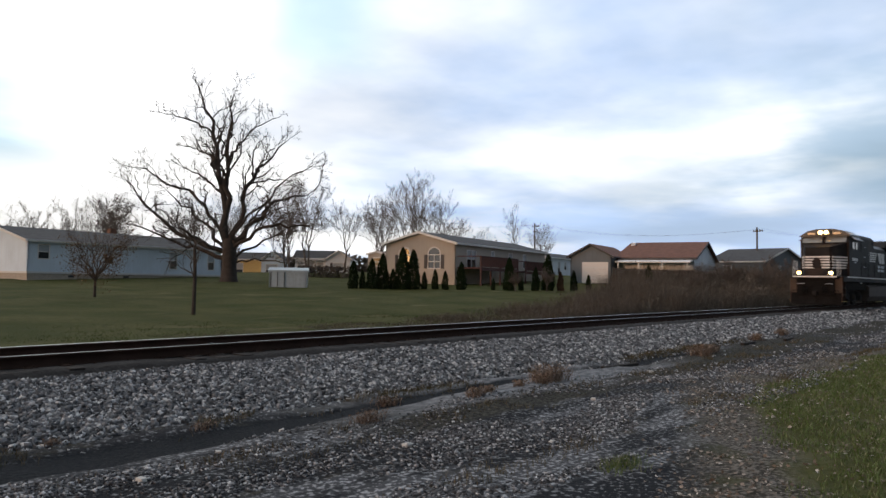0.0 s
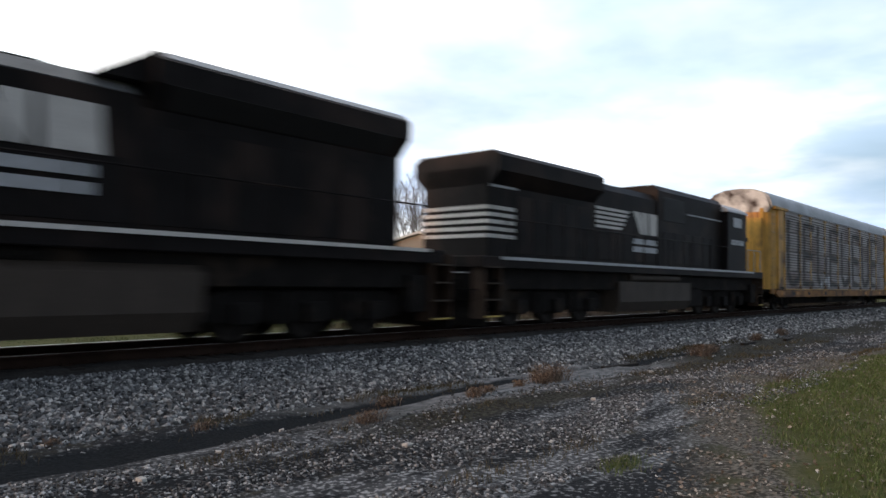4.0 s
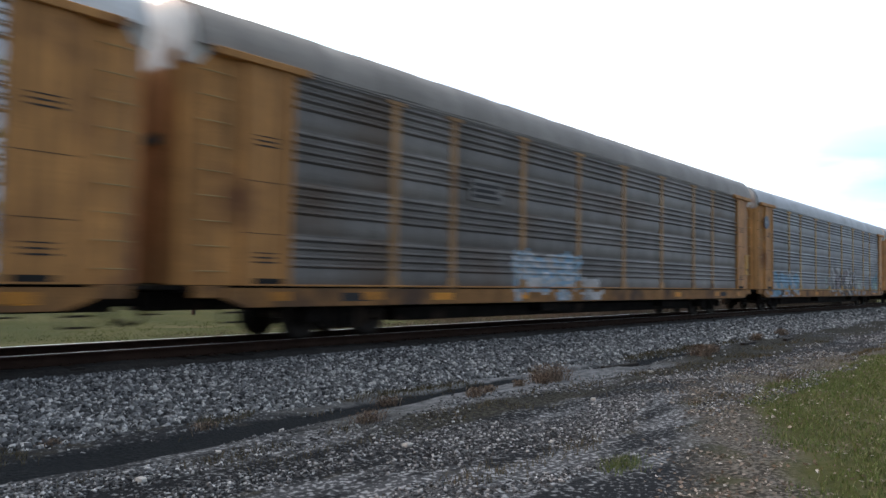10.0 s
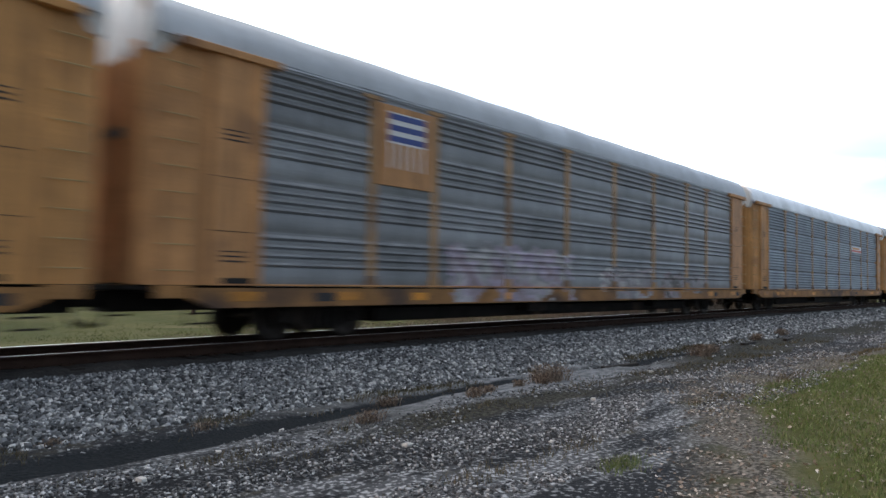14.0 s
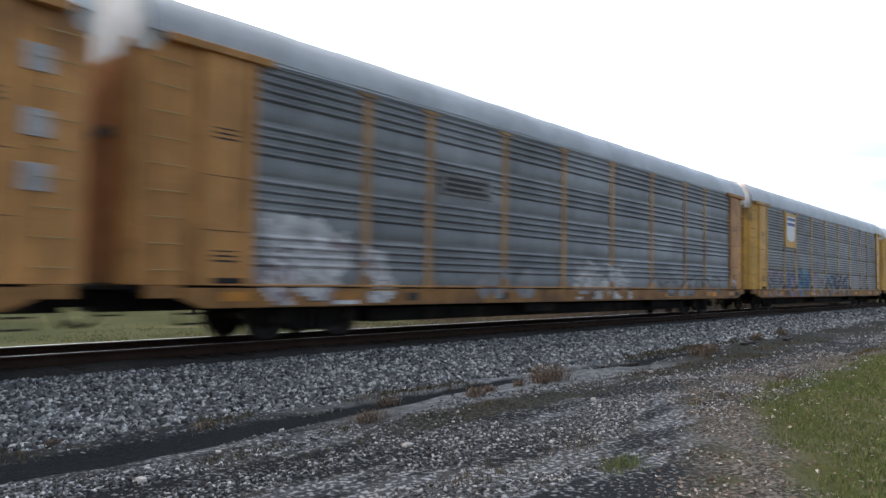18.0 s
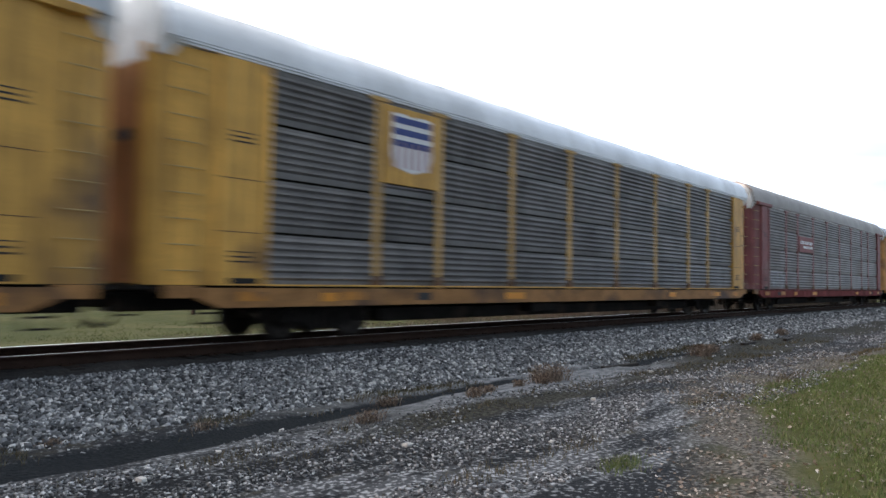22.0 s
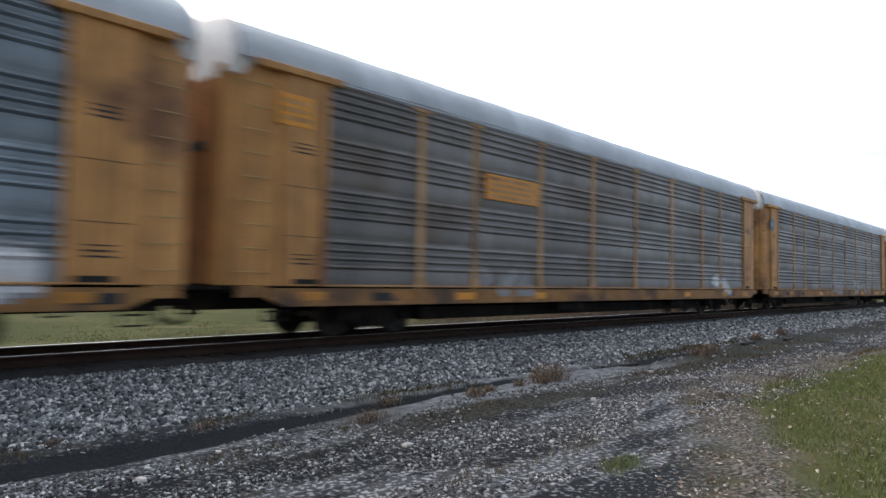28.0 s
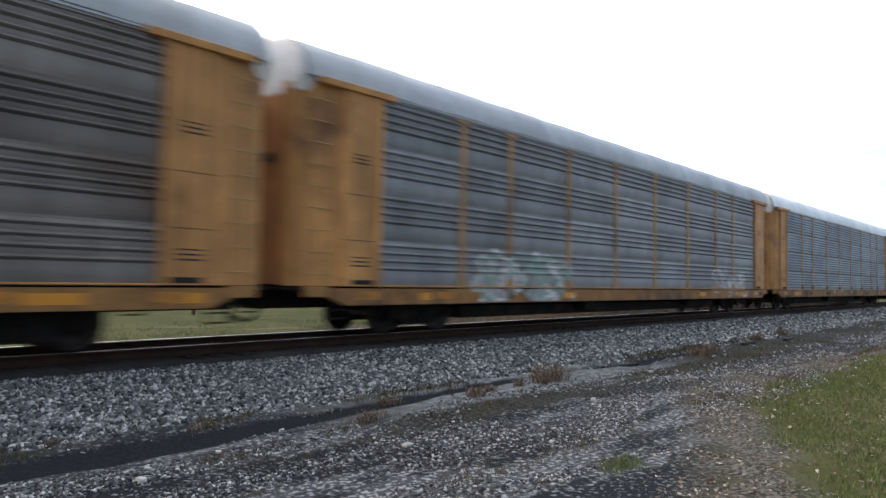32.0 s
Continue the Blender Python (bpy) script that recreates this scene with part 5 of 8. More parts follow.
def pilot(loco, x, w, z):
    """Plough, end plate and coupler; w is the way in which the end faces."""
    a, b = sorted((x, x - w * 0.12))
    part("pilot_plate", Shape().box(a, b, -1.12, 1.12, 0.70, z, 0.02), M_PILOT, loco)
    for s in (-1, 1):
        lo, hi = [(x - w * 0.08, s * 1.5), (x - w * 0.2, s * 1.5), (x - w * 0.1, 0.0), (x + w * 0.18, 0.0)], [(x - w * 0.16, s * 1.5), (x - w * 0.2, s * 1.5), (x - w * 0.1, 0.0), (x + w * 0.02, 0.0)]
        mid = [(x - w * 0.12, s * 1.5), (x - w * 0.2, s * 1.5), (x - w * 0.1, 0.0), (x + w * 0.05, 0.0)]
        v = [(q[0], q[1], 0.10) for q in lo] + [(q[0], q[1], 0.42) for q in mid] + [(q[0], q[1], 0.86) for q in hi]
        f = [(k * 4 + i, k * 4 + (i + 1) % 4, k * 4 + 4 + (i + 1) % 4, k * 4 + 4 + i) for k in (0, 1) for i in range(4)] + [(3, 2, 1, 0), (8, 9, 10, 11)]
        part("snow_plough", Shape().add(v, f), M_PILOT, loco)
        lever = Shape().tube((x + w * 0.06, s * 0.35, 1.02), (x + w * 0.06, s * 1.35, 1.02), 0.018, n=6).tube((x + w * 0.06, s * 1.35, 1.02), (x + w * 0.06, s * 1.40, 0.72), 0.018, n=6)
        part("cut_lever", lever, M_PILOT, loco)
        for k in range(3):
            yy = s * (0.45 + 0.13 * k)
            hose = Shape().tube((x + w * 0.03, yy, 1.28), (x + w * 0.16, yy, 1.10), 0.028, n=6).tube((x + w * 0.16, yy, 1.10), (x + w * 0.12, yy + s * 0.04, 0.82), 0.028, n=6)
            part("control_hose", hose, M_PILOT, loco)
        part("grab_iron", Shape().tube((x + w * 0.10, s * 0.62, 1.45), (x + w * 0.10, s * 1.05, 1.45), 0.015, n=6), M_SHADE, loco)
    coupler(loco, x - w * 0.2, w)


def emblem(loco, x, y, z, flip=1):
    """White speed bars, a slanted figure and two lines of writing as plain shapes."""
    for i in range(5):
        part("speed_bar", Shape().prism([(x, z + 0.28 - i * 0.15), (x + flip * (2.35 - i * 0.13), z + 0.28 - i * 0.15), (x + flip * (2.25 - i * 0.13), z + 0.19 - i * 0.15), (x, z + 0.19 - i * 0.15)], y - 0.008, y + 0.004, "y"), M_STRIPE, loco)
    for a, b, c, d in ((2.60, 3.10, 3.62, 3.12), (3.22, 3.74, 3.74, 3.40), (3.84, 4.72, 4.80, 3.90)):
        part("emblem_figure", Shape().prism([(x + flip * a, z + 0.32), (x + flip * b, z + 0.32), (x + flip * c, z - 0.46), (x + flip * d, z - 0.46)], y - 0.008, y + 0.004, "y"), M_STRIPE, loco)
    for k in range(2):
        part("printed_bar", Shape().box(min(x + flip * 2.6, x + flip * 4.65), max(x + flip * 2.6, x + flip * 4.65), y - 0.008, y + 0.004, z - 0.82 - k * 0.28, z - 0.63 - k * 0.28), M_SHADE, loco)


def doors(loco, x0, x1, y, z0, z1, n):
    """Row of hood doors, each a shallow panel with a latch."""
    w = (x1 - x0) / n
    me = Shape().box(0.02, w - 0.02, -0.018, 0.0, z0, z1, 0.006).box(w - 0.12, w - 0.07, -0.03, -0.016, (z0 + z1) / 2 - 0.1, (z0 + z1) / 2 + 0.1).mesh("hood_door")
    for s in (0, 1):
        for i in range(n):
            piece("hood_door", me, M_LOCO, loco, "", pose(x0 + i * w, y, 0) if s == 0 else pose(x0 + (i + 1) * w, -y, 0, 0, 0, 180))


def lead_locomotive():
    o = -10.4
    f = o - 0.28
    lo = thing("locomotive", "black six-axle diesel locomotive with white nose stripes and lit headlights", "locomotive", pose(0, 0, 0), "locomotives of the train")

    def b(name, x0, x1, y0, y1, z0, z1, m=None, c=0.02, label=""):
        return part(name, Shape().box(x0 + o, x1 + o, y0, y1, z0, z1, c), m or M_LOCO, lo, label)

    b("platform", -0.3, 20.7, -1.55, 1.55, 1.62, 1.94)
    for s in (-1, 1):
        part("walkway_edge", Shape().box(0.6 + o, 20.2 + o, s * 1.575 - 0.02, s * 1.575 + 0.02, 1.875, 1.95), M_STRIPE, lo, "white stripe along the walkway edge")
    b("centre_sill", 0.4, 20.4, -0.9, 0.9, 1.15, 1.62, M_DARK)
    pilot(lo, f - 0.45, -1, 1.75)
    pilot(lo, o + 21.2, 1, 1.7)
    b("anticlimber", -0.90, 0.25, -1.35, 1.35, 1.78, 1.96, M_LOCO)
    part("anticlimber_edge", Shape().box(-0.66 + f, -0.62 + f, -1.3, 1.3, 1.86, 1.95), M_STRIPE, lo)
    for s in (-1, 1):
        steps(lo, f - 0.25, f + 0.5, s, 1.85)
        steps(lo, o + 20.35, o + 21.0, s, 1.85)
    # nose, tapered in plan, with sloped top
    plan = [(0.0, -0.72), (0.12, -0.86), (1.98, -1.46), (1.98, 1.46), (0.12, 0.86), (0.0, 0.72)]
    sh = Shape()
    top = [3.84, 3.88, 4.22, 4.22, 3.88, 3.84]
    n = len(plan)
    sh.add([(x + f, y, 1.95) for x, y in plan] + [(x + f + (0.12 if i in (0, 1, 4, 5) else 0), y * 0.97, z) for i, ((x, y), z) in enumerate(zip(plan, top))],
           [(i, (i + 1) % n, n + (i + 1) % n, n + i) for i in range(n)] + [tuple(range(n - 1, -1, -1)), tuple(range(n, 2 * n))])
    nose = part("nose", sh, M_LOCO, lo)
    for k in range(5):
        z = 3.15 - k * 0.175
        g = 0.006 + 0.0
        back = 1.86 - k * 0.08
        fx, fy = 0.055 * (z - 1.95) / 1.63 * 2.0, 1.0 - 0.03 * (z - 1.95) / 1.6
        for s in (-1, 1):
            ts = (back - 0.12) / 1.86
            y1, y0 = s * (0.86 + 0.60 * ts) * fy, s * 0.86 * fy
            part("nose_stripe", Shape().prism([(0.12 + fx * 0.9 + f, y0 - s * 0.01), (back + f, y1 - s * 0.01), (back + f, y1 + s * 0.03), (0.12 + fx * 0.9 + f, y0 + s * 0.03)], z, z + 0.10, "z"), M_STRIPE, nose)
        part("nose_stripe", Shape().box(fx - 0.03 + f, fx + 0.05 + f, -0.74, 0.74, z, z + 0.10), M_STRIPE, nose)
    part("nose_emblem", Shape().prism([(-0.28, 2.45), (0.22, 2.45), (0.30, 2.9), (0.05, 3.2), (-0.2, 3.0)], f - 0.01, f + 0.14), M_LOCO, nose, "dark emblem shape without lettering")
    # cab with roof, windscreen and side windows
    cab = b("cab", 1.45, 4.25, -1.48, 1.48, 1.95, 4.24)
    upper = Shape()
    upper.prism([(1.62 + f, 4.23), (4.25 + o, 4.23), (4.25 + o, 4.68), (1.94 + f, 4.68)], -1.47, 1.47, "y")
    part("cab_upper", upper, M_LOCO, lo)
    roof = Shape().prism([(-1.54, 4.64), (-1.5, 4.72), (-1.05, 5.02), (-0.5, 5.14), (0.5, 5.14), (1.05, 5.02), (1.5, 4.72), (1.54, 4.64)], 1.74 + f, 4.35 + o)
    part("cab_roof", roof, M_LOCO_ROOF, lo)
    for s in (-1, 1):
        part("sunshade", Shape().prism([(s * 1.50, 4.62), (s * 1.74, 4.42), (s * 1.72, 4.40), (s * 1.48, 4.60)], 1.95 + o, 4.1 + o), M_SHADE, lo, "pale sunshade over the cab windows")
        for a, c in ((2.30, 2.78), (3.12, 3.52)):
            w = part("side_window", Shape().box(a + o - 0.06, c + o + 0.06, s * 1.475 - 0.02, s * 1.475 + 0.02, 3.74, 4.34, 0.01), M_GRILLE, cab, "dark window frame")
            part("pane", Shape().box(a + o, c + o, s * 1.48 - 0.02, s * 1.48 + 0.02, 3.80, 4.28, 0.01), M_GLASS_CAB, w, "glass that mirrors the pale sky")
        part("visor", Shape().prism([(s * 1.53, 4.74), (s * 1.12, 5.02), (s * 1.10, 5.00), (s * 1.51, 4.72)], 1.95 + o, 3.9 + o), M_SHADE, lo, "pale strip along the edge of the cab roof")
        for k in range(4):
            part("number_bar", Shape().box(2.22 + 0.37 * k + o, 2.50 + 0.37 * k + o, s * 1.482 - 0.006, s * 1.482 + 0.006, 3.02, 3.22), M_STRIPE, cab, "pale plain bar")
        part("number_bar", Shape().box(2.75 + o, 3.25 + o, s * 1.482 - 0.006, s * 1.482 + 0.006, 2.88, 2.96), M_SHADE, cab)
        y0, y1 = sorted((s * 0.12, s * 1.32))
        part("windscreen", Shape().prism([(1.60 + f, 4.20), (1.57 + f, 4.21), (1.91 + f, 4.70), (1.94 + f, 4.69)], y0, y1, "y"), M_GLASS_CAB, cab)
        part("number_board", Shape().box(1.60 + f, 1.72 + f, min(s * 0.55, s * 1.0), max(s * 0.55, s * 1.0), 4.76, 4.90), M_LAMP_SOFT, lo, "lit number board")
    hl = b("headlight_housing", 1.24, 1.56, -0.42, 0.42, 4.74, 5.04, M_LOCO_ROOF)
    for y in (-0.18, 0.18):
        part("headlight", Shape().tube((1.46 + f, y, 4.89), (1.53 + f, y, 4.89), 0.135, n=16), M_LAMP, hl, "glowing warm headlight")
    for y in (-0.95, 0.95):
        d = part("ditch_light_housing", Shape().box(-0.50 + f, -0.25 + f, y - 0.15, y + 0.15, 1.96, 2.30, 0.02), M_LOCO, lo)
        part("ditch_light", Shape().tube((-0.56 + f, y, 2.15), (-0.49 + f, y, 2.15), 0.115, n=16), M_LAMP, d, "glowing warm ditch light")
    # body behind the cab, hood, radiator section with flared top
    part("equipment_body", Shape().prism([(-1.25, 1.95), (1.25, 1.95), (1.25, 4.72), (1.05, 4.94), (-1.05, 4.94), (-1.25, 4.72)], 4.25 + o, 9.55 + o), M_LOCO, lo)
    b("blower_grille", 5.6, 7.2, -1.275, -1.23, 3.75, 4.5, M_GRILLE)
    b("battery_box", 6.9, 7.9, -1.29, -1.23, 2.2, 3.1, M_GRILLE)
    part("engine_hood", Shape().prism([(-1.22, 1.95), (1.22, 1.95), (1.22, 4.15), (1.0, 4.38), (-1.0, 4.38), (-1.22, 4.15)], 9.55 + o, 13.5 + o), M_LOCO, lo)
    b("hood_roof_hatch", 9.7, 13.3, -0.85, 0.85, 4.36, 4.44, M_SHADE)
    b("radiator_base", 13.5, 19.5, -1.22, 1.22, 1.95, 4.1)
    part("radiator_flare", Shape().prism([(-1.2, 3.95), (-1.56, 4.35), (-1.56, 4.74), (-1.35, 4.91), (1.35, 4.91), (1.56, 4.74), (1.56, 4.35), (1.2, 3.95)], 13.6 + o, 19.5 + o), M_LOCO, lo)
    part("radiator_front_slope", Shape().prism([(12.7 + o, 4.36), (13.6 + o, 4.89), (13.6 + o, 4.36)], -1.35, 1.35, "y"), M_LOCO, lo)
    for s in (-1, 1):
        part("radiator_grille", Shape().prism([(s * 1.235, 4.02), (s * 1.545, 4.365), (s * 1.57, 4.345), (s * 1.26, 4.0)], 13.9 + o, 19.1 + o), M_GRILLE, lo)
        # paler strips laid on the sloping top edges of radiator and hood
        part("radiator_rim", Shape().prism([(s * 1.50, 4.80), (s * 1.36, 4.925), (s * 1.34, 4.90), (s * 1.48, 4.78)], 13.8 + o, 19.4 + o), M_SHADE, lo, "pale strip along the rim of the radiator top")
        part("hood_roof_edge", Shape().prism([(s * 1.23, 4.17), (s * 1.0, 4.40), (s * 0.98, 4.38), (s * 1.21, 4.15)], 9.6 + o, 13.4 + o), M_EDGE, lo, "grey strip along the edge of the hood roof")
        part("air_duct", Shape().box(9.0 + o, 9.5 + o, min(s * 0.9, s * 1.27), max(s * 0.9, s * 1.27), 4.3, 4.72, 0.03), M_LOCO, lo)
        for k in range(3):
            part("grab_iron", Shape().tube((6.1 + 0.12 * k + o, s * 1.31, 2.7 + 0.7 * k), (6.5 + 0.12 * k + o, s * 1.31, 2.7 + 0.7 * k), 0.02, n=6), M_SHADE, lo)
    doors(lo, 9.7 + o, 13.3 + o, -1.22, 2.05, 3.1, 5)
    doors(lo, 13.7 + o, 18.6 + o, -1.22, 2.05, 3.7, 6)
    doors(lo, 4.5 + o, 9.0 + o, -1.25, 2.05, 3.0, 4)
    horn = b("horn", 10.25, 10.95, -0.32, -0.05, 4.76, 4.94, M_DARK)
    part("horn_bracket", Shape().tube((10.4 + o, -0.2, 4.4), (10.4 + o, -0.2, 4.78), 0.05), M_DARK, horn)
    part("exhaust_stack", Shape().box(11.4 + o, 12.4 + o, -0.35, 0.35, 4.42, 4.62, 0.04), M_DARK, lo)
    emblem(lo, 8.15 + o, -1.262, 3.55)
    part("fuel_tank", Shape().prism([(-1.48, 0.62), (-1.3, 0.28), (1.3, 0.28), (1.48, 0.62), (1.48, 1.28), (1.3, 1.42), (-1.3, 1.42), (-1.48, 1.28)], 6.85 + o, 14.6 + o), M_TANK, lo, "dusty grey-brown fuel tank")
    part("air_reservoir", Shape().tube((7.2 + o, -1.25, 1.52), (12.2 + o, -1.25, 1.52), 0.12, n=12), M_DARK, lo)
    loco_truck(lo, 3.85 + o, (-1.65, 0, 1.65))
    loco_truck(lo, 17.25 + o, (-1.65, 0, 1.65))
    b("underframe", 0.5, 20.3, -1.3, 1.3, 1.05, 1.64, M_DARK)
    b("sand_box", 0.6, 1.2, -1.45, 1.45, 0.5, 1.35, M_DARK)
    b("sand_box", 19.7, 20.3, -1.45, 1.45, 0.5, 1.35, M_DARK)
    for s in (-1, 1):
        handrails(lo, 4.6 + o, 20.2 + o, s * 1.5, 1.94, M_LOCO)
        handrails(lo, f - 0.5, f + 0.3, s * 1.3, 1.94, M_SHADE, 0.8)
    b("step_light", 4.0, 4.35, -1.58, -1.55, 1.52, 1.58, M_SIGN_WHITE)
    return lo


def second_locomotive():
    o = -33.07
    lo = thing("locomotive", "grimy black diesel locomotive running hood first, white striped end", "locomotive", pose(0, 0, 0), "locomotives of the train")

    def b(name, x0, x1, y0, y1, z0, z1, m=None, c=0.02, label=""):
        return part(name, Shape().box(x0 + o, x1 + o, y0, y1, z0, z1, c), m or M_LOCO, lo, label)

    b("platform", 22.2, 43.7, -1.55, 1.55, 1.58, 1.88)
    for s in (-1, 1):
        part("walkway_edge", Shape().box(23.0 + o, 42.3 + o, s * 1.575 - 0.02, s * 1.575 + 0.02, 1.80, 1.88), M_SHADE, lo, "dirty white stripe along the walkway edge")
    b("centre_sill", 22.6, 43.4, -0.9, 0.9, 1.1, 1.6, M_DARK)
    pilot(lo, o + 22.3, -1, 1.7)
    pilot(lo, o + 43.8, 1, 1.7)
    for s in (-1, 1):
        steps(lo, o + 22.35, o + 23.0, s, 1.85)
        steps(lo, o + 43.0, o + 43.65, s, 1.85)
    b("hood_end", 22.9, 23.9, -1.15, 1.15, 1.88, 4.3)
    for k in range(5):
        z = 3.15 - k * 0.19
        part("hood_stripe", Shape().box(22.88 + o, 24.1 + o, -1.175, -1.14, z, z + 0.10).box(22.88 + o, 24.1 + o, 1.14, 1.175, z, z + 0.10).box(22.87 + o, 22.91 + o, -1.16, 1.16, z, z + 0.10), M_STRIPE, lo)
    part("number_bar", Shape().box(23.0 + o, 24.2 + o, -1.165, -1.14, 3.75, 3.92), M_SHADE, lo)
    part("radiator_base", Shape().prism([(-1.15, 1.88), (1.15, 1.88), (1.15, 3.85), (-1.15, 3.85)], 23.9 + o, 28.4 + o), M_LOCO, lo)
    part("radiator_flare", Shape().prism([(-1.15, 3.8), (-1.52, 4.15), (-1.52, 4.55), (-1.3, 4.70), (1.3, 4.70), (1.52, 4.55), (1.52, 4.15), (1.15, 3.8)], 22.9 + o, 28.4 + o), M_LOCO, lo)
    part("engine_hood", Shape().prism([(-1.15, 1.88), (1.15, 1.88), (1.15, 4.3), (0.95, 4.55), (-0.95, 4.55), (-1.15, 4.3)], 28.4 + o, 33.0 + o), M_LOCO, lo)
    part("equipment_body", Shape().prism([(-1.2, 1.88), (1.2, 1.88), (1.2, 4.70), (1.0, 4.92), (-1.0, 4.92), (-1.2, 4.70)], 33.0 + o, 39.3 + o), M_LOCO, lo)
    part("body_rail", Shape().box(35.6 + o, 39.2 + o, -1.24, -1.2, 3.98, 4.03), M_SHADE, lo)
    b("side_grille", 33.4, 35.4, -1.22, -1.18, 3.6, 4.5, M_GRILLE)
    doors(lo, 24.2 + o, 28.2 + o, -1.15, 2.0, 3.6, 5)
    doors(lo, 28.6 + o, 33.0 + o, -1.15, 2.0, 3.6, 5)
    doors(lo, 33.4 + o, 39.0 + o, -1.20, 2.0, 3.2, 6)
    emblem(lo, 28.5 + o, -1.162, 3.45)
    cab = b("cab", 39.3, 41.6, -1.48, 1.48, 1.88, 4.45)
    part("cab_roof", Shape().prism([(-1.52, 4.44), (-1.45, 4.56), (-1.0, 4.80), (-0.5, 4.88), (0.5, 4.88), (1.0, 4.80), (1.45, 4.56), (1.52, 4.44)], 39.25 + o, 41.75 + o), M_SHADE, lo, "pale grey weathered cab roof")
    b("air_conditioner", 40.0, 41.0, -0.5, 0.5, 4.86, 5.06, M_DARK)
    for s in (-1, 1):
        # pale paint in place of glass, the sky's reflection is its colour
        part("side_window", Shape().box(39.98 + o, 41.0 + o, s * 1.475 - 0.02, s * 1.475 + 0.02, 3.80, 4.22, 0.01), M_SHADE, cab, "opaque pale window, reflection of the white sky painted on")
        for k in range(4):
            part("number_bar", Shape().box(39.75 + 0.39 * k + o, 40.05 + 0.39 * k + o, s * 1.482 - 0.006, s * 1.482 + 0.006, 3.02, 3.24), M_SHADE, cab)
    part("nose", Shape().prism([(41.6 + o, -1.46), (43.1 + o, -0.85), (43.2 + o, -0.7), (43.2 + o, 0.7), (43.1 + o, 0.85), (41.6 + o, 1.46)], 1.88, 3.6, "z"), M_LOCO, lo)
    for k in range(4):
        z = 3.2 - k * 0.19
        part("nose_stripe", Shape().prism([(42.65 + o, -1.06), (43.1 + o, -0.865), (43.22 + o, -0.7), (43.22 + o, 0.7), (43.1 + o, 0.865), (42.65 + o, 1.06)], z, z + 0.10, "z"), M_EDGE, lo)
    part("fuel_tank", Shape().prism([(-1.45, 0.62), (-1.25, 0.28), (1.25, 0.28), (1.45, 0.62), (1.45, 1.3), (-1.45, 1.3)], 29.6 + o, 35.4 + o), M_TANK, lo, "dusty grey-brown fuel tank")
    part("air_reservoir", Shape().tube((30.5 + o, -1.3, 1.45), (34.5 + o, -1.3, 1.45), 0.13, n=12), M_TANK, lo)
    part("air_tank", Shape().box(35.45 + o, 36.9 + o, -1.3, 1.3, 0.35, 1.2, 0.05), M_DARK, lo)
    loco_truck(lo, 26.3 + o, (-1.9, 0, 1.9))
    loco_truck(lo, 39.7 + o, (-1.9, 0, 1.9))
    b("underframe", 22.8, 43.2, -1.3, 1.3, 1.02, 1.6, M_DARK)
    b("sand_box", 42.3, 43.0, -1.45, 1.45, 0.45, 1.3, M_DARK)
    b("sand_box", 22.95, 23.4, -1.45, 1.45, 0.45, 1.3, M_DARK)
    for s in (-1, 1):
        handrails(lo, 23.3 + o, 39.2 + o, s * 1.5, 1.88, M_LOCO)
    handrails(lo, 41.9 + o, 43.6 + o, -1.45, 1.88, M_SHADE, 0.8)
    return lo


LEAD = lead_locomotive()
SECOND = second_locomotive()
# ---------------------------------------------------------------- houses behind the line
M_SIDING_WHITE = mat("bluish_white_siding", (0.68, 0.80, 0.92), 0.6, var=0.06, scale=0.8, fine=20.0, streak=0.05)
M_SIDING_TAN = mat("tan_siding", (0.43, 0.39, 0.34), 0.6, var=0.06, scale=0.8, fine=20.0, streak=0.05)
M_SIDING_GREY = mat("grey_siding", (0.13, 0.16, 0.19), 0.65, var=0.08, scale=0.8, fine=20.0, streak=0.06)
M_SIDING_PALE = mat("pale_siding", (0.70, 0.77, 0.84), 0.6, var=0.08, scale=0.8, fine=20.0)
M_TRIM = mat("white_trim", (0.72, 0.72, 0.72), 0.5, var=0.06)
M_SHINGLE = mat("dark_grey_shingle", (0.055, 0.058, 0.065), 0.85, var=0.3, scale=2.0, fine=14.0, bump=0.4)
M_SHINGLE_RED = mat("red_brown_shingle", (0.17, 0.075, 0.050), 0.85, var=0.25, scale=2.0, fine=14.0, bump=0.4)
M_PANE = mat("house_window_pane", (0.03, 0.034, 0.04), 0.08, var=0.1, spec=0.8)
M_BLIND = mat("pale_drawn_blind", (0.36, 0.40, 0.44), 0.3, var=0.1)
M_SHUTTER = mat("dark_shutter", (0.05, 0.05, 0.055), 0.6, var=0.1)
M_SKIRT = mat("pale_skirting", (0.44, 0.39, 0.33), 0.7, var=0.15)
M_DECK = mat("red_brown_deck_wood", (0.075, 0.026, 0.022), 0.7, var=0.2, scale=3.0, fine=30.0)
M_METAL_SHED = mat("pale_metal_sheet", (0.44, 0.53, 0.60), 0.45, 0.2, var=0.08, streak=0.1)
M_BRICK = mat("brown_brickwork", (0.16, 0.085, 0.06), 0.8, var=0.3, scale=4.0, fine=20.0)
M_FENCE = mat("weathered_fence_board", (0.046, 0.042, 0.040), 0.85, var=0.25, scale=3.0, fine=30.0, spread=0.2)
STREET = 11.0


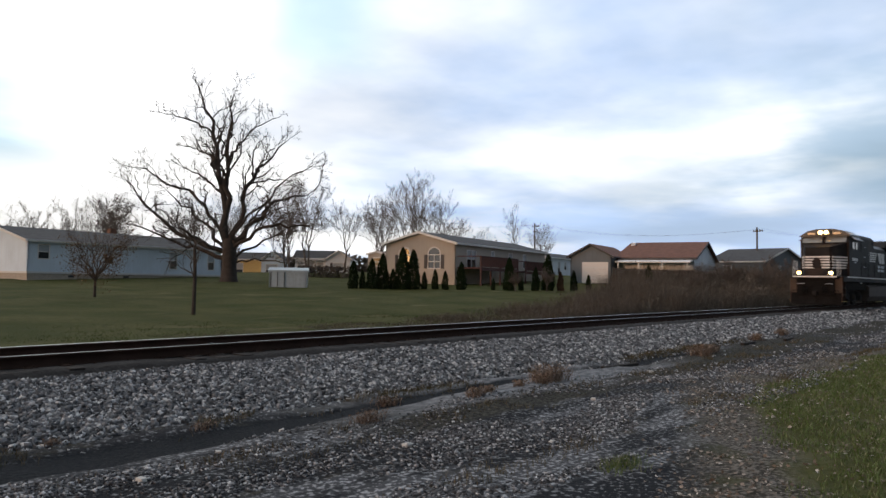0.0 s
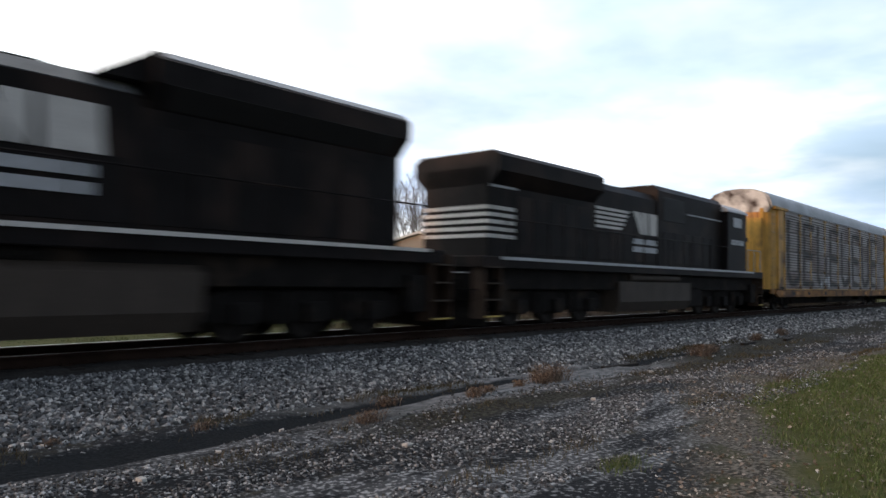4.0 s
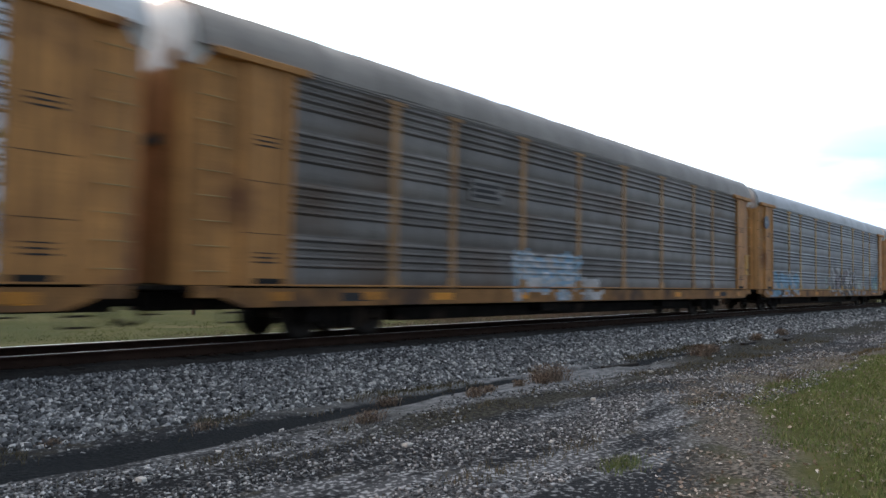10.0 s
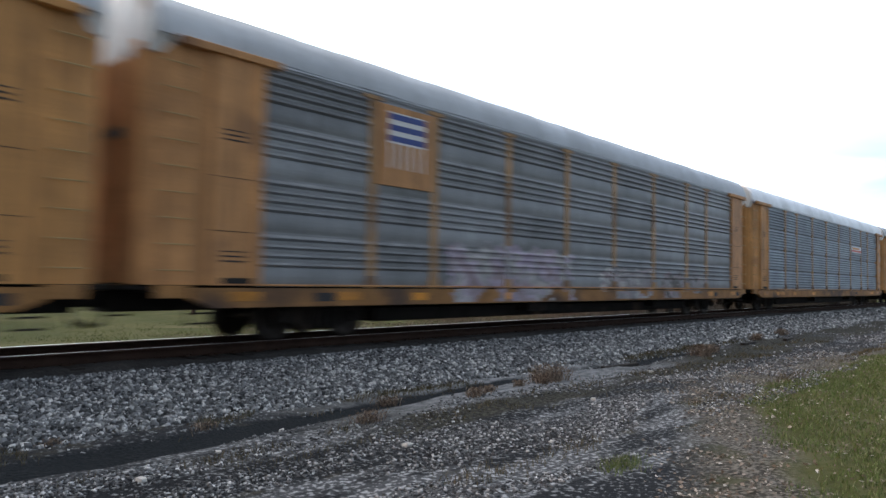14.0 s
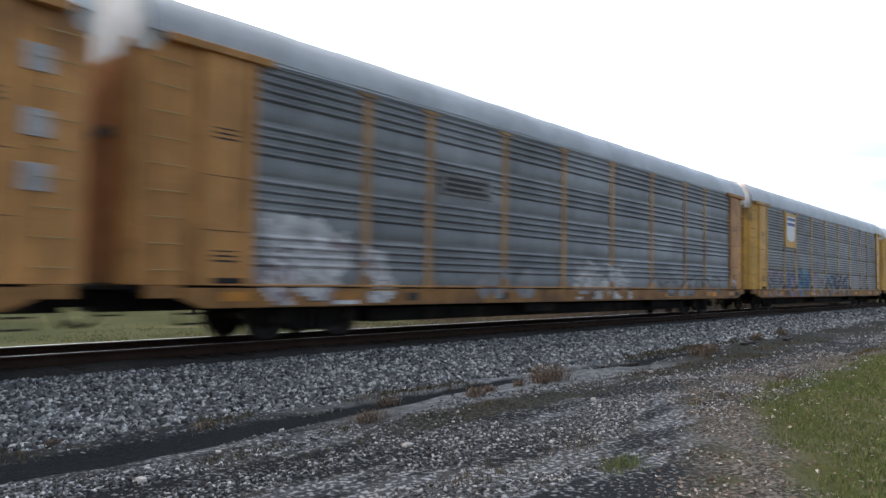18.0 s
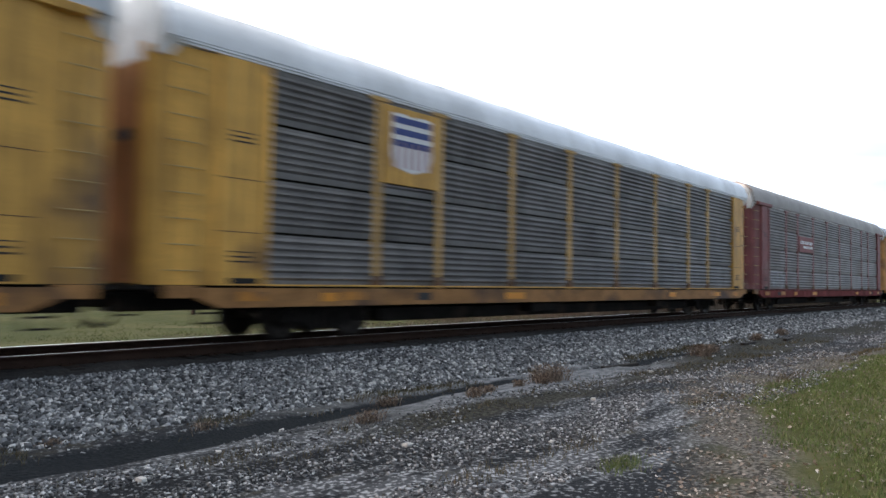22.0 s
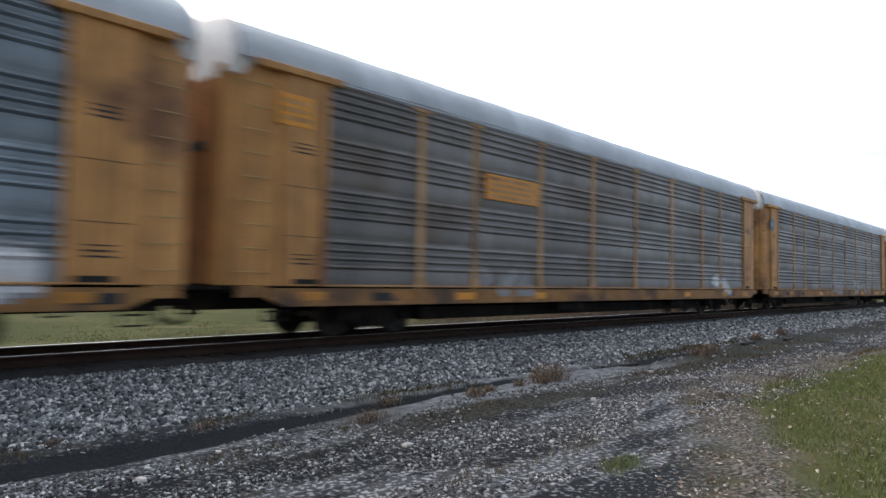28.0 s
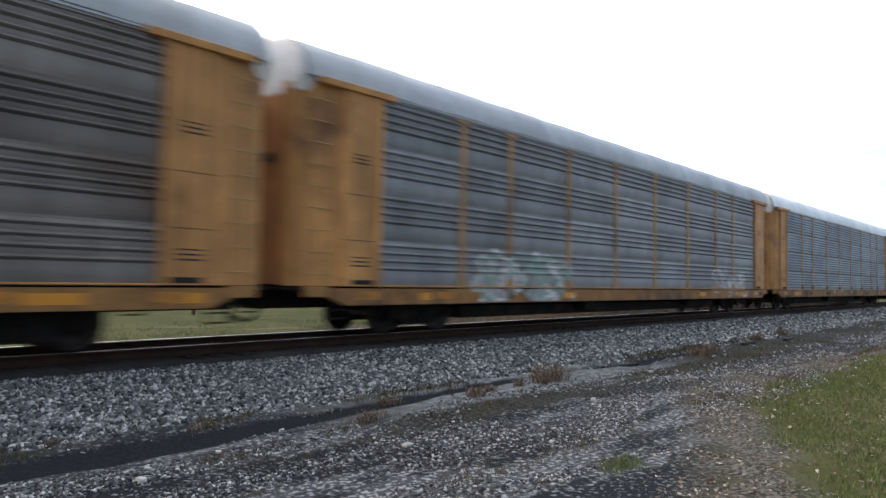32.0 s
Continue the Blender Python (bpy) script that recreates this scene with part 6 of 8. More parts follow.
def wall(name, length, z0, z1, holes, material, parent, at, gable=0.0, thick=0.15):
    """A wall along x with openings (x0, x1, z0, z1) right through it, and a gable of that height on top."""
    xs = sorted({0.0, length, *[h[0] for h in holes], *[h[1] for h in holes]})
    zs = sorted({z0, z1, *[h[2] for h in holes], *[h[3] for h in holes]})
    sh, ids = Shape(), {}

    def at_point(x, y, z):
        if (x, y, z) not in ids:
            ids[x, y, z] = len(sh.v)
            sh.v.append((x, y, z))
        return ids[x, y, z]

    def face(*corners):
        sh.f.append(tuple(at_point(*q) for q in corners))

    nx, nz = len(xs) - 1, len(zs) - 1
    solid = {(i, k) for i in range(nx) for k in range(nz) if not any(h[0] <= xs[i] and xs[i + 1] <= h[1] and h[2] <= zs[k] and zs[k + 1] <= h[3] for h in holes)}
    for i, k in solid:
        a, b, c, d = xs[i], xs[i + 1], zs[k], zs[k + 1]
        for y in (0.0, thick):
            face((a, y, c), (b, y, c), (b, y, d), (a, y, d))
        for step, p, q in (((-1, 0), (a, c), (a, d)), ((1, 0), (b, c), (b, d)), ((0, -1), (a, c), (b, c)), ((0, 1), (a, d), (b, d))):
            if (i + step[0], k + step[1]) not in solid and not (gable and step == (0, 1) and k == nz - 1):
                face((p[0], 0.0, p[1]), (q[0], 0.0, q[1]), (q[0], thick, q[1]), (p[0], thick, p[1]))
    if gable:
        for y in (0.0, thick):
            face(*[(x, y, z1) for x in xs], (length / 2, y, z1 + gable))
        for x in (0.0, length):
            face((x, 0.0, z1), (x, thick, z1), (length / 2, thick, z1 + gable), (length / 2, 0.0, z1 + gable))
    return part(name, sh, material, parent, "", at)


def window(parent, x0, x1, z0, z1, at, shutters=False, arch=False, pane=None):
    """A window set in its opening: frame, sill, panes and, where it has them, shutters or an arched head."""
    f = Shape()
    w = 0.07
    f.box(x0 - w, x1 + w, -0.03, 0.06, z1, z1 + w).box(x0 - w, x1 + w, -0.03, 0.06, z0 - w, z0).box(x0 - w, x0, -0.03, 0.06, z0, z1).box(x1, x1 + w, -0.03, 0.06, z0, z1)
    f.box(x0, x1, -0.01, 0.05, (z0 + z1) / 2 - 0.03, (z0 + z1) / 2 + 0.03)
    if arch:
        f.box((x0 + x1) / 2 - 0.03, (x0 + x1) / 2 + 0.03, -0.01, 0.05, z0, z1)
        c, r = (x0 + x1) / 2, (x1 - x0) / 2
        pts = [(c + (r + 0.09) * math.cos(i * math.pi / 10), z1 + 0.06 + (r + 0.09) * math.sin(i * math.pi / 10)) for i in range(11)]
        inn = [(c + r * math.cos(i * math.pi / 10), z1 + 0.06 + r * math.sin(i * math.pi / 10)) for i in range(10, -1, -1)]
        f.prism(pts + inn, -0.04, 0.0, "y")
    ob = part("window", f, M_TRIM, parent, "", at)
    part("pane", Shape().box(x0, x1, 0.05, 0.07, z0, (z0 + z1) / 2), pane or M_PANE, ob)
    part("pane", Shape().box(x0, x1, 0.05, 0.07, (z0 + z1) / 2, z1), pane or M_BLIND, ob, "" if pane else "pale drawn blind")
    if arch:
        part("arched_pane", Shape().prism(inn, -0.02, -0.004, "y"), pane or M_PANE, ob)
    if shutters:
        for a in (x0 - w - 0.36, x1 + w + 0.02):
            part("shutter", Shape().box(a, a + 0.34, -0.04, 0.0, z0 - 0.05, z1 + 0.05), M_SHUTTER, ob)
    return ob


def gable_roof(parent, w, l, eave, rise, along, material, over=0.35, trim=None):
    """Two slopes with thickness and overhang over a block w by l; the ridge runs along 'x' or 'y'."""
    span, run = (l, w) if along == "x" else (w, l)
    k = rise / (span / 2)
    for s in (0, 1):
        a = [(-over, eave - over * k), (span / 2, eave + rise), (span / 2, eave + rise + 0.14), (-over, eave - over * k + 0.14)]
        if s:
            a = [(span - q, z) for q, z in a]
        sh = Shape().prism(a, -over, run + over, "x" if along == "x" else "y")
        part("roof_slope", sh, material, parent)
        e = (-over - 0.03, -over + 0.01) if not s else (span + over - 0.01, span + over + 0.03)
        z = eave - over * k
        if along == "x":
            part("gutter", Shape().box(-over, run + over, e[0], e[1], z - 0.02, z + 0.13), trim or M_TRIM, parent)
        else:
            part("gutter", Shape().box(e[0], e[1], -over, run + over, z - 0.02, z + 0.13), trim or M_TRIM, parent)
    for q in (-over - 0.03, run + over):
        pts = [(-over, eave - over * k - 0.06), (span / 2, eave + rise - 0.06), (span + over, eave - over * k - 0.06), (span + over, eave - over * k + 0.14), (span / 2, eave + rise + 0.14), (-over, eave - over * k + 0.14)]
        part("bargeboard", Shape().prism(pts, q, q + 0.03, "x" if along == "x" else "y"), trim or M_TRIM, parent)


def block(house, x0, y0, w, l, base, eave, rise, along, wall_m, roof_m, south=(), west=(), skirt=0.0, trim=None, over=0.35):
    """Four walls and a roof, with the windows of its south and west sides: (x0, x1, z0, z1, options)."""
    o = pose(x0, y0, 0)
    hold = new("storey")
    hold.parent, hold.matrix_basis = house, o
    b2 = base + skirt
    gx, gy = (0.0, rise) if along == "x" else (rise, 0.0)
    frames = {"south": pose(0, 0, 0), "west": pose(0, l, 0, 0, 0, -90)}
    for side, wins, length, g in (("south", south, w, gx), ("west", west, l, gy)):
        at = o @ frames[side]
        wall("wall", length, b2, eave, [q[:4] for q in wins], wall_m, house, at, g)
        for q in wins:
            window(house, q[0], q[1], q[2], q[3], at, **(q[4] if len(q) > 4 else {}))
        if skirt:
            part("skirting", Shape().box(0.03, length - 0.03, 0.04, 0.14, base - 0.5, b2), M_SKIRT, house, "", at)
    wall("wall", w, b2, eave, [], wall_m, house, o @ pose(w, l, 0, 0, 0, 180), gx)
    wall("wall", l, b2, eave, [], wall_m, house, o @ pose(w, 0, 0, 0, 0, 90), gy)
    part("floor_slab", Shape().box(0.16, w - 0.16, 0.16, l - 0.16, b2 - 0.1, b2 + 0.05), M_SHUTTER, house, "", o)
    roof_hold = part("ceiling", Shape().box(0.16, w - 0.16, 0.16, l - 0.16, eave - 0.08, eave - 0.02), M_SHUTTER, house, "", o)
    gable_roof(roof_hold, w, l, eave, rise, along, roof_m, over=over, trim=trim)
    bpy.data.objects.remove(hold)
    return o


def house_at(name, label, x, y, turn=STREET, category="house"):
    return thing(name, label, category, pose(x, y, 0, 0, 0, turn))


ACROSS_VIEW = Vector((math.cos(YAW), -math.sin(YAW), 0))
AWAY_VIEW = Vector((math.sin(YAW), math.cos(YAW), 0))


def far_house(name, label, across, away):
    """A house behind the lawn that fronts on it squarely."""
    p = EYE + ACROSS_VIEW * across + AWAY_VIEW * away
    return house_at(name, label, p.x, p.y, -47, "house")


def make_houses():
    ar = dict(arch=True, shutters=True)
    sh = dict(shutters=True)
    # long white mobile home
    h = house_at("mobile_home", "long bluish-white mobile home with dark roof and shuttered windows", 19.19, 44.83)
    block(h, 0, 0, 18.5, 8.0, 0.85, 3.72, 1.05, "x", M_SIDING_WHITE, M_SHINGLE, south=[(0.8, 1.6, 2.4, 3.4), (6.2, 7.0, 2.2, 3.3), (12.6, 13.3, 1.9, 3.3), (16.9, 17.6, 1.9, 3.3)], skirt=0.45)
    part("base_trim", Shape().box(-0.02, 18.5, -0.035, 0.0, 1.26, 1.40).box(-0.035, 0.0, 0.0, 8.0, 1.26, 1.40), M_TRIM, h)
    for q in (3.2, 8.0, 13.5, 16.8):
        part("foundation_vent", Shape().box(q, q + 0.5, 0.0, 0.035, 1.0, 1.16), M_SHUTTER, h)
    part("roof_vent", Shape().tube((3.0, 4.6, 4.4), (3.0, 4.6, 5.05), 0.09), M_SHUTTER, h)
    part("chimney", Shape().box(9.6, 10.2, 4.2, 4.8, 4.4, 5.35, 0.02), M_BRICK, h, "small brown brick chimney")
    # tan house with arched windows in its gable and decks along its side
    h = house_at("tan_house", "tan house with white-trimmed gable, arched windows and long dark roof", 47.55, 27.47)
    block(h, 0, 0, 21.0, 7.4, 1.0, 4.55, 0.98, "x", M_SIDING_TAN, M_SHINGLE,
          south=[(2.2, 3.0, 2.5, 4.0), (3.1, 3.9, 2.5, 4.0), (7.2, 7.8, 3.2, 4.1), (11.2, 12.0, 3.0, 4.1), (14.8, 15.7, 2.7, 4.1)], west=[(1.5, 2.7, 2.35, 3.5, dict(ar, pane=M_WARM)), (4.65, 5.85, 2.35, 3.5, dict(ar, pane=M_PANE))], skirt=0.75)
    # decks
    for x0, x1, z in ((0.3, 8.2, 2.45), (10.0, 15.2, 2.3)):
        d = tagged(new("deck"), "red-brown wooden deck with railing beside the tan house", "deck", "decks of the tan house")
        d.matrix_basis = pose(47.55, 27.47, 0, 0, 0, STREET)
        part("deck_floor", Shape().box(x0, x1, -2.4, -0.05, z - 0.12, z), M_DECK, d)
        part("fascia", Shape().box(x0, x1, -2.44, -2.4, z - 0.30, z), M_DECK, d)
        part("handrail", Shape().box(x0, x1, -2.42, -2.32, z + 0.92, z + 1.0).box(x0, x0 + 0.08, -2.4, -0.05, z + 0.92, z + 1.0).box(x1 - 0.08, x1, -2.4, -0.05, z + 0.92, z + 1.0), M_DECK, d)
        post = Shape().box(-0.06, 0.06, -0.06, 0.06, 0.4, z + 1.0).mesh("deck_post")
        n = int((x1 - x0) / 1.8)
        for i in range(n + 1):
            piece("deck_post", post, M_DECK, d, "", pose(x0 + 0.06 + (x1 - x0 - 0.12) * i / n, -2.36, 0))
        bal = Shape().box(-0.045, 0.045, -0.015, 0.015, z + 0.05, z + 0.92).mesh("baluster")
        for i in range(int((x1 - x0) / 0.14)):
            piece("baluster", bal, M_DECK, d, "", pose(x0 + 0.1 + 0.14 * i, -2.37, 0))
    # flat porch beside it
    h = house_at("porch", "tan lean-to porch with flat roof and window tinted as sunset reflection", 52.0, 40.6, category="porch")
    block(h, 0, 0, 5.5, 2.4, 1.4, 3.9, 0.25, "x", M_SIDING_TAN, M_SHINGLE, south=[(1.0, 2.2, 2.7, 3.5, dict(pane=M_WARM)), (3.2, 4.4, 2.7, 3.5)], west=[(0.6, 1.6, 2.7, 3.5, dict(pane=M_WARM))], over=0.15)
    # house with red-brown roof and garage wing
    h = house_at("red_roofed_house", "grey and white house with red-brown shingle roof and porch", 70.2, 15.12)
    # west openings are drawn large to make the wall under the porch darker
    block(h, 0, 0, 13.0, 7.7, 1.2, 3.95, 1.85, "y", M_SIDING_PALE, M_SHINGLE_RED, south=[(4.0, 4.9, 2.5, 3.6), (8.6, 9.5, 2.5, 3.6)], west=[(0.5, 2.0, 1.9, 3.4), (2.6, 4.3, 1.6, 3.4), (5.0, 6.7, 1.9, 3.4)], trim=M_SHUTTER)
    part("porch_roof", Shape().prism([(-1.9, 3.42), (0.2, 3.72), (0.2, 3.82), (-1.9, 3.52)], 0.0, 7.5, "y"), M_TRIM, h)
    for y in (0.3, 2.7, 5.1, 7.2):
        part("porch_post", Shape().box(-1.8, -1.68, y - 0.06, y + 0.06, 0.9, 3.45), M_TRIM, h)
    block(h, -2.2, 7.8, 8.0, 4.4, 1.2, 4.1, 1.15, "x", M_SIDING_GREY, M_SHINGLE_RED, west=[(0.7, 0.72, 1.3, 1.32)], trim=M_SHUTTER)
    part("garage_door", Shape().box(-2.26, -2.21, 8.1, 10.9, 1.25, 3.45, 0.01), M_TRIM, h, "white panelled garage door")
    for k in range(3):
        part("door_rib", Shape().box(-2.275, -2.255, 8.15, 10.85, 1.75 + k * 0.55, 1.80 + k * 0.55), M_SIDING_PALE, h)
    part("chimney", Shape().box(5.0, 5.6, 7.2, 7.7, 5.2, 5.85, 0.02), M_SIDING_PALE, h)
    # grey house further along
    h = house_at("grey_house", "low grey house with dark shingle roof behind the brush", 88.5, 13.9, -8.0)
    block(h, 0, 0, 12.0, 7.0, 1.6, 4.2, 1.7, "y", M_SIDING_GREY, M_SHINGLE, south=[(3.5, 4.6, 2.6, 3.7), (7.5, 8.6, 2.6, 3.7)], west=[(2.0, 3.0, 2.6, 3.7)])
    # pale trailer between
    h = house_at("pale_trailer", "pale trailer home with dark roof and small windows", 95.8, 48.1)
    block(h, -2, 0, 22.0, 5.0, 2.3, 5.2, 0.8, "x", M_SIDING_PALE, M_SHINGLE, south=[(1.6, 2.4, 3.4, 4.6), (5.0, 5.9, 2.6, 4.6), (8.0, 8.9, 3.4, 4.6), (12.0, 12.9, 3.4, 4.6)])
    # small far houses
    h = far_house("ranch_house", "small white ranch house with grey roof and front porch", -22.6, 108)
    block(h, 0, 0, 5.4, 6.0, 1.6, 4.35, 1.15, "x", M_SIDING_PALE, M_SHINGLE, south=[(0.4, 1.2, 2.6, 3.8), (1.9, 2.8, 1.9, 3.9), (3.5, 4.3, 2.4, 3.8)])
    part("porch_roof", Shape().box(1.5, 4.9, -1.3, 0.0, 4.0, 4.12), M_TRIM, h)
    for x in (1.6, 3.2, 4.7):
        part("porch_post", Shape().box(x - 0.08, x + 0.08, -1.25, -1.1, 1.6, 4.0), M_TRIM, h)
    block(h, 4.9, -1.4, 3.7, 7.4, 1.6, 4.25, 1.2, "y", M_SIDING_PALE, M_SHINGLE, south=[(1.1, 2.6, 2.5, 3.6, sh)])
    h = far_house("white_gabled_house", "small white house with gable towards the line", -29.8, 116)
    block(h, 0, 0, 3.5, 6.0, 1.5, 4.2, 1.25, "y", M_SIDING_WHITE, M_SHINGLE, south=[(0.8, 2.6, 1.7, 3.4)])
    h = far_house("yellow_garage", "yellowish garage with dark roof far behind the tree", -36.0, 118)
    block(h, 0, 0, 6.0, 6.0, 1.5, 4.3, 1.1, "x", M_SIDING_YELLOW, M_SHINGLE, south=[(0.6, 2.6, 1.6, 3.6)])
    # metal garden shed
    p = EYE + ACROSS_VIEW * -12.35 + AWAY_VIEW * 50.4
    h = house_at("garden_shed", "small pale metal garden shed with double doors on the lawn", p.x, p.y, -40, category="shed")
    block(h, 0, 0, 2.65, 1.9, 0.45, 1.66, 0.20, "x", M_METAL_SHED, M_METAL_SHED, trim=M_METAL_SHED, over=0.06)
    for a in (0.15, 0.60):
        part("shed_door", Shape().box(a, a + 0.42, -0.04, -0.005, 0.6, 1.60), M_METAL_SHED, h)
    for a in (0.12, 0.58, 1.05):
        part("door_frame", Shape().box(a - 0.025, a + 0.025, -0.06, -0.01, 0.6, 1.63), M_SHUTTER, h)
    # board fence in front of the red-roofed house
    f = thing("fence", "weathered grey-brown board fence behind the brush", "fence", pose(0, 0, 0))
    board = Shape().box(-0.07, 0.07, -0.012, 0.012, -0.1, 1.75, 0.004).mesh("board")
    a, b = Vector((60.3, 18.9)), Vector((64.5, 4.6))
    n = 96
    for i in range(n):
        p = a.lerp(b, i / n)
        piece("board", board, M_FENCE, f, "", pose(p.x, p.y, ground_z(p.x, p.y), 0, 0, -73.6))
    for i in range(8):
        p = a.lerp(b, i / 7.5)
        part("fence_post", Shape().box(-0.06, 0.06, 0.02, 0.14, -0.3, 1.85), M_FENCE, f, "", pose(p.x, p.y, ground_z(p.x, p.y), 0, 0, -73.6))


# the sunset's reflection is painted in as an orange metallic tint
M_WARM = mat("window_with_sunset_reflection", (0.95, 0.62, 0.30), 0.10, 0.9, var=0.1, spec=0.8)
M_SIDING_YELLOW = mat("yellow_siding", (0.60, 0.46, 0.20), 0.6, var=0.08)
make_houses()


# ---------------------------------------------------------------- poles and wires
M_POLE = mat("weathered_pole_wood", (0.10, 0.085, 0.07), 0.85, var=0.25, scale=3.0, fine=30.0)
M_WIRE = mat("black_wire", (0.03, 0.03, 0.03), 0.6, var=0.1)


def utility_pole(x, y, top, arms=2):
    g = ground_z(x, y)
    p = thing("utility_pole", "tall weathered wooden utility pole with crossarm", "utility pole", pose(x, y, 0, 0, 0, 60), "utility poles")
    part("pole", Shape().tube((0, 0, g - 0.3), (0, 0, top), 0.14, 0.10, n=10), M_POLE, p)
    w = 1.2 if arms > 1 else 0.8
    part("crossarm", Shape().box(-w, w, -0.17, -0.07, top - 0.55, top - 0.42), M_POLE, p)
    for q in (-0.9 * w, -0.4 * w, 0.4 * w, 0.9 * w):
        part("insulator", Shape().tube((q, -0.12, top - 0.42), (q, -0.12, top - 0.25), 0.05, 0.03, n=8), M_SHUTTER, p)
    if arms > 1:
        part("crossarm", Shape().box(-0.85, 0.85, -0.17, -0.07, top - 1.25, top - 1.13), M_POLE, p)
    return Vector((x, y, top - 0.25))


tops = [utility_pole(58.0, 84.0, 11.0), utility_pole(92.1, 48.8, 10.4), utility_pole(93.9, 16.3, 8.7, 1), utility_pole(128.0, -4.0, 9.5)]
for a, b in zip(tops[:-1], tops[1:]):
    w = Shape()
    for q in (-0.8, 0.0, 0.8):
        last = None
        for i in range(13):
            t = i / 12
            p = a.lerp(b, t) + Vector((q * 0.5, q, -1.2 * 4 * t * (1 - t)))
            if last:
                w.tube(last, p, 0.006, n=4, caps=False)
            last = p
    tagged(part("overhead_wires", w, M_WIRE), "thin black wires sagging between the utility poles", "wire", "overhead wires")
# ---------------------------------------------------------------- trees and shrubs
M_BARK = mat("dark_bark", (0.050, 0.042, 0.038), 0.9, var=0.3, scale=3.0, fine=25.0, bump=0.4)
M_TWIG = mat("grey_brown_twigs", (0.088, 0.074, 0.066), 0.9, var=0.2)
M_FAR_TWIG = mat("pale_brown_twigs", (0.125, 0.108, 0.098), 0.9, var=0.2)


class Tubes:
    """Many tapered tubes in arrays, for branches."""

    def __init__(self, sides):
        self.n, self.p, self.q, self.r0, self.r1 = sides, [], [], [], []

    def add(self, p, q, r0, r1):
        self.p.append(p), self.q.append(q), self.r0.append(r0), self.r1.append(r1)

    def mesh(self, name):
        p, q = np.array(self.p, float), np.array(self.q, float)
        d = q - p
        d /= np.maximum(np.linalg.norm(d, axis=1), 1e-6)[:, None]
        ref = np.where(np.abs(d[:, 2:3]) > 0.9, np.array([[1.0, 0, 0]]), np.array([[0, 0, 1.0]]))
        a = np.cross(d, ref)
        a /= np.linalg.norm(a, axis=1)[:, None]
        b = np.cross(d, a)
        rows = []
        for c, r in ((p, np.array(self.r0)), (q, np.array(self.r1))):
            for i in range(self.n):
                t = 2 * math.pi * i / self.n
                rows.append(c + r[:, None] * (a * math.cos(t) + b * math.sin(t)))
        v = np.stack(rows, 1)
        k, n = len(p), self.n
        f = np.array([(i, (i + 1) % n, n + (i + 1) % n, n + i) for i in range(n)])
        f = (f[None] + (2 * n * np.arange(k))[:, None, None]).reshape(-1, 4)
        return raw_mesh(name, v.reshape(-1, 3), f)


def grow(rnd, thick, thin, start, aim, r, level, levels, kids, wobble=0.10, lift=0.25, twig=0.012, droop=0.15):
    """A limb from start towards aim that bends, tapers and forks into smaller ones."""
    length = (aim - start).length
    n = 7 if level == 0 else 5 if level == 1 else 3
    pts = [start]
    for i in range(1, n + 1):
        t = i / n
        j = Vector((rnd.uniform(-1, 1), rnd.uniform(-1, 1), rnd.uniform(-1, 1))) * (length * wobble * (0.6 if i == n else 1))
        pts.append(start.lerp(aim, t) + j + Vector((0, 0, lift * length * 0.25 * math.sin(t * math.pi))))
    end = max(twig, r * 0.30)
    for i in range(n):
        ra, rb = r + (end - r) * i / n, r + (end - r) * (i + 1) / n
        (thick if r > 0.06 else thin).add(pts[i], pts[i + 1], ra, rb)
    if level >= levels:
        return
    count = kids[level]
    for k in range(count):
        t = 0.25 + 0.75 * (k + rnd.uniform(0.2, 0.9)) / count
        i = min(n - 1, int(t * n))
        base = pts[i].lerp(pts[i + 1], t * n - i)
        way = (pts[i + 1] - pts[i]).normalized()
        side = Vector((rnd.uniform(-1, 1), rnd.uniform(-1, 1), rnd.uniform(-droop, 1.0)))
        way = (way * 0.85 + side.normalized() * (0.72 if level < 2 else 0.62)).normalized()
        ln = length * rnd.uniform(0.32, 0.56) * (1.15 - 0.45 * t)
        grow(rnd, thick, thin, base, base + way * ln, max(twig, (r + (end - r) * t) * 0.55), level + 1, levels, kids, wobble, lift * 0.6, twig, droop)


ACROSS = Vector((math.cos(YAW), -math.sin(YAW), 0))
AWAY = Vector((math.sin(YAW), math.cos(YAW), 0))


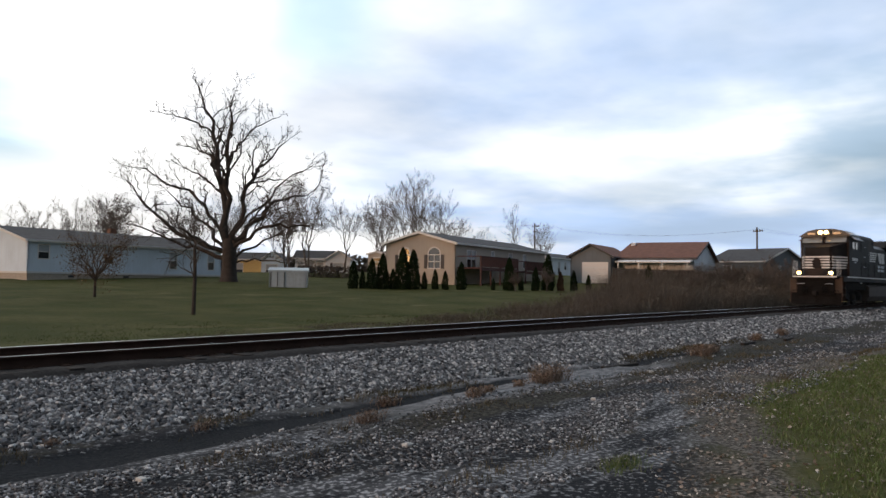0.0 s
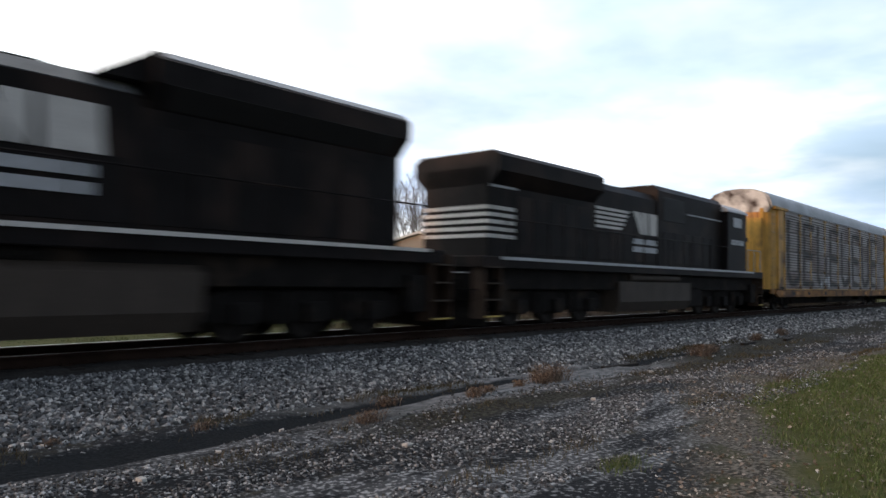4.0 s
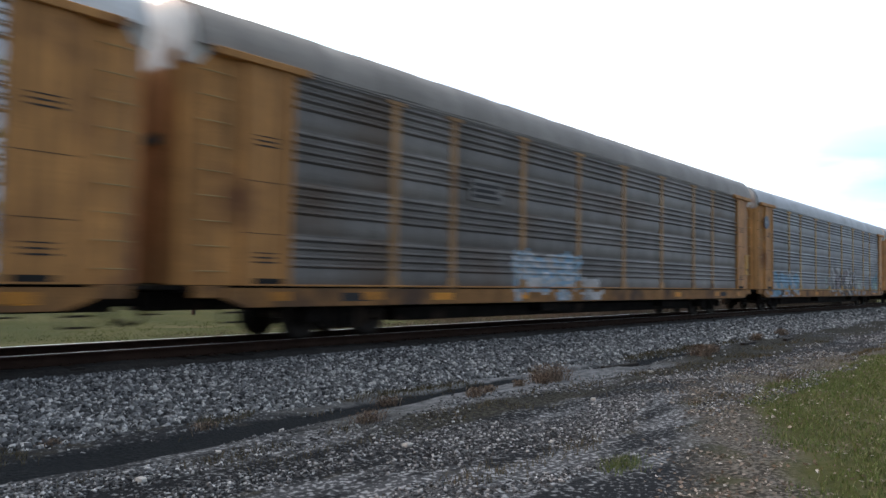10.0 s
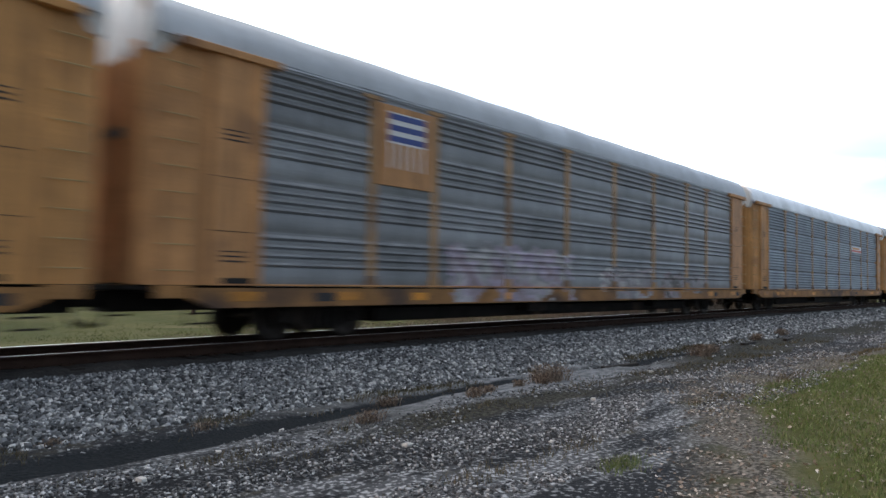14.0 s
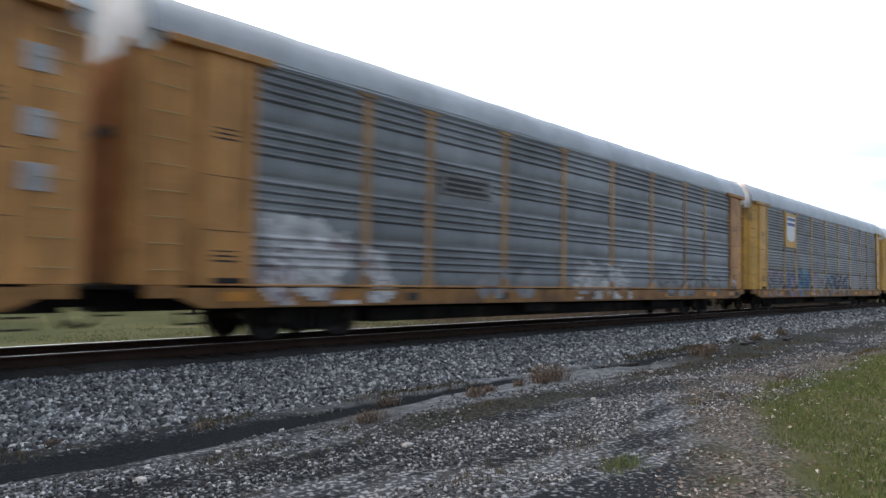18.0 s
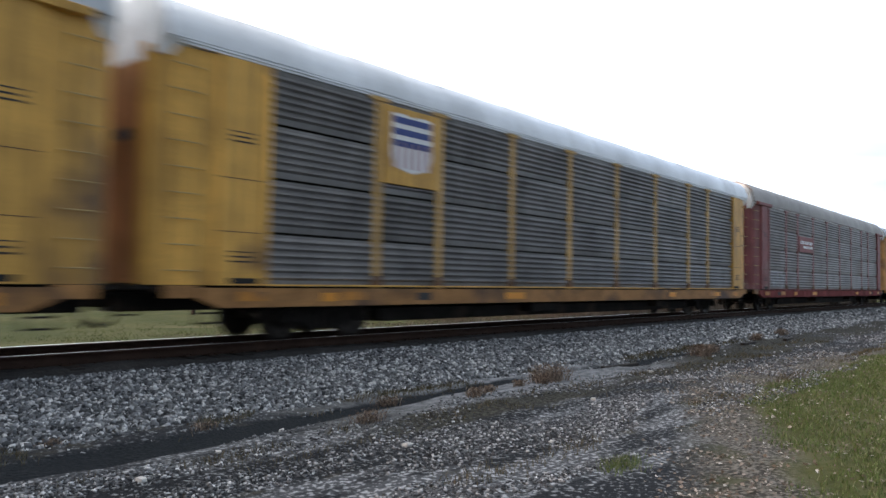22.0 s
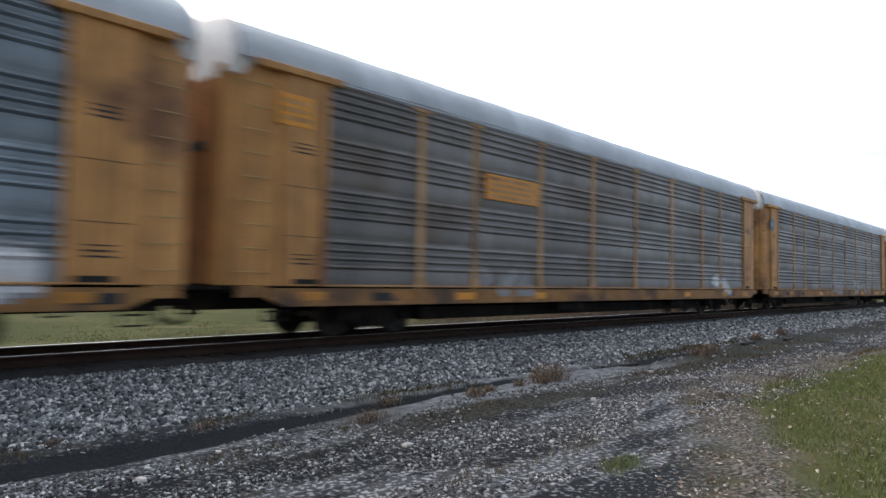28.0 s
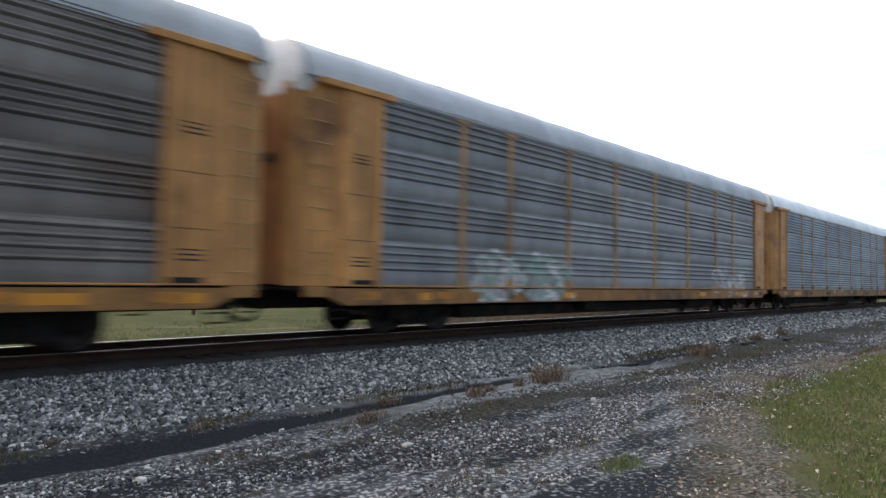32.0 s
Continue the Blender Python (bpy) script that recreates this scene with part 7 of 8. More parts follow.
def bough(rnd, thick, thin, start, elbow, tip, r, shoots):
    """A long limb that swings from start past its elbow to its tip, crooked and set with side branches."""
    n = 11
    ln = (elbow - start).length + (tip - elbow).length
    pts, size = [], []
    for i in range(n + 1):
        t = i / n
        p = start * (1 - t) ** 2 + elbow * (2 * t * (1 - t)) + tip * t ** 2
        q = ln * 0.026 * (1 if 0 < i < n else 0)
        pts.append(p + Vector((rnd.uniform(-q, q), rnd.uniform(-q, q), rnd.uniform(-q, q))))
        size.append(0.028 + (r - 0.028) * (1 - t) ** 0.85)
    for a, b, ra, rb in zip(pts, pts[1:], size, size[1:]):
        (thick if ra > 0.06 else thin).add(a, b, ra, rb)
    for k in range(shoots):
        t = 0.30 + 0.70 * (k + rnd.uniform(0.1, 0.9)) / shoots
        i = min(n - 1, int(t * n))
        base = pts[i].lerp(pts[i + 1], t * n - i)
        way = (pts[i + 1] - pts[i]).normalized()
        out = Vector((rnd.uniform(-1, 1), rnd.uniform(-1, 1), rnd.uniform(-0.25, 1.0))).normalized()
        way = (way * 0.75 + out * 0.85).normalized()
        grow(rnd, thick, thin, base, base + way * ln * rnd.uniform(0.15, 0.33) * (1.25 - 0.6 * t), max(0.024, size[i] * 0.45), 1, 3, (0, 6, 4), 0.10, 0.2, 0.0085, 0.5)
    grow(rnd, thick, thin, pts[-1], pts[-1] + (tip - elbow).normalized() * ln * 0.12, 0.026, 1, 3, (0, 5, 4), 0.10, 0.2, 0.0085, 0.6)
    return pts


def great_tree():
    """The wide bare tree on the lawn: three leaders over a short trunk, long limbs to both sides."""
    rnd = random.Random(23)
    x, y = 32.3, 38.9
    g = ground_z(x, y)
    tree = thing("bare_tree", "large bare spreading tree with thick dark trunk on the lawn", "tree", pose(x, y, g))
    thick, thin = Tubes(10), Tubes(4)
    prev, pr = Vector((0, 0, -0.3)), 0.88
    for z, r, s in ((0.4, 0.68, 0.0), (1.2, 0.60, 0.0), (2.0, 0.62, -0.02), (2.8, 0.56, -0.05), (3.5, 0.44, -0.08)):
        nxt = ACROSS * s + Vector((0, 0, z))
        thick.add(prev, nxt, pr, r)
        prev, pr = nxt, r
    # start height, elbow across and up, tip across and up, tip away, radius, side branches
    leaders = ((3.0, -0.9, 10.8, -3.3, 16.4, 0.6, 0.30, 15), (3.2, -0.6, 9.4, 0.3, 15.4, -0.8, 0.29, 15), (3.0, 0.8, 8.8, 4.2, 12.0, 1.4, 0.25, 14))
    lefts = ((1.9, -3.6, 2.9, -9.2, 4.7, 1.0, 0.20, 13), (2.4, -5.8, 3.6, -8.2, 8.2, -1.5, 0.22, 15), (2.6, -3.0, 5.4, -6.4, 7.8, 2.4, 0.16, 12), (3.3, -1.8, 7.6, -8.2, 9.2, -0.8, 0.18, 15), (2.2, -3.0, 3.6, -5.0, 5.4, -4.0, 0.13, 10))
    rights = ((2.4, 2.0, 6.6, 6.6, 7.7, 1.0, 0.24, 13), (2.2, 2.6, 5.6, 7.4, 4.2, -1.2, 0.19, 12), (1.8, 2.6, 3.8, 5.0, 4.4, 2.2, 0.12, 9), (3.2, 2.4, 7.2, 6.9, 9.6, -1.0, 0.12, 11), (2.6, 1.2, 5.4, 2.6, 8.0, 4.2, 0.13, 10), (1.6, 2.4, 2.0, 6.2, 1.6, 0.6, 0.08, 8))
    # limbs that leave a leader: which one, how far along it, then as above
    forks = ((0, 0.66, -3.0, 13.6, -6.0, 13.8, -0.6, 0.10, 9), (1, 0.52, 0.4, 12.0, 4.1, 13.3, -1.6, 0.11, 10), (2, 0.42, 1.8, 8.8, 4.4, 8.7, 2.2, 0.10, 8), (0, 0.48, -2.4, 11.0, -4.9, 11.5, 1.6, 0.09, 8), (0, 0.28, -2.6, 8.4, -5.4, 10.2, 2.8, 0.12, 10), (2, 0.55, 1.6, 11.0, 3.0, 11.4, -2.0, 0.08, 7), (1, 0.40, -0.8, 10.6, -1.8, 12.6, -2.4, 0.09, 8))
    lines = []
    for z0, ea, eu, ta, tu, away, r, shoots in leaders + lefts + rights:
        start = ACROSS * (0.22 * ea / max(abs(ea), 0.6) - 0.06) + Vector((0, 0, z0))
        lines.append(bough(rnd, thick, thin, start, ACROSS * ea + AWAY * away * 0.4 + Vector((0, 0, eu)), ACROSS * ta + AWAY * away + Vector((0, 0, tu)), r, shoots))
    for k, t, ea, eu, ta, tu, away, r, shoots in forks:
        start = lines[k][round(t * (len(lines[k]) - 1))]
        bough(rnd, thick, thin, start, ACROSS * ea + AWAY * away * 0.4 + Vector((0, 0, eu)), ACROSS * ta + AWAY * away + Vector((0, 0, tu)), r, shoots)
    end = lines[8][-1]
    bough(rnd, thick, thin, end, end + ACROSS * 0.6 + Vector((0, 0, 0.4)), end + ACROSS * 0.9 + Vector((0, 0, 2.8)), 0.05, 8)
    piece("trunk", thick.mesh("trunk"), M_BARK, tree)
    piece("crown", thin.mesh("branches"), M_TWIG, tree, "fine bare twigs")


def bare_tree_meshes(seed, height, spread, sides=3, levels=3, kids=(7, 6, 5), stems=1, twig=0.0075):
    rnd = random.Random(seed)
    thick, thin = Tubes(6), Tubes(sides)
    for s in range(stems):
        lean = Vector((rnd.uniform(-1, 1), rnd.uniform(-1, 1), 0)) * spread * 0.15
        top = lean + Vector((0, 0, height * 0.30))
        thick.add(Vector((0, 0, -0.3)), top, height * 0.014, height * 0.010)
        n = 7
        for i in range(n):
            a = 2 * math.pi * (i + rnd.uniform(0, 0.8)) / n
            up = height * rnd.uniform(0.55, 1.0)
            rad = spread * rnd.uniform(0.40, 1.05) * (1.25 - up / height * 0.65)
            st = top * rnd.uniform(0.75, 1.0)
            grow(rnd, thick, thin, st, Vector((rad * math.cos(a), rad * math.sin(a), up)) + lean, height * 0.0056, 0, levels, kids, 0.045, 0.3, twig)
    return thick.mesh("trunk"), thin.mesh("branches")


def plant_trees():
    kinds = [bare_tree_meshes(40 + i, 10.0, 3.8 + 0.5 * (i % 3), stems=1 + i % 2) for i in range(5)]
    slim = bare_tree_meshes(77, 10.0, 1.5, kids=(5, 4, 3))
    # x and depth in the view's own directions: across from the middle of the view, away from the eye
    spots = [(-62, 100, 8.5, 0), (-55, 104, 9.5, 1), (-50, 96, 8.0, 2), (-57, 120, 11.0, 3), (-43, 92, 8.5, 4), (-38, 104, 10.5, 0), (-33, 110, 12.0, 1), (-29, 98, 10.0, 2), (-24, 108, 11, 3), (-21, 96, 10.5, 4), (-17.5, 92, 10.6, 1),
             (-14.5, 104, 11.0, 0), (-8.5, 92, 10.6, 2), (-3.2, 90, 11.3, 4), (-6.0, 108, 12.0, 1), (-0.8, 104, 10.0, 3), (2.0, 112, 9.0, 0), (6.5, 118, 8.5, 2), (-31, 130, 11, 4), (-46, 135, 12, 2), (-12, 128, 12, 3), (18, 130, 8, 1), (-68, 118, 10, 4),
             (-52, 110, 10.5, 1), (-47, 101, 10.0, 3), (-36, 97, 9.5, 0), (-63, 108, 10.5, 2), (-27, 118, 12.0, 0), (-41, 116, 11.0, 4)]
    rnd = random.Random(8)
    for a, d, h, k in spots:
        p = EYE + ACROSS * a + AWAY * d
        t = thing("bare_tree", "bare grey-brown tree behind the houses", "tree", pose(p.x, p.y, ground_z(p.x, p.y), 0, 0, rnd.uniform(0, 360)), "bare trees behind the houses")
        s = h / 10.0
        t.scale = (s, s, s)
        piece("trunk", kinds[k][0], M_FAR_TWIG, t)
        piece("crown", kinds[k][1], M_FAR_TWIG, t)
    p = EYE + ACROSS * 10.2 + AWAY * 102
    t = thing("bare_tree", "slender bare tree behind the tan house", "tree", pose(p.x, p.y, ground_z(p.x, p.y)), "bare trees behind the houses")
    t.scale = (0.95, 0.95, 0.95)
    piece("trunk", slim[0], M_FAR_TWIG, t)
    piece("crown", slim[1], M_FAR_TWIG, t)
    # thin young tree on the lawn
    rnd = random.Random(5)
    thick, thin = Tubes(8), Tubes(4)
    thick.add(Vector((0, 0, -0.1)), Vector((0.02, 0, 1.4)), 0.085, 0.07)
    thick.add(Vector((0.02, 0, 1.4)), Vector((0.0, 0.05, 2.6)), 0.07, 0.062)
    for i in range(9):
        z = 1.3 + 0.25 * i
        a = rnd.uniform(0, 6.28)
        grow(rnd, thick, thin, Vector((0, 0, min(z, 2.6))), Vector((math.cos(a) * rnd.uniform(0.5, 1.3), math.sin(a) * rnd.uniform(0.5, 1.3), z + rnd.uniform(0.2, 1.3))), 0.028, 1, 3, (0, 4, 3), 0.06, 0.2, 0.006)
    t = thing("young_tree", "thin young bare tree with dark straight trunk on the lawn", "tree", pose(14.2, 12.5, ground_z(14.2, 12.5)))
    piece("trunk", thick.mesh("trunk"), M_BARK, t)
    piece("crown", thin.mesh("branches"), M_TWIG, t)
    # small tree that keeps some orange-brown leaves
    thick, thin = Tubes(6), Tubes(4)
    thick.add(Vector((0, 0, -0.1)), Vector((0.0, 0, 1.1)), 0.08, 0.06)
    tips = []
    for i in range(14):
        a = i * 2.4
        r, z = rnd.uniform(0.8, 1.9), rnd.uniform(1.5, 3.3)
        tip = Vector((math.cos(a) * r, math.sin(a) * r, z))
        tips.append(tip)
        grow(rnd, thick, thin, Vector((0, 0, rnd.uniform(0.8, 1.1))), tip, 0.032, 1, 3, (0, 5, 3), 0.07, 0.3, 0.006)
    t = thing("small_tree", "small tree with sparse orange-brown leaves on the lawn", "tree", pose(15.6, 24.6, ground_z(15.6, 24.6)))
    piece("trunk", thick.mesh("trunk"), M_BARK, t)
    piece("crown", thin.mesh("branches"), M_TWIG, t)
    rs = np.random.RandomState(2)
    c = np.array([tips[i % len(tips)] for i in range(3200)]) * rs.uniform(0.5, 1.05, (3200, 1)) + rs.normal(0, 0.28, (3200, 3))
    leaf_sheet("leafage", c, 0.036, mat("orange_brown_leaf", (0.16, 0.095, 0.045), 0.8, var=0.3), t, 9)


def leaf_sheet(name, centres, size, material, parent=None, seed=1, flat=0.0):
    """Small folded leaves at the given points, in one mesh."""
    rs = np.random.RandomState(seed)
    n = len(centres)
    a, b = rs.normal(size=(n, 3)), rs.normal(size=(n, 3))
    if flat:
        a[:, 2] *= 1 - flat
        b[:, 2] *= 1 - flat
    a /= np.linalg.norm(a, axis=1)[:, None]
    b -= a * (a * b).sum(1)[:, None]
    b /= np.linalg.norm(b, axis=1)[:, None]
    s = np.broadcast_to(np.asarray(size, float).reshape(-1, 1), (n, 1)) * rs.uniform(0.6, 1.4, (n, 1))
    c = np.asarray(centres)
    bend = np.cross(a, b) * s * 0.25
    v = np.stack([c - a * s, c - b * s * 0.6 + bend, c + a * s, c + b * s * 0.6 + bend], 1).reshape(-1, 3)
    base = 4 * np.arange(n)[:, None]
    f = np.concatenate([base + np.array([[0, 1, 2]]), base + np.array([[0, 2, 3]])])
    return piece(name, raw_mesh(name, v, f), material, parent)


def plant_arborvitae():
    M_EVER = mat("dark_evergreen", (0.018, 0.032, 0.015), 0.95, spec=0.05, var=0.35, scale=3.0, fine=30.0)
    M_RUST_EVER = mat("browned_evergreen", (0.085, 0.040, 0.025), 0.9, var=0.3, scale=3.0, fine=30.0)
    kinds = []
    for k in range(3):
        rs = np.random.RandomState(60 + k)
        n = 2600
        z = rs.uniform(0, 1, n) ** 1.15
        edge = 0.15 * np.minimum(1, (z + 0.25) * 3.2) * (1 - z ** 2.4) ** 0.8 + 0.006
        a = rs.uniform(0, 2 * math.pi, n)
        lump = 1 + 0.18 * np.sin(a * 3 + z * 9 + k) + 0.12 * np.sin(a * 5 - z * 17)
        r = edge * lump * rs.uniform(0.55, 1.05, n) ** 0.5
        pts = np.stack([r * np.cos(a), r * np.sin(a), z + rs.normal(0, 0.01, n)], 1)
        ob = leaf_sheet("foliage", pts, 0.026, M_EVER, None, 60 + k)
        kinds.append(ob.data)
        bpy.data.objects.remove(ob)
    trunk = Shape().tube((0, 0, -0.05), (0, 0, 0.75), 0.02, 0.006, n=6).mesh("stem")
    heights = (2.0, 1.3, 2.2, 2.6, 1.5, 3.0, 2.9, 1.3, 1.45, 1.4, 2.1, 0.9, 2.5, 1.15, 1.8, 2.8, 1.5, 1.6, 1.3, 2.2)
    places = (-6.45, -5.81, -5.14, -4.38, -3.65, -2.96, -2.18, -1.35, -0.55, 0.21, 1.41, 3.9, 5.14, 6.08, 7.26, 8.27, 9.29, 10.4, 11.65, 16.9)
    for i, (h, a) in enumerate(zip(heights, places)):
        d = 51 + (a + 6.45) * 0.29
        p = EYE + ACROSS * a + AWAY * (d + 0.13)
        brown = i == 16
        t = thing("arborvitae", "browned narrow evergreen shrub on the lawn" if brown else "narrow dark green evergreen shrub on the lawn", "evergreen shrub", pose(p.x, p.y, ground_z(p.x, p.y), 0, 0, 70 * i), "row of evergreens")
        t.scale = (h * 1.08, h * 1.08, h)
        piece("foliage", kinds[i % 3], M_RUST_EVER if brown else M_EVER, t)
        piece("stem", trunk, M_BARK, t)


def stalks(name, label, category, base, height, width, lean, material, seed, kind="stuff", parts=2, parent=None):
    """Thin upright stalks or blades, each a bent sliver."""
    rs = np.random.RandomState(seed)
    n = len(base)
    a = rs.uniform(0, 2 * math.pi, n)
    side = np.stack([np.cos(a), np.sin(a), np.zeros(n)], 1) * np.asarray(width).reshape(-1, 1)
    b = rs.uniform(0, 2 * math.pi, n)
    bend = np.stack([np.cos(b), np.sin(b), np.zeros(n)], 1) * (np.asarray(height) * lean * rs.uniform(0.2, 1.0, n))[:, None]
    h = np.stack([np.zeros(n), np.zeros(n), np.asarray(height)], 1)
    c = np.asarray(base)
    v = np.stack([c - side, c + side, c + h * 0.55 + bend * 0.4 + side * 0.7, c + h * 0.55 + bend * 0.4 - side * 0.7, c + h + bend], 1).reshape(-1, 3)
    q = 5 * np.arange(n)[:, None]
    f = np.concatenate([q + np.array([[0, 1, 2]]), q + np.array([[0, 2, 3]]), q + np.array([[3, 2, 4]])])
    ob = piece(name, raw_mesh(name, v, f), material, parent)
    return tagged(ob, label, category, kind=kind)


def plant_brush():
    rs = np.random.RandomState(21)
    M_BRUSH = stone_material("dead_brush", (0.058, 0.051, 0.045), (0.118, 0.105, 0.092), (0.20, 0.18, 0.155))
    n = 60000
    x = 9 + 74 * rs.uniform(0, 1, n) ** 0.85
    y = 2.9 + (2.0 + 0.10 * x + 0.25 * np.clip(x - 34, 0, 20)) * rs.uniform(0, 1, n) - BEND * x ** 2
    clump = np.array([noise.noise((a * 0.35, b * 0.5, 3.0)) for a, b in zip(x, y)])
    keep = clump + rs.uniform(-0.3, 0.5, n) > 0.0 - 0.25 * ease(x, 20, 45)
    x, y, clump = x[keep], y[keep], clump[keep]
    h = (0.10 + 0.5 * ease(x, 16, 30) + 1.35 * ease(x, 22, 46) + 0.6 * ease(x, 50, 75)) * (0.75 + 0.7 * clump) * rs.uniform(0.55, 1.2, len(x))
    base = np.stack([x, y, land(x, y) - 0.03], 1)
    stalks("brush", "thicket of dead brown weeds and brush along the line", "brush", base, h, 0.003 + 0.00012 * x, 0.9, M_BRUSH, 22)
    tips = base[::1] + np.stack([rs.normal(0, 0.12, len(x)), rs.normal(0, 0.12, len(x)), h * rs.uniform(0.35, 1.0, len(x))], 1)
    ob = leaf_sheet("brush_leaves", tips, 0.008 + 0.0008 * x, M_BRUSH, None, 23)
    tagged(ob, "withered brown leaves and seed heads of the brush", "brush", kind="stuff")
    # low hedge behind the shed
    m = 1100
    a, d = rs.uniform(-14.8, -9.6, m), rs.uniform(72, 74, m)
    p = np.array(EYE)[None] + a[:, None] * np.array(ACROSS)[None] + d[:, None] * np.array(AWAY)[None]
    p[:, 2] = land(p[:, 0], p[:, 1]) + rs.uniform(0, 1.15, m)
    tagged(leaf_sheet("hedge", p, 0.13, M_BRUSH, None, 25), "low brown leafless hedge behind the shed", "hedge", kind="stuff")
    # taller bushes among the brush
    mk = [bare_tree_meshes(90 + i, 2.2, 1.1, levels=3, kids=(5, 4, 3), stems=3, twig=0.009) for i in range(2)]
    for i, (bx, by, s) in enumerate(((46, 17, 0.7), (44.0, 18.5, 0.6), (58, 7.5, 1.25), (63, 6, 1.35), (67.5, 7.5, 1.5), (71, 5.5, 1.3), (54, 8.6, 1.0), (75, 7, 1.6), (79, 5.5, 1.6))):
        t = thing("bare_bush", "bare brown many-stemmed bush in the brush", "bush", pose(bx, by, ground_z(bx, by), 0, 0, 47 * i), "bare bushes along the line")
        t.scale = (s, s, s)
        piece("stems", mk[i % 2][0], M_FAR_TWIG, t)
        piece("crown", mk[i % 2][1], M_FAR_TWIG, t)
    # far hedge and scrub that closes the view between the houses
    m = 9000
    a, d = rs.uniform(-95, 130, m), rs.uniform(135, 175, m)
    p = np.array(EYE)[None] + a[:, None] * np.array(ACROSS)[None] + d[:, None] * np.array(AWAY)[None]
    top = 3.0 + 2.2 * np.array([noise.noise((q * 0.09, 1.0, 5.0)) for q in a])
    p[:, 2] = land(p[:, 0], p[:, 1]) + top * rs.uniform(0, 1, m)
    far = leaf_sheet("far_scrub", p, 0.8, mat("far_scrub_brown", (0.075, 0.066, 0.058), 0.95, var=0.3), None, 24)
    tagged(far, "far line of brown scrub and hedges behind the houses", "scrub", kind="stuff")


great_tree()
plant_trees()
plant_arborvitae()
plant_brush()
# ---------------------------------------------------------------- grass, leaves and weeds near the eye
def grass_and_litter():
    rs = np.random.RandomState(31)
    M_BLADE = stone_material("grass_blades", (0.062, 0.098, 0.030), (0.132, 0.184, 0.068), (0.25, 0.25, 0.165))
    n = 90000
    x = 5.6 + 26 * rs.uniform(0, 1, n) ** 1.5
    y = -8.3 - 4.2 * rs.uniform(0, 1, n)
    edge = np.array([noise.noise((a * 0.8, b * 0.8, 9.0)) for a, b in zip(x, y)])
    keep = (y < -8.55 + 0.414 * np.minimum(x - 12, 0) - 0.06 * np.maximum(x - 12, 0) + 0.45 * edge - rs.uniform(-0.1, 0.5, n)) & (edge + rs.uniform(-0.2, 0.9, n) > -0.05)
    x, y = x[keep], y[keep]
    stalks("grass", "short rough grass with dry blades beside the gravel track", "grass", np.stack([x, y, surface(x, y) - 0.005], 1), rs.uniform(0.02, 0.07, len(x)), 0.0025 + 0.00035 * x, 0.9, M_BLADE, 32)
    # tufts along the far edge of the ballast and on the lawn
    M_LAWN = stone_material("lawn_blades", (0.022, 0.042, 0.006), (0.040, 0.060, 0.010), (0.070, 0.075, 0.02))
    n = 26000
    x = -2 + 50 * rs.uniform(0, 1, n)
    y = 3.0 + 7 * rs.uniform(0, 1, n) ** 1.4 - BEND * x ** 2
    stalks("lawn_edge_grass", "longer grass at the edge of the lawn behind the line", "grass", np.stack([x, y, land(x, y) - 0.02], 1), rs.uniform(0.02, 0.06, n), 0.006 + 0.0003 * x, 0.9, M_LAWN, 33)
    # sparse weeds on the gravel and along the ditch
    n = 16000
    x, y = 1 + 24 * rs.uniform(0, 1, n) ** 1.2, rs.choice([-4.9, -6.4, -6.9, -8.6], n, p=[0.5, 0.2, 0.1, 0.2]) + rs.normal(0, 0.13, n)
    spot = np.array([noise.noise((a * 0.9, b * 1.1, 14.0)) for a, b in zip(x, y)])
    x, y = x[spot > 0.02], y[spot > 0.02]
    z = np.maximum(surface(x, y), np.interp(y, [q[0] for q in BED], [q[1] for q in BED], left=-9))
    M_DRY = stone_material("dry_straw", (0.05, 0.048, 0.028), (0.115, 0.10, 0.06), (0.20, 0.165, 0.11))
    stalks("sparse_weeds", "sparse dry grass stalks on the gravel and ditch edge", "weeds", np.stack([x, y, z - 0.005], 1), rs.uniform(0.03, 0.10, len(x)), 0.003 + 0.0002 * x, 0.8, M_DRY, 34)
    # fallen leaves
    M_LEAF = stone_material("fallen_leaves", (0.12, 0.095, 0.075), (0.27, 0.235, 0.205), (0.56, 0.53, 0.49))
    n = 5200
    x = 4.8 + 16 * rs.uniform(0, 1, n) ** 1.3
    y = -7.6 + 0.414 * np.minimum(x - 12, 0) - 2.8 * rs.uniform(0, 1, n) ** 2.0 + rs.normal(0, 0.28, n)
    spot = np.array([noise.noise((a * 1.1, b * 1.1, 5.0)) for a, b in zip(x, y)])
    x, y = x[spot > -0.12], y[spot > -0.12]
    ob = leaf_sheet("fallen_leaves", np.stack([x, y, surface(x, y) + 0.018], 1), 0.021, M_LEAF, None, 35, 0.75)
    tagged(ob, "small dry brown leaves scattered on grass and gravel", "leaves", kind="stuff")
    # reddish dried weeds along the ditch
    M_RED = stone_material("reddish_dry_weed", (0.10, 0.075, 0.06), (0.22, 0.17, 0.135), (0.36, 0.29, 0.24))
    spots = ((10.65, -5.73, 0.30, 260), (10.2, -5.85, 0.16, 140), (8.26, -5.95, 0.13, 160), (8.7, -5.85, 0.10, 90), (7.06, -5.30, 0.14, 110), (5.95, -6.13, 0.16, 130), (17.5, -5.75, 0.28, 240), (18.6, -5.6, 0.2, 150), (9.6, -5.8, 0.10, 80), (23.5, -5.2, 0.2, 150),
             (27.0, -5.0, 0.22, 150), (4.4, -5.0, 0.09, 70), (2.9, -4.75, 0.08, 60))
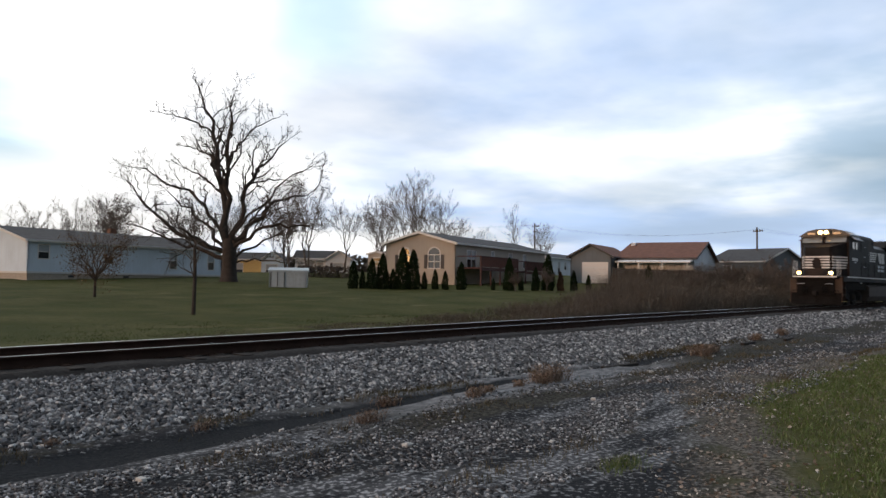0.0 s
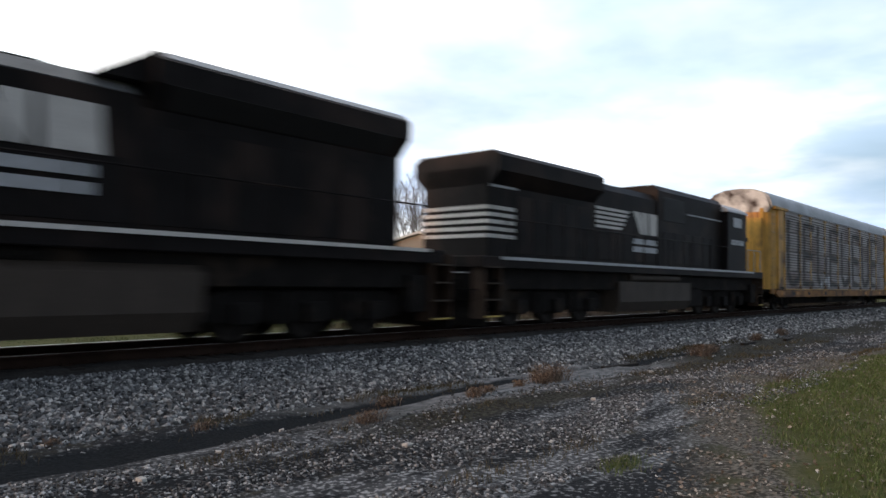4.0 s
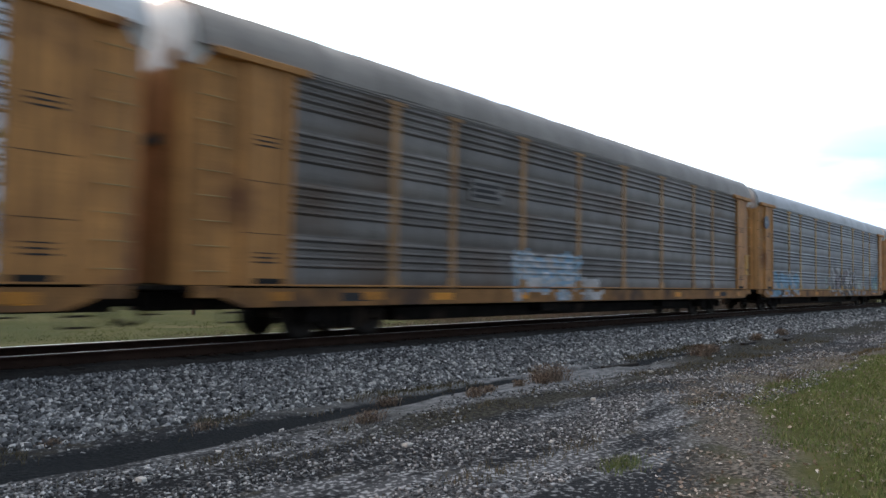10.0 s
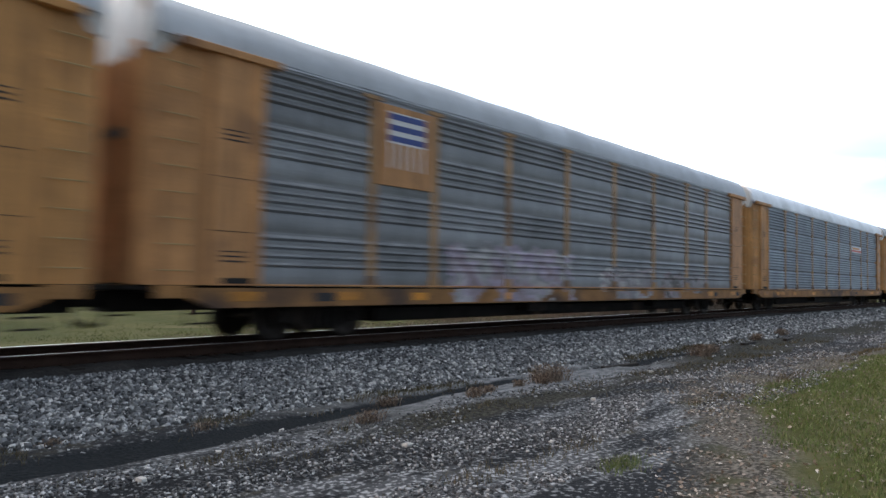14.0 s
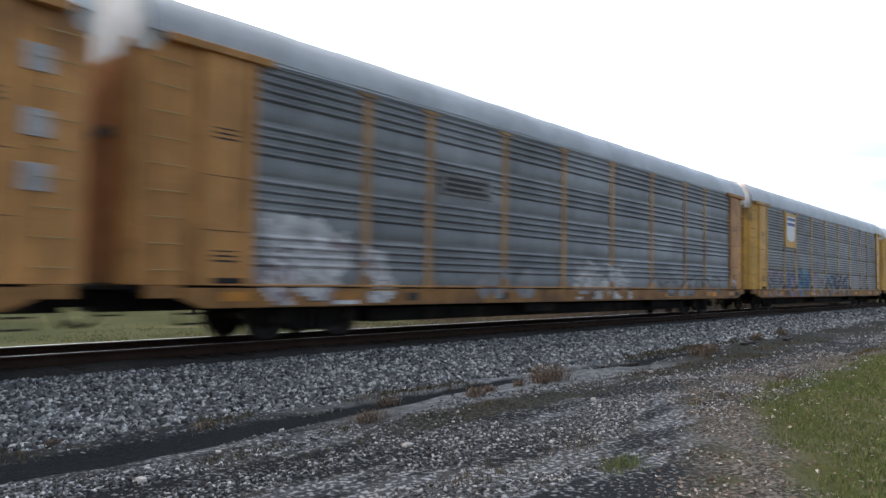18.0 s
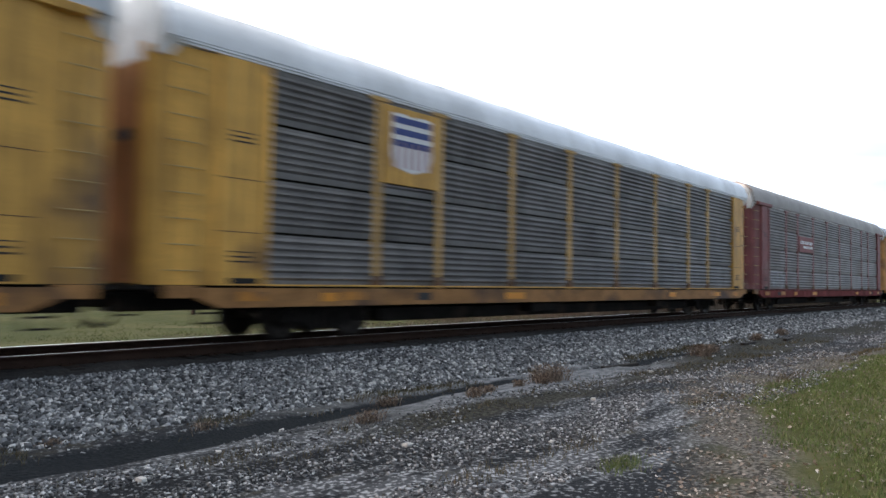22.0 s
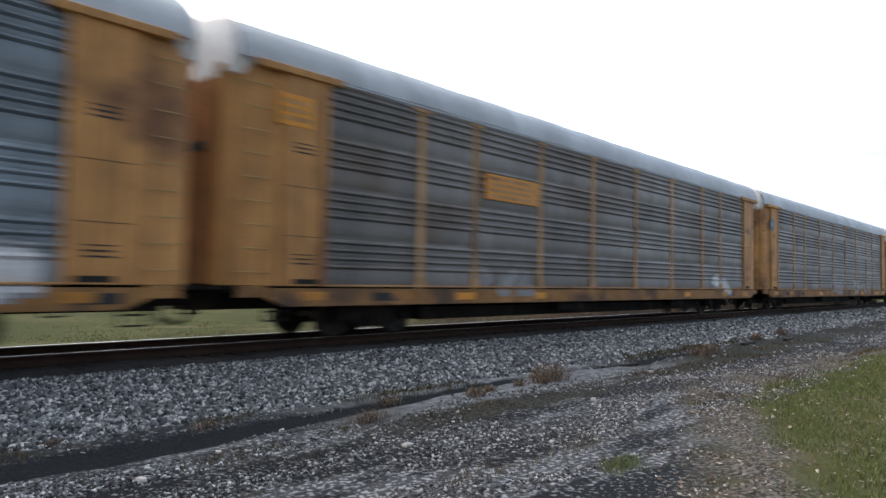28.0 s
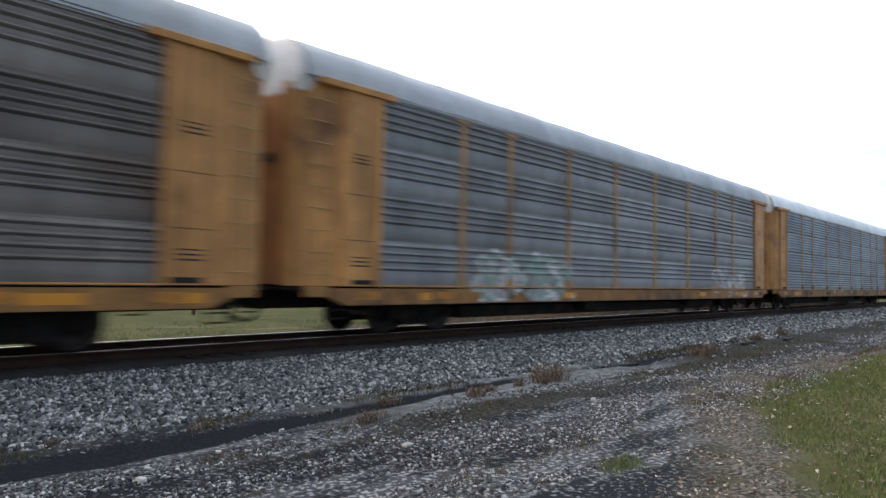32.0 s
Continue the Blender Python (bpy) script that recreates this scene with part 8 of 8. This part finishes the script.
    for i, (wx, wy, h, k) in enumerate(spots):
        base = np.stack([rs.normal(0, h * 0.75, k), rs.normal(0, h * 0.38, k), np.full(k, -0.01)], 1)
        t = thing("dried_weed", "clump of reddish-brown dried weeds in the gravel", "weed", pose(wx, wy, max(ground_z(wx, wy), bed_z(wy) if wy > -5.05 else -9)), "dried weeds by the ditch")
        stalks("stem_clump", "bent dry stems", "", base, rs.uniform(0.35, 1.15, k) * h, 0.0035 + 0.0002 * wx, 0.8, M_RED, 200 + i, parent=t)
        leaf_sheet("seed_heads", base + np.stack([rs.normal(0, 0.03, k), rs.normal(0, 0.03, k), h * rs.uniform(0.3, 1.0, k)], 1), 0.014 + 0.0006 * wx, M_RED, t, 300 + i)
    # green tuft in the gravel and a few pale stones
    k = 260
    base = np.stack([rs.normal(0, 0.16, k), rs.normal(0, 0.09, k), np.full(k, -0.01)], 1)
    t = thing("grass_tuft", "small olive-green grass tuft at the edge of the gravel", "grass", pose(6.11, -9.38, ground_z(6.11, -9.38)))
    stalks("blade_clump", "thin olive blades", "", base, rs.uniform(0.04, 0.13, k), 0.004, 0.9, M_BLADE, 400, parent=t)
    M_PALE = mat("pale_limestone", (0.50, 0.50, 0.49), 0.85, var=0.15, bump=0.3)
    for i, (sx, sy, s) in enumerate(((5.35, -7.35, 0.085), (4.95, -5.75, 0.06), (2.9, -6.6, 0.07), (3.9, -6.15, 0.05), (6.6, -8.3, 0.05), (13.2, -6.4, 0.10), (9.5, -7.2, 0.06))):
        sh = Shape()
        q = random.Random(i)
        sh.box(-s * 0.6, s * 0.6, -s * 0.45, s * 0.45, -s * 0.25, s * 0.35, s * 0.14)
        sh.v = [(a * q.uniform(0.8, 1.2), b * q.uniform(0.8, 1.2), c * q.uniform(0.8, 1.2)) for a, b, c in sh.v]
        tagged(part("pale_rock", sh, M_PALE, None, "", pose(sx, sy, ground_z(sx, sy) + 0.01, 0, 0, 50 * i)), "pale limestone rock lying on the gravel", "rock", "pale rocks on the gravel")
    # scraps of old tie wood by the ditch
    for i, (sx, sy, ln) in enumerate(((14.0, -5.35, 1.3), (21.5, -5.6, 0.9), (24.5, -5.9, 1.0))):
        tagged(part("timber_scrap", Shape().box(-ln / 2, ln / 2, -0.06, 0.06, -0.03, 0.05, 0.015), M_TIE, None, "", pose(sx, sy, ground_z(sx, sy) + 0.02, 0, 0, -6 + 4 * i)), "dark scrap of old tie timber in the ditch", "timber", "timber scraps")


grass_and_litter()


# ---------------------------------------------------------------- movement
def train_front(t):
    """Metres along the line of the train's first point at t seconds; the train slows a little."""
    return ((-3.4995e-05 * t + 0.0169828) * t - 14.88242) * t + 51.0845


def on_line(s):
    return pose(s, track_y(s), 0, 0, 0, track_turn(s))


def motions():
    times = [2.0 * i for i in range(17)]
    riders = [(LEAD, 10.4), (SECOND, 33.07)] + [(c, 44.45 + CAR_PITCH * (i + 0.5)) for i, c in enumerate(CARS)]
    for ob, back in riders:
        # rows are closer together where the vehicle is on the bend
        rows = [(t, on_line(train_front(t) + back)) for t in times]
        walk(ob, rows)
    for wheels, r in ((CAR_WHEELS, 0.457), (LOCO_WHEELS, 0.533)):
        first = wheels[0]
        turns = [i / FPS for i in range(int(SECONDS * FPS) + 1)]
        walk(first, [(t, Matrix.Rotation(((train_front(t) - train_front(0)) / r) % (2 * math.pi), 4, "Y")) for t in turns])
        for w in wheels[1:]:
            w.rotation_mode = "QUATERNION"
            w.animation_data_create()
            w.animation_data.action = first.animation_data.action
            w.animation_data.action_slot = first.animation_data.action_slot


motions()
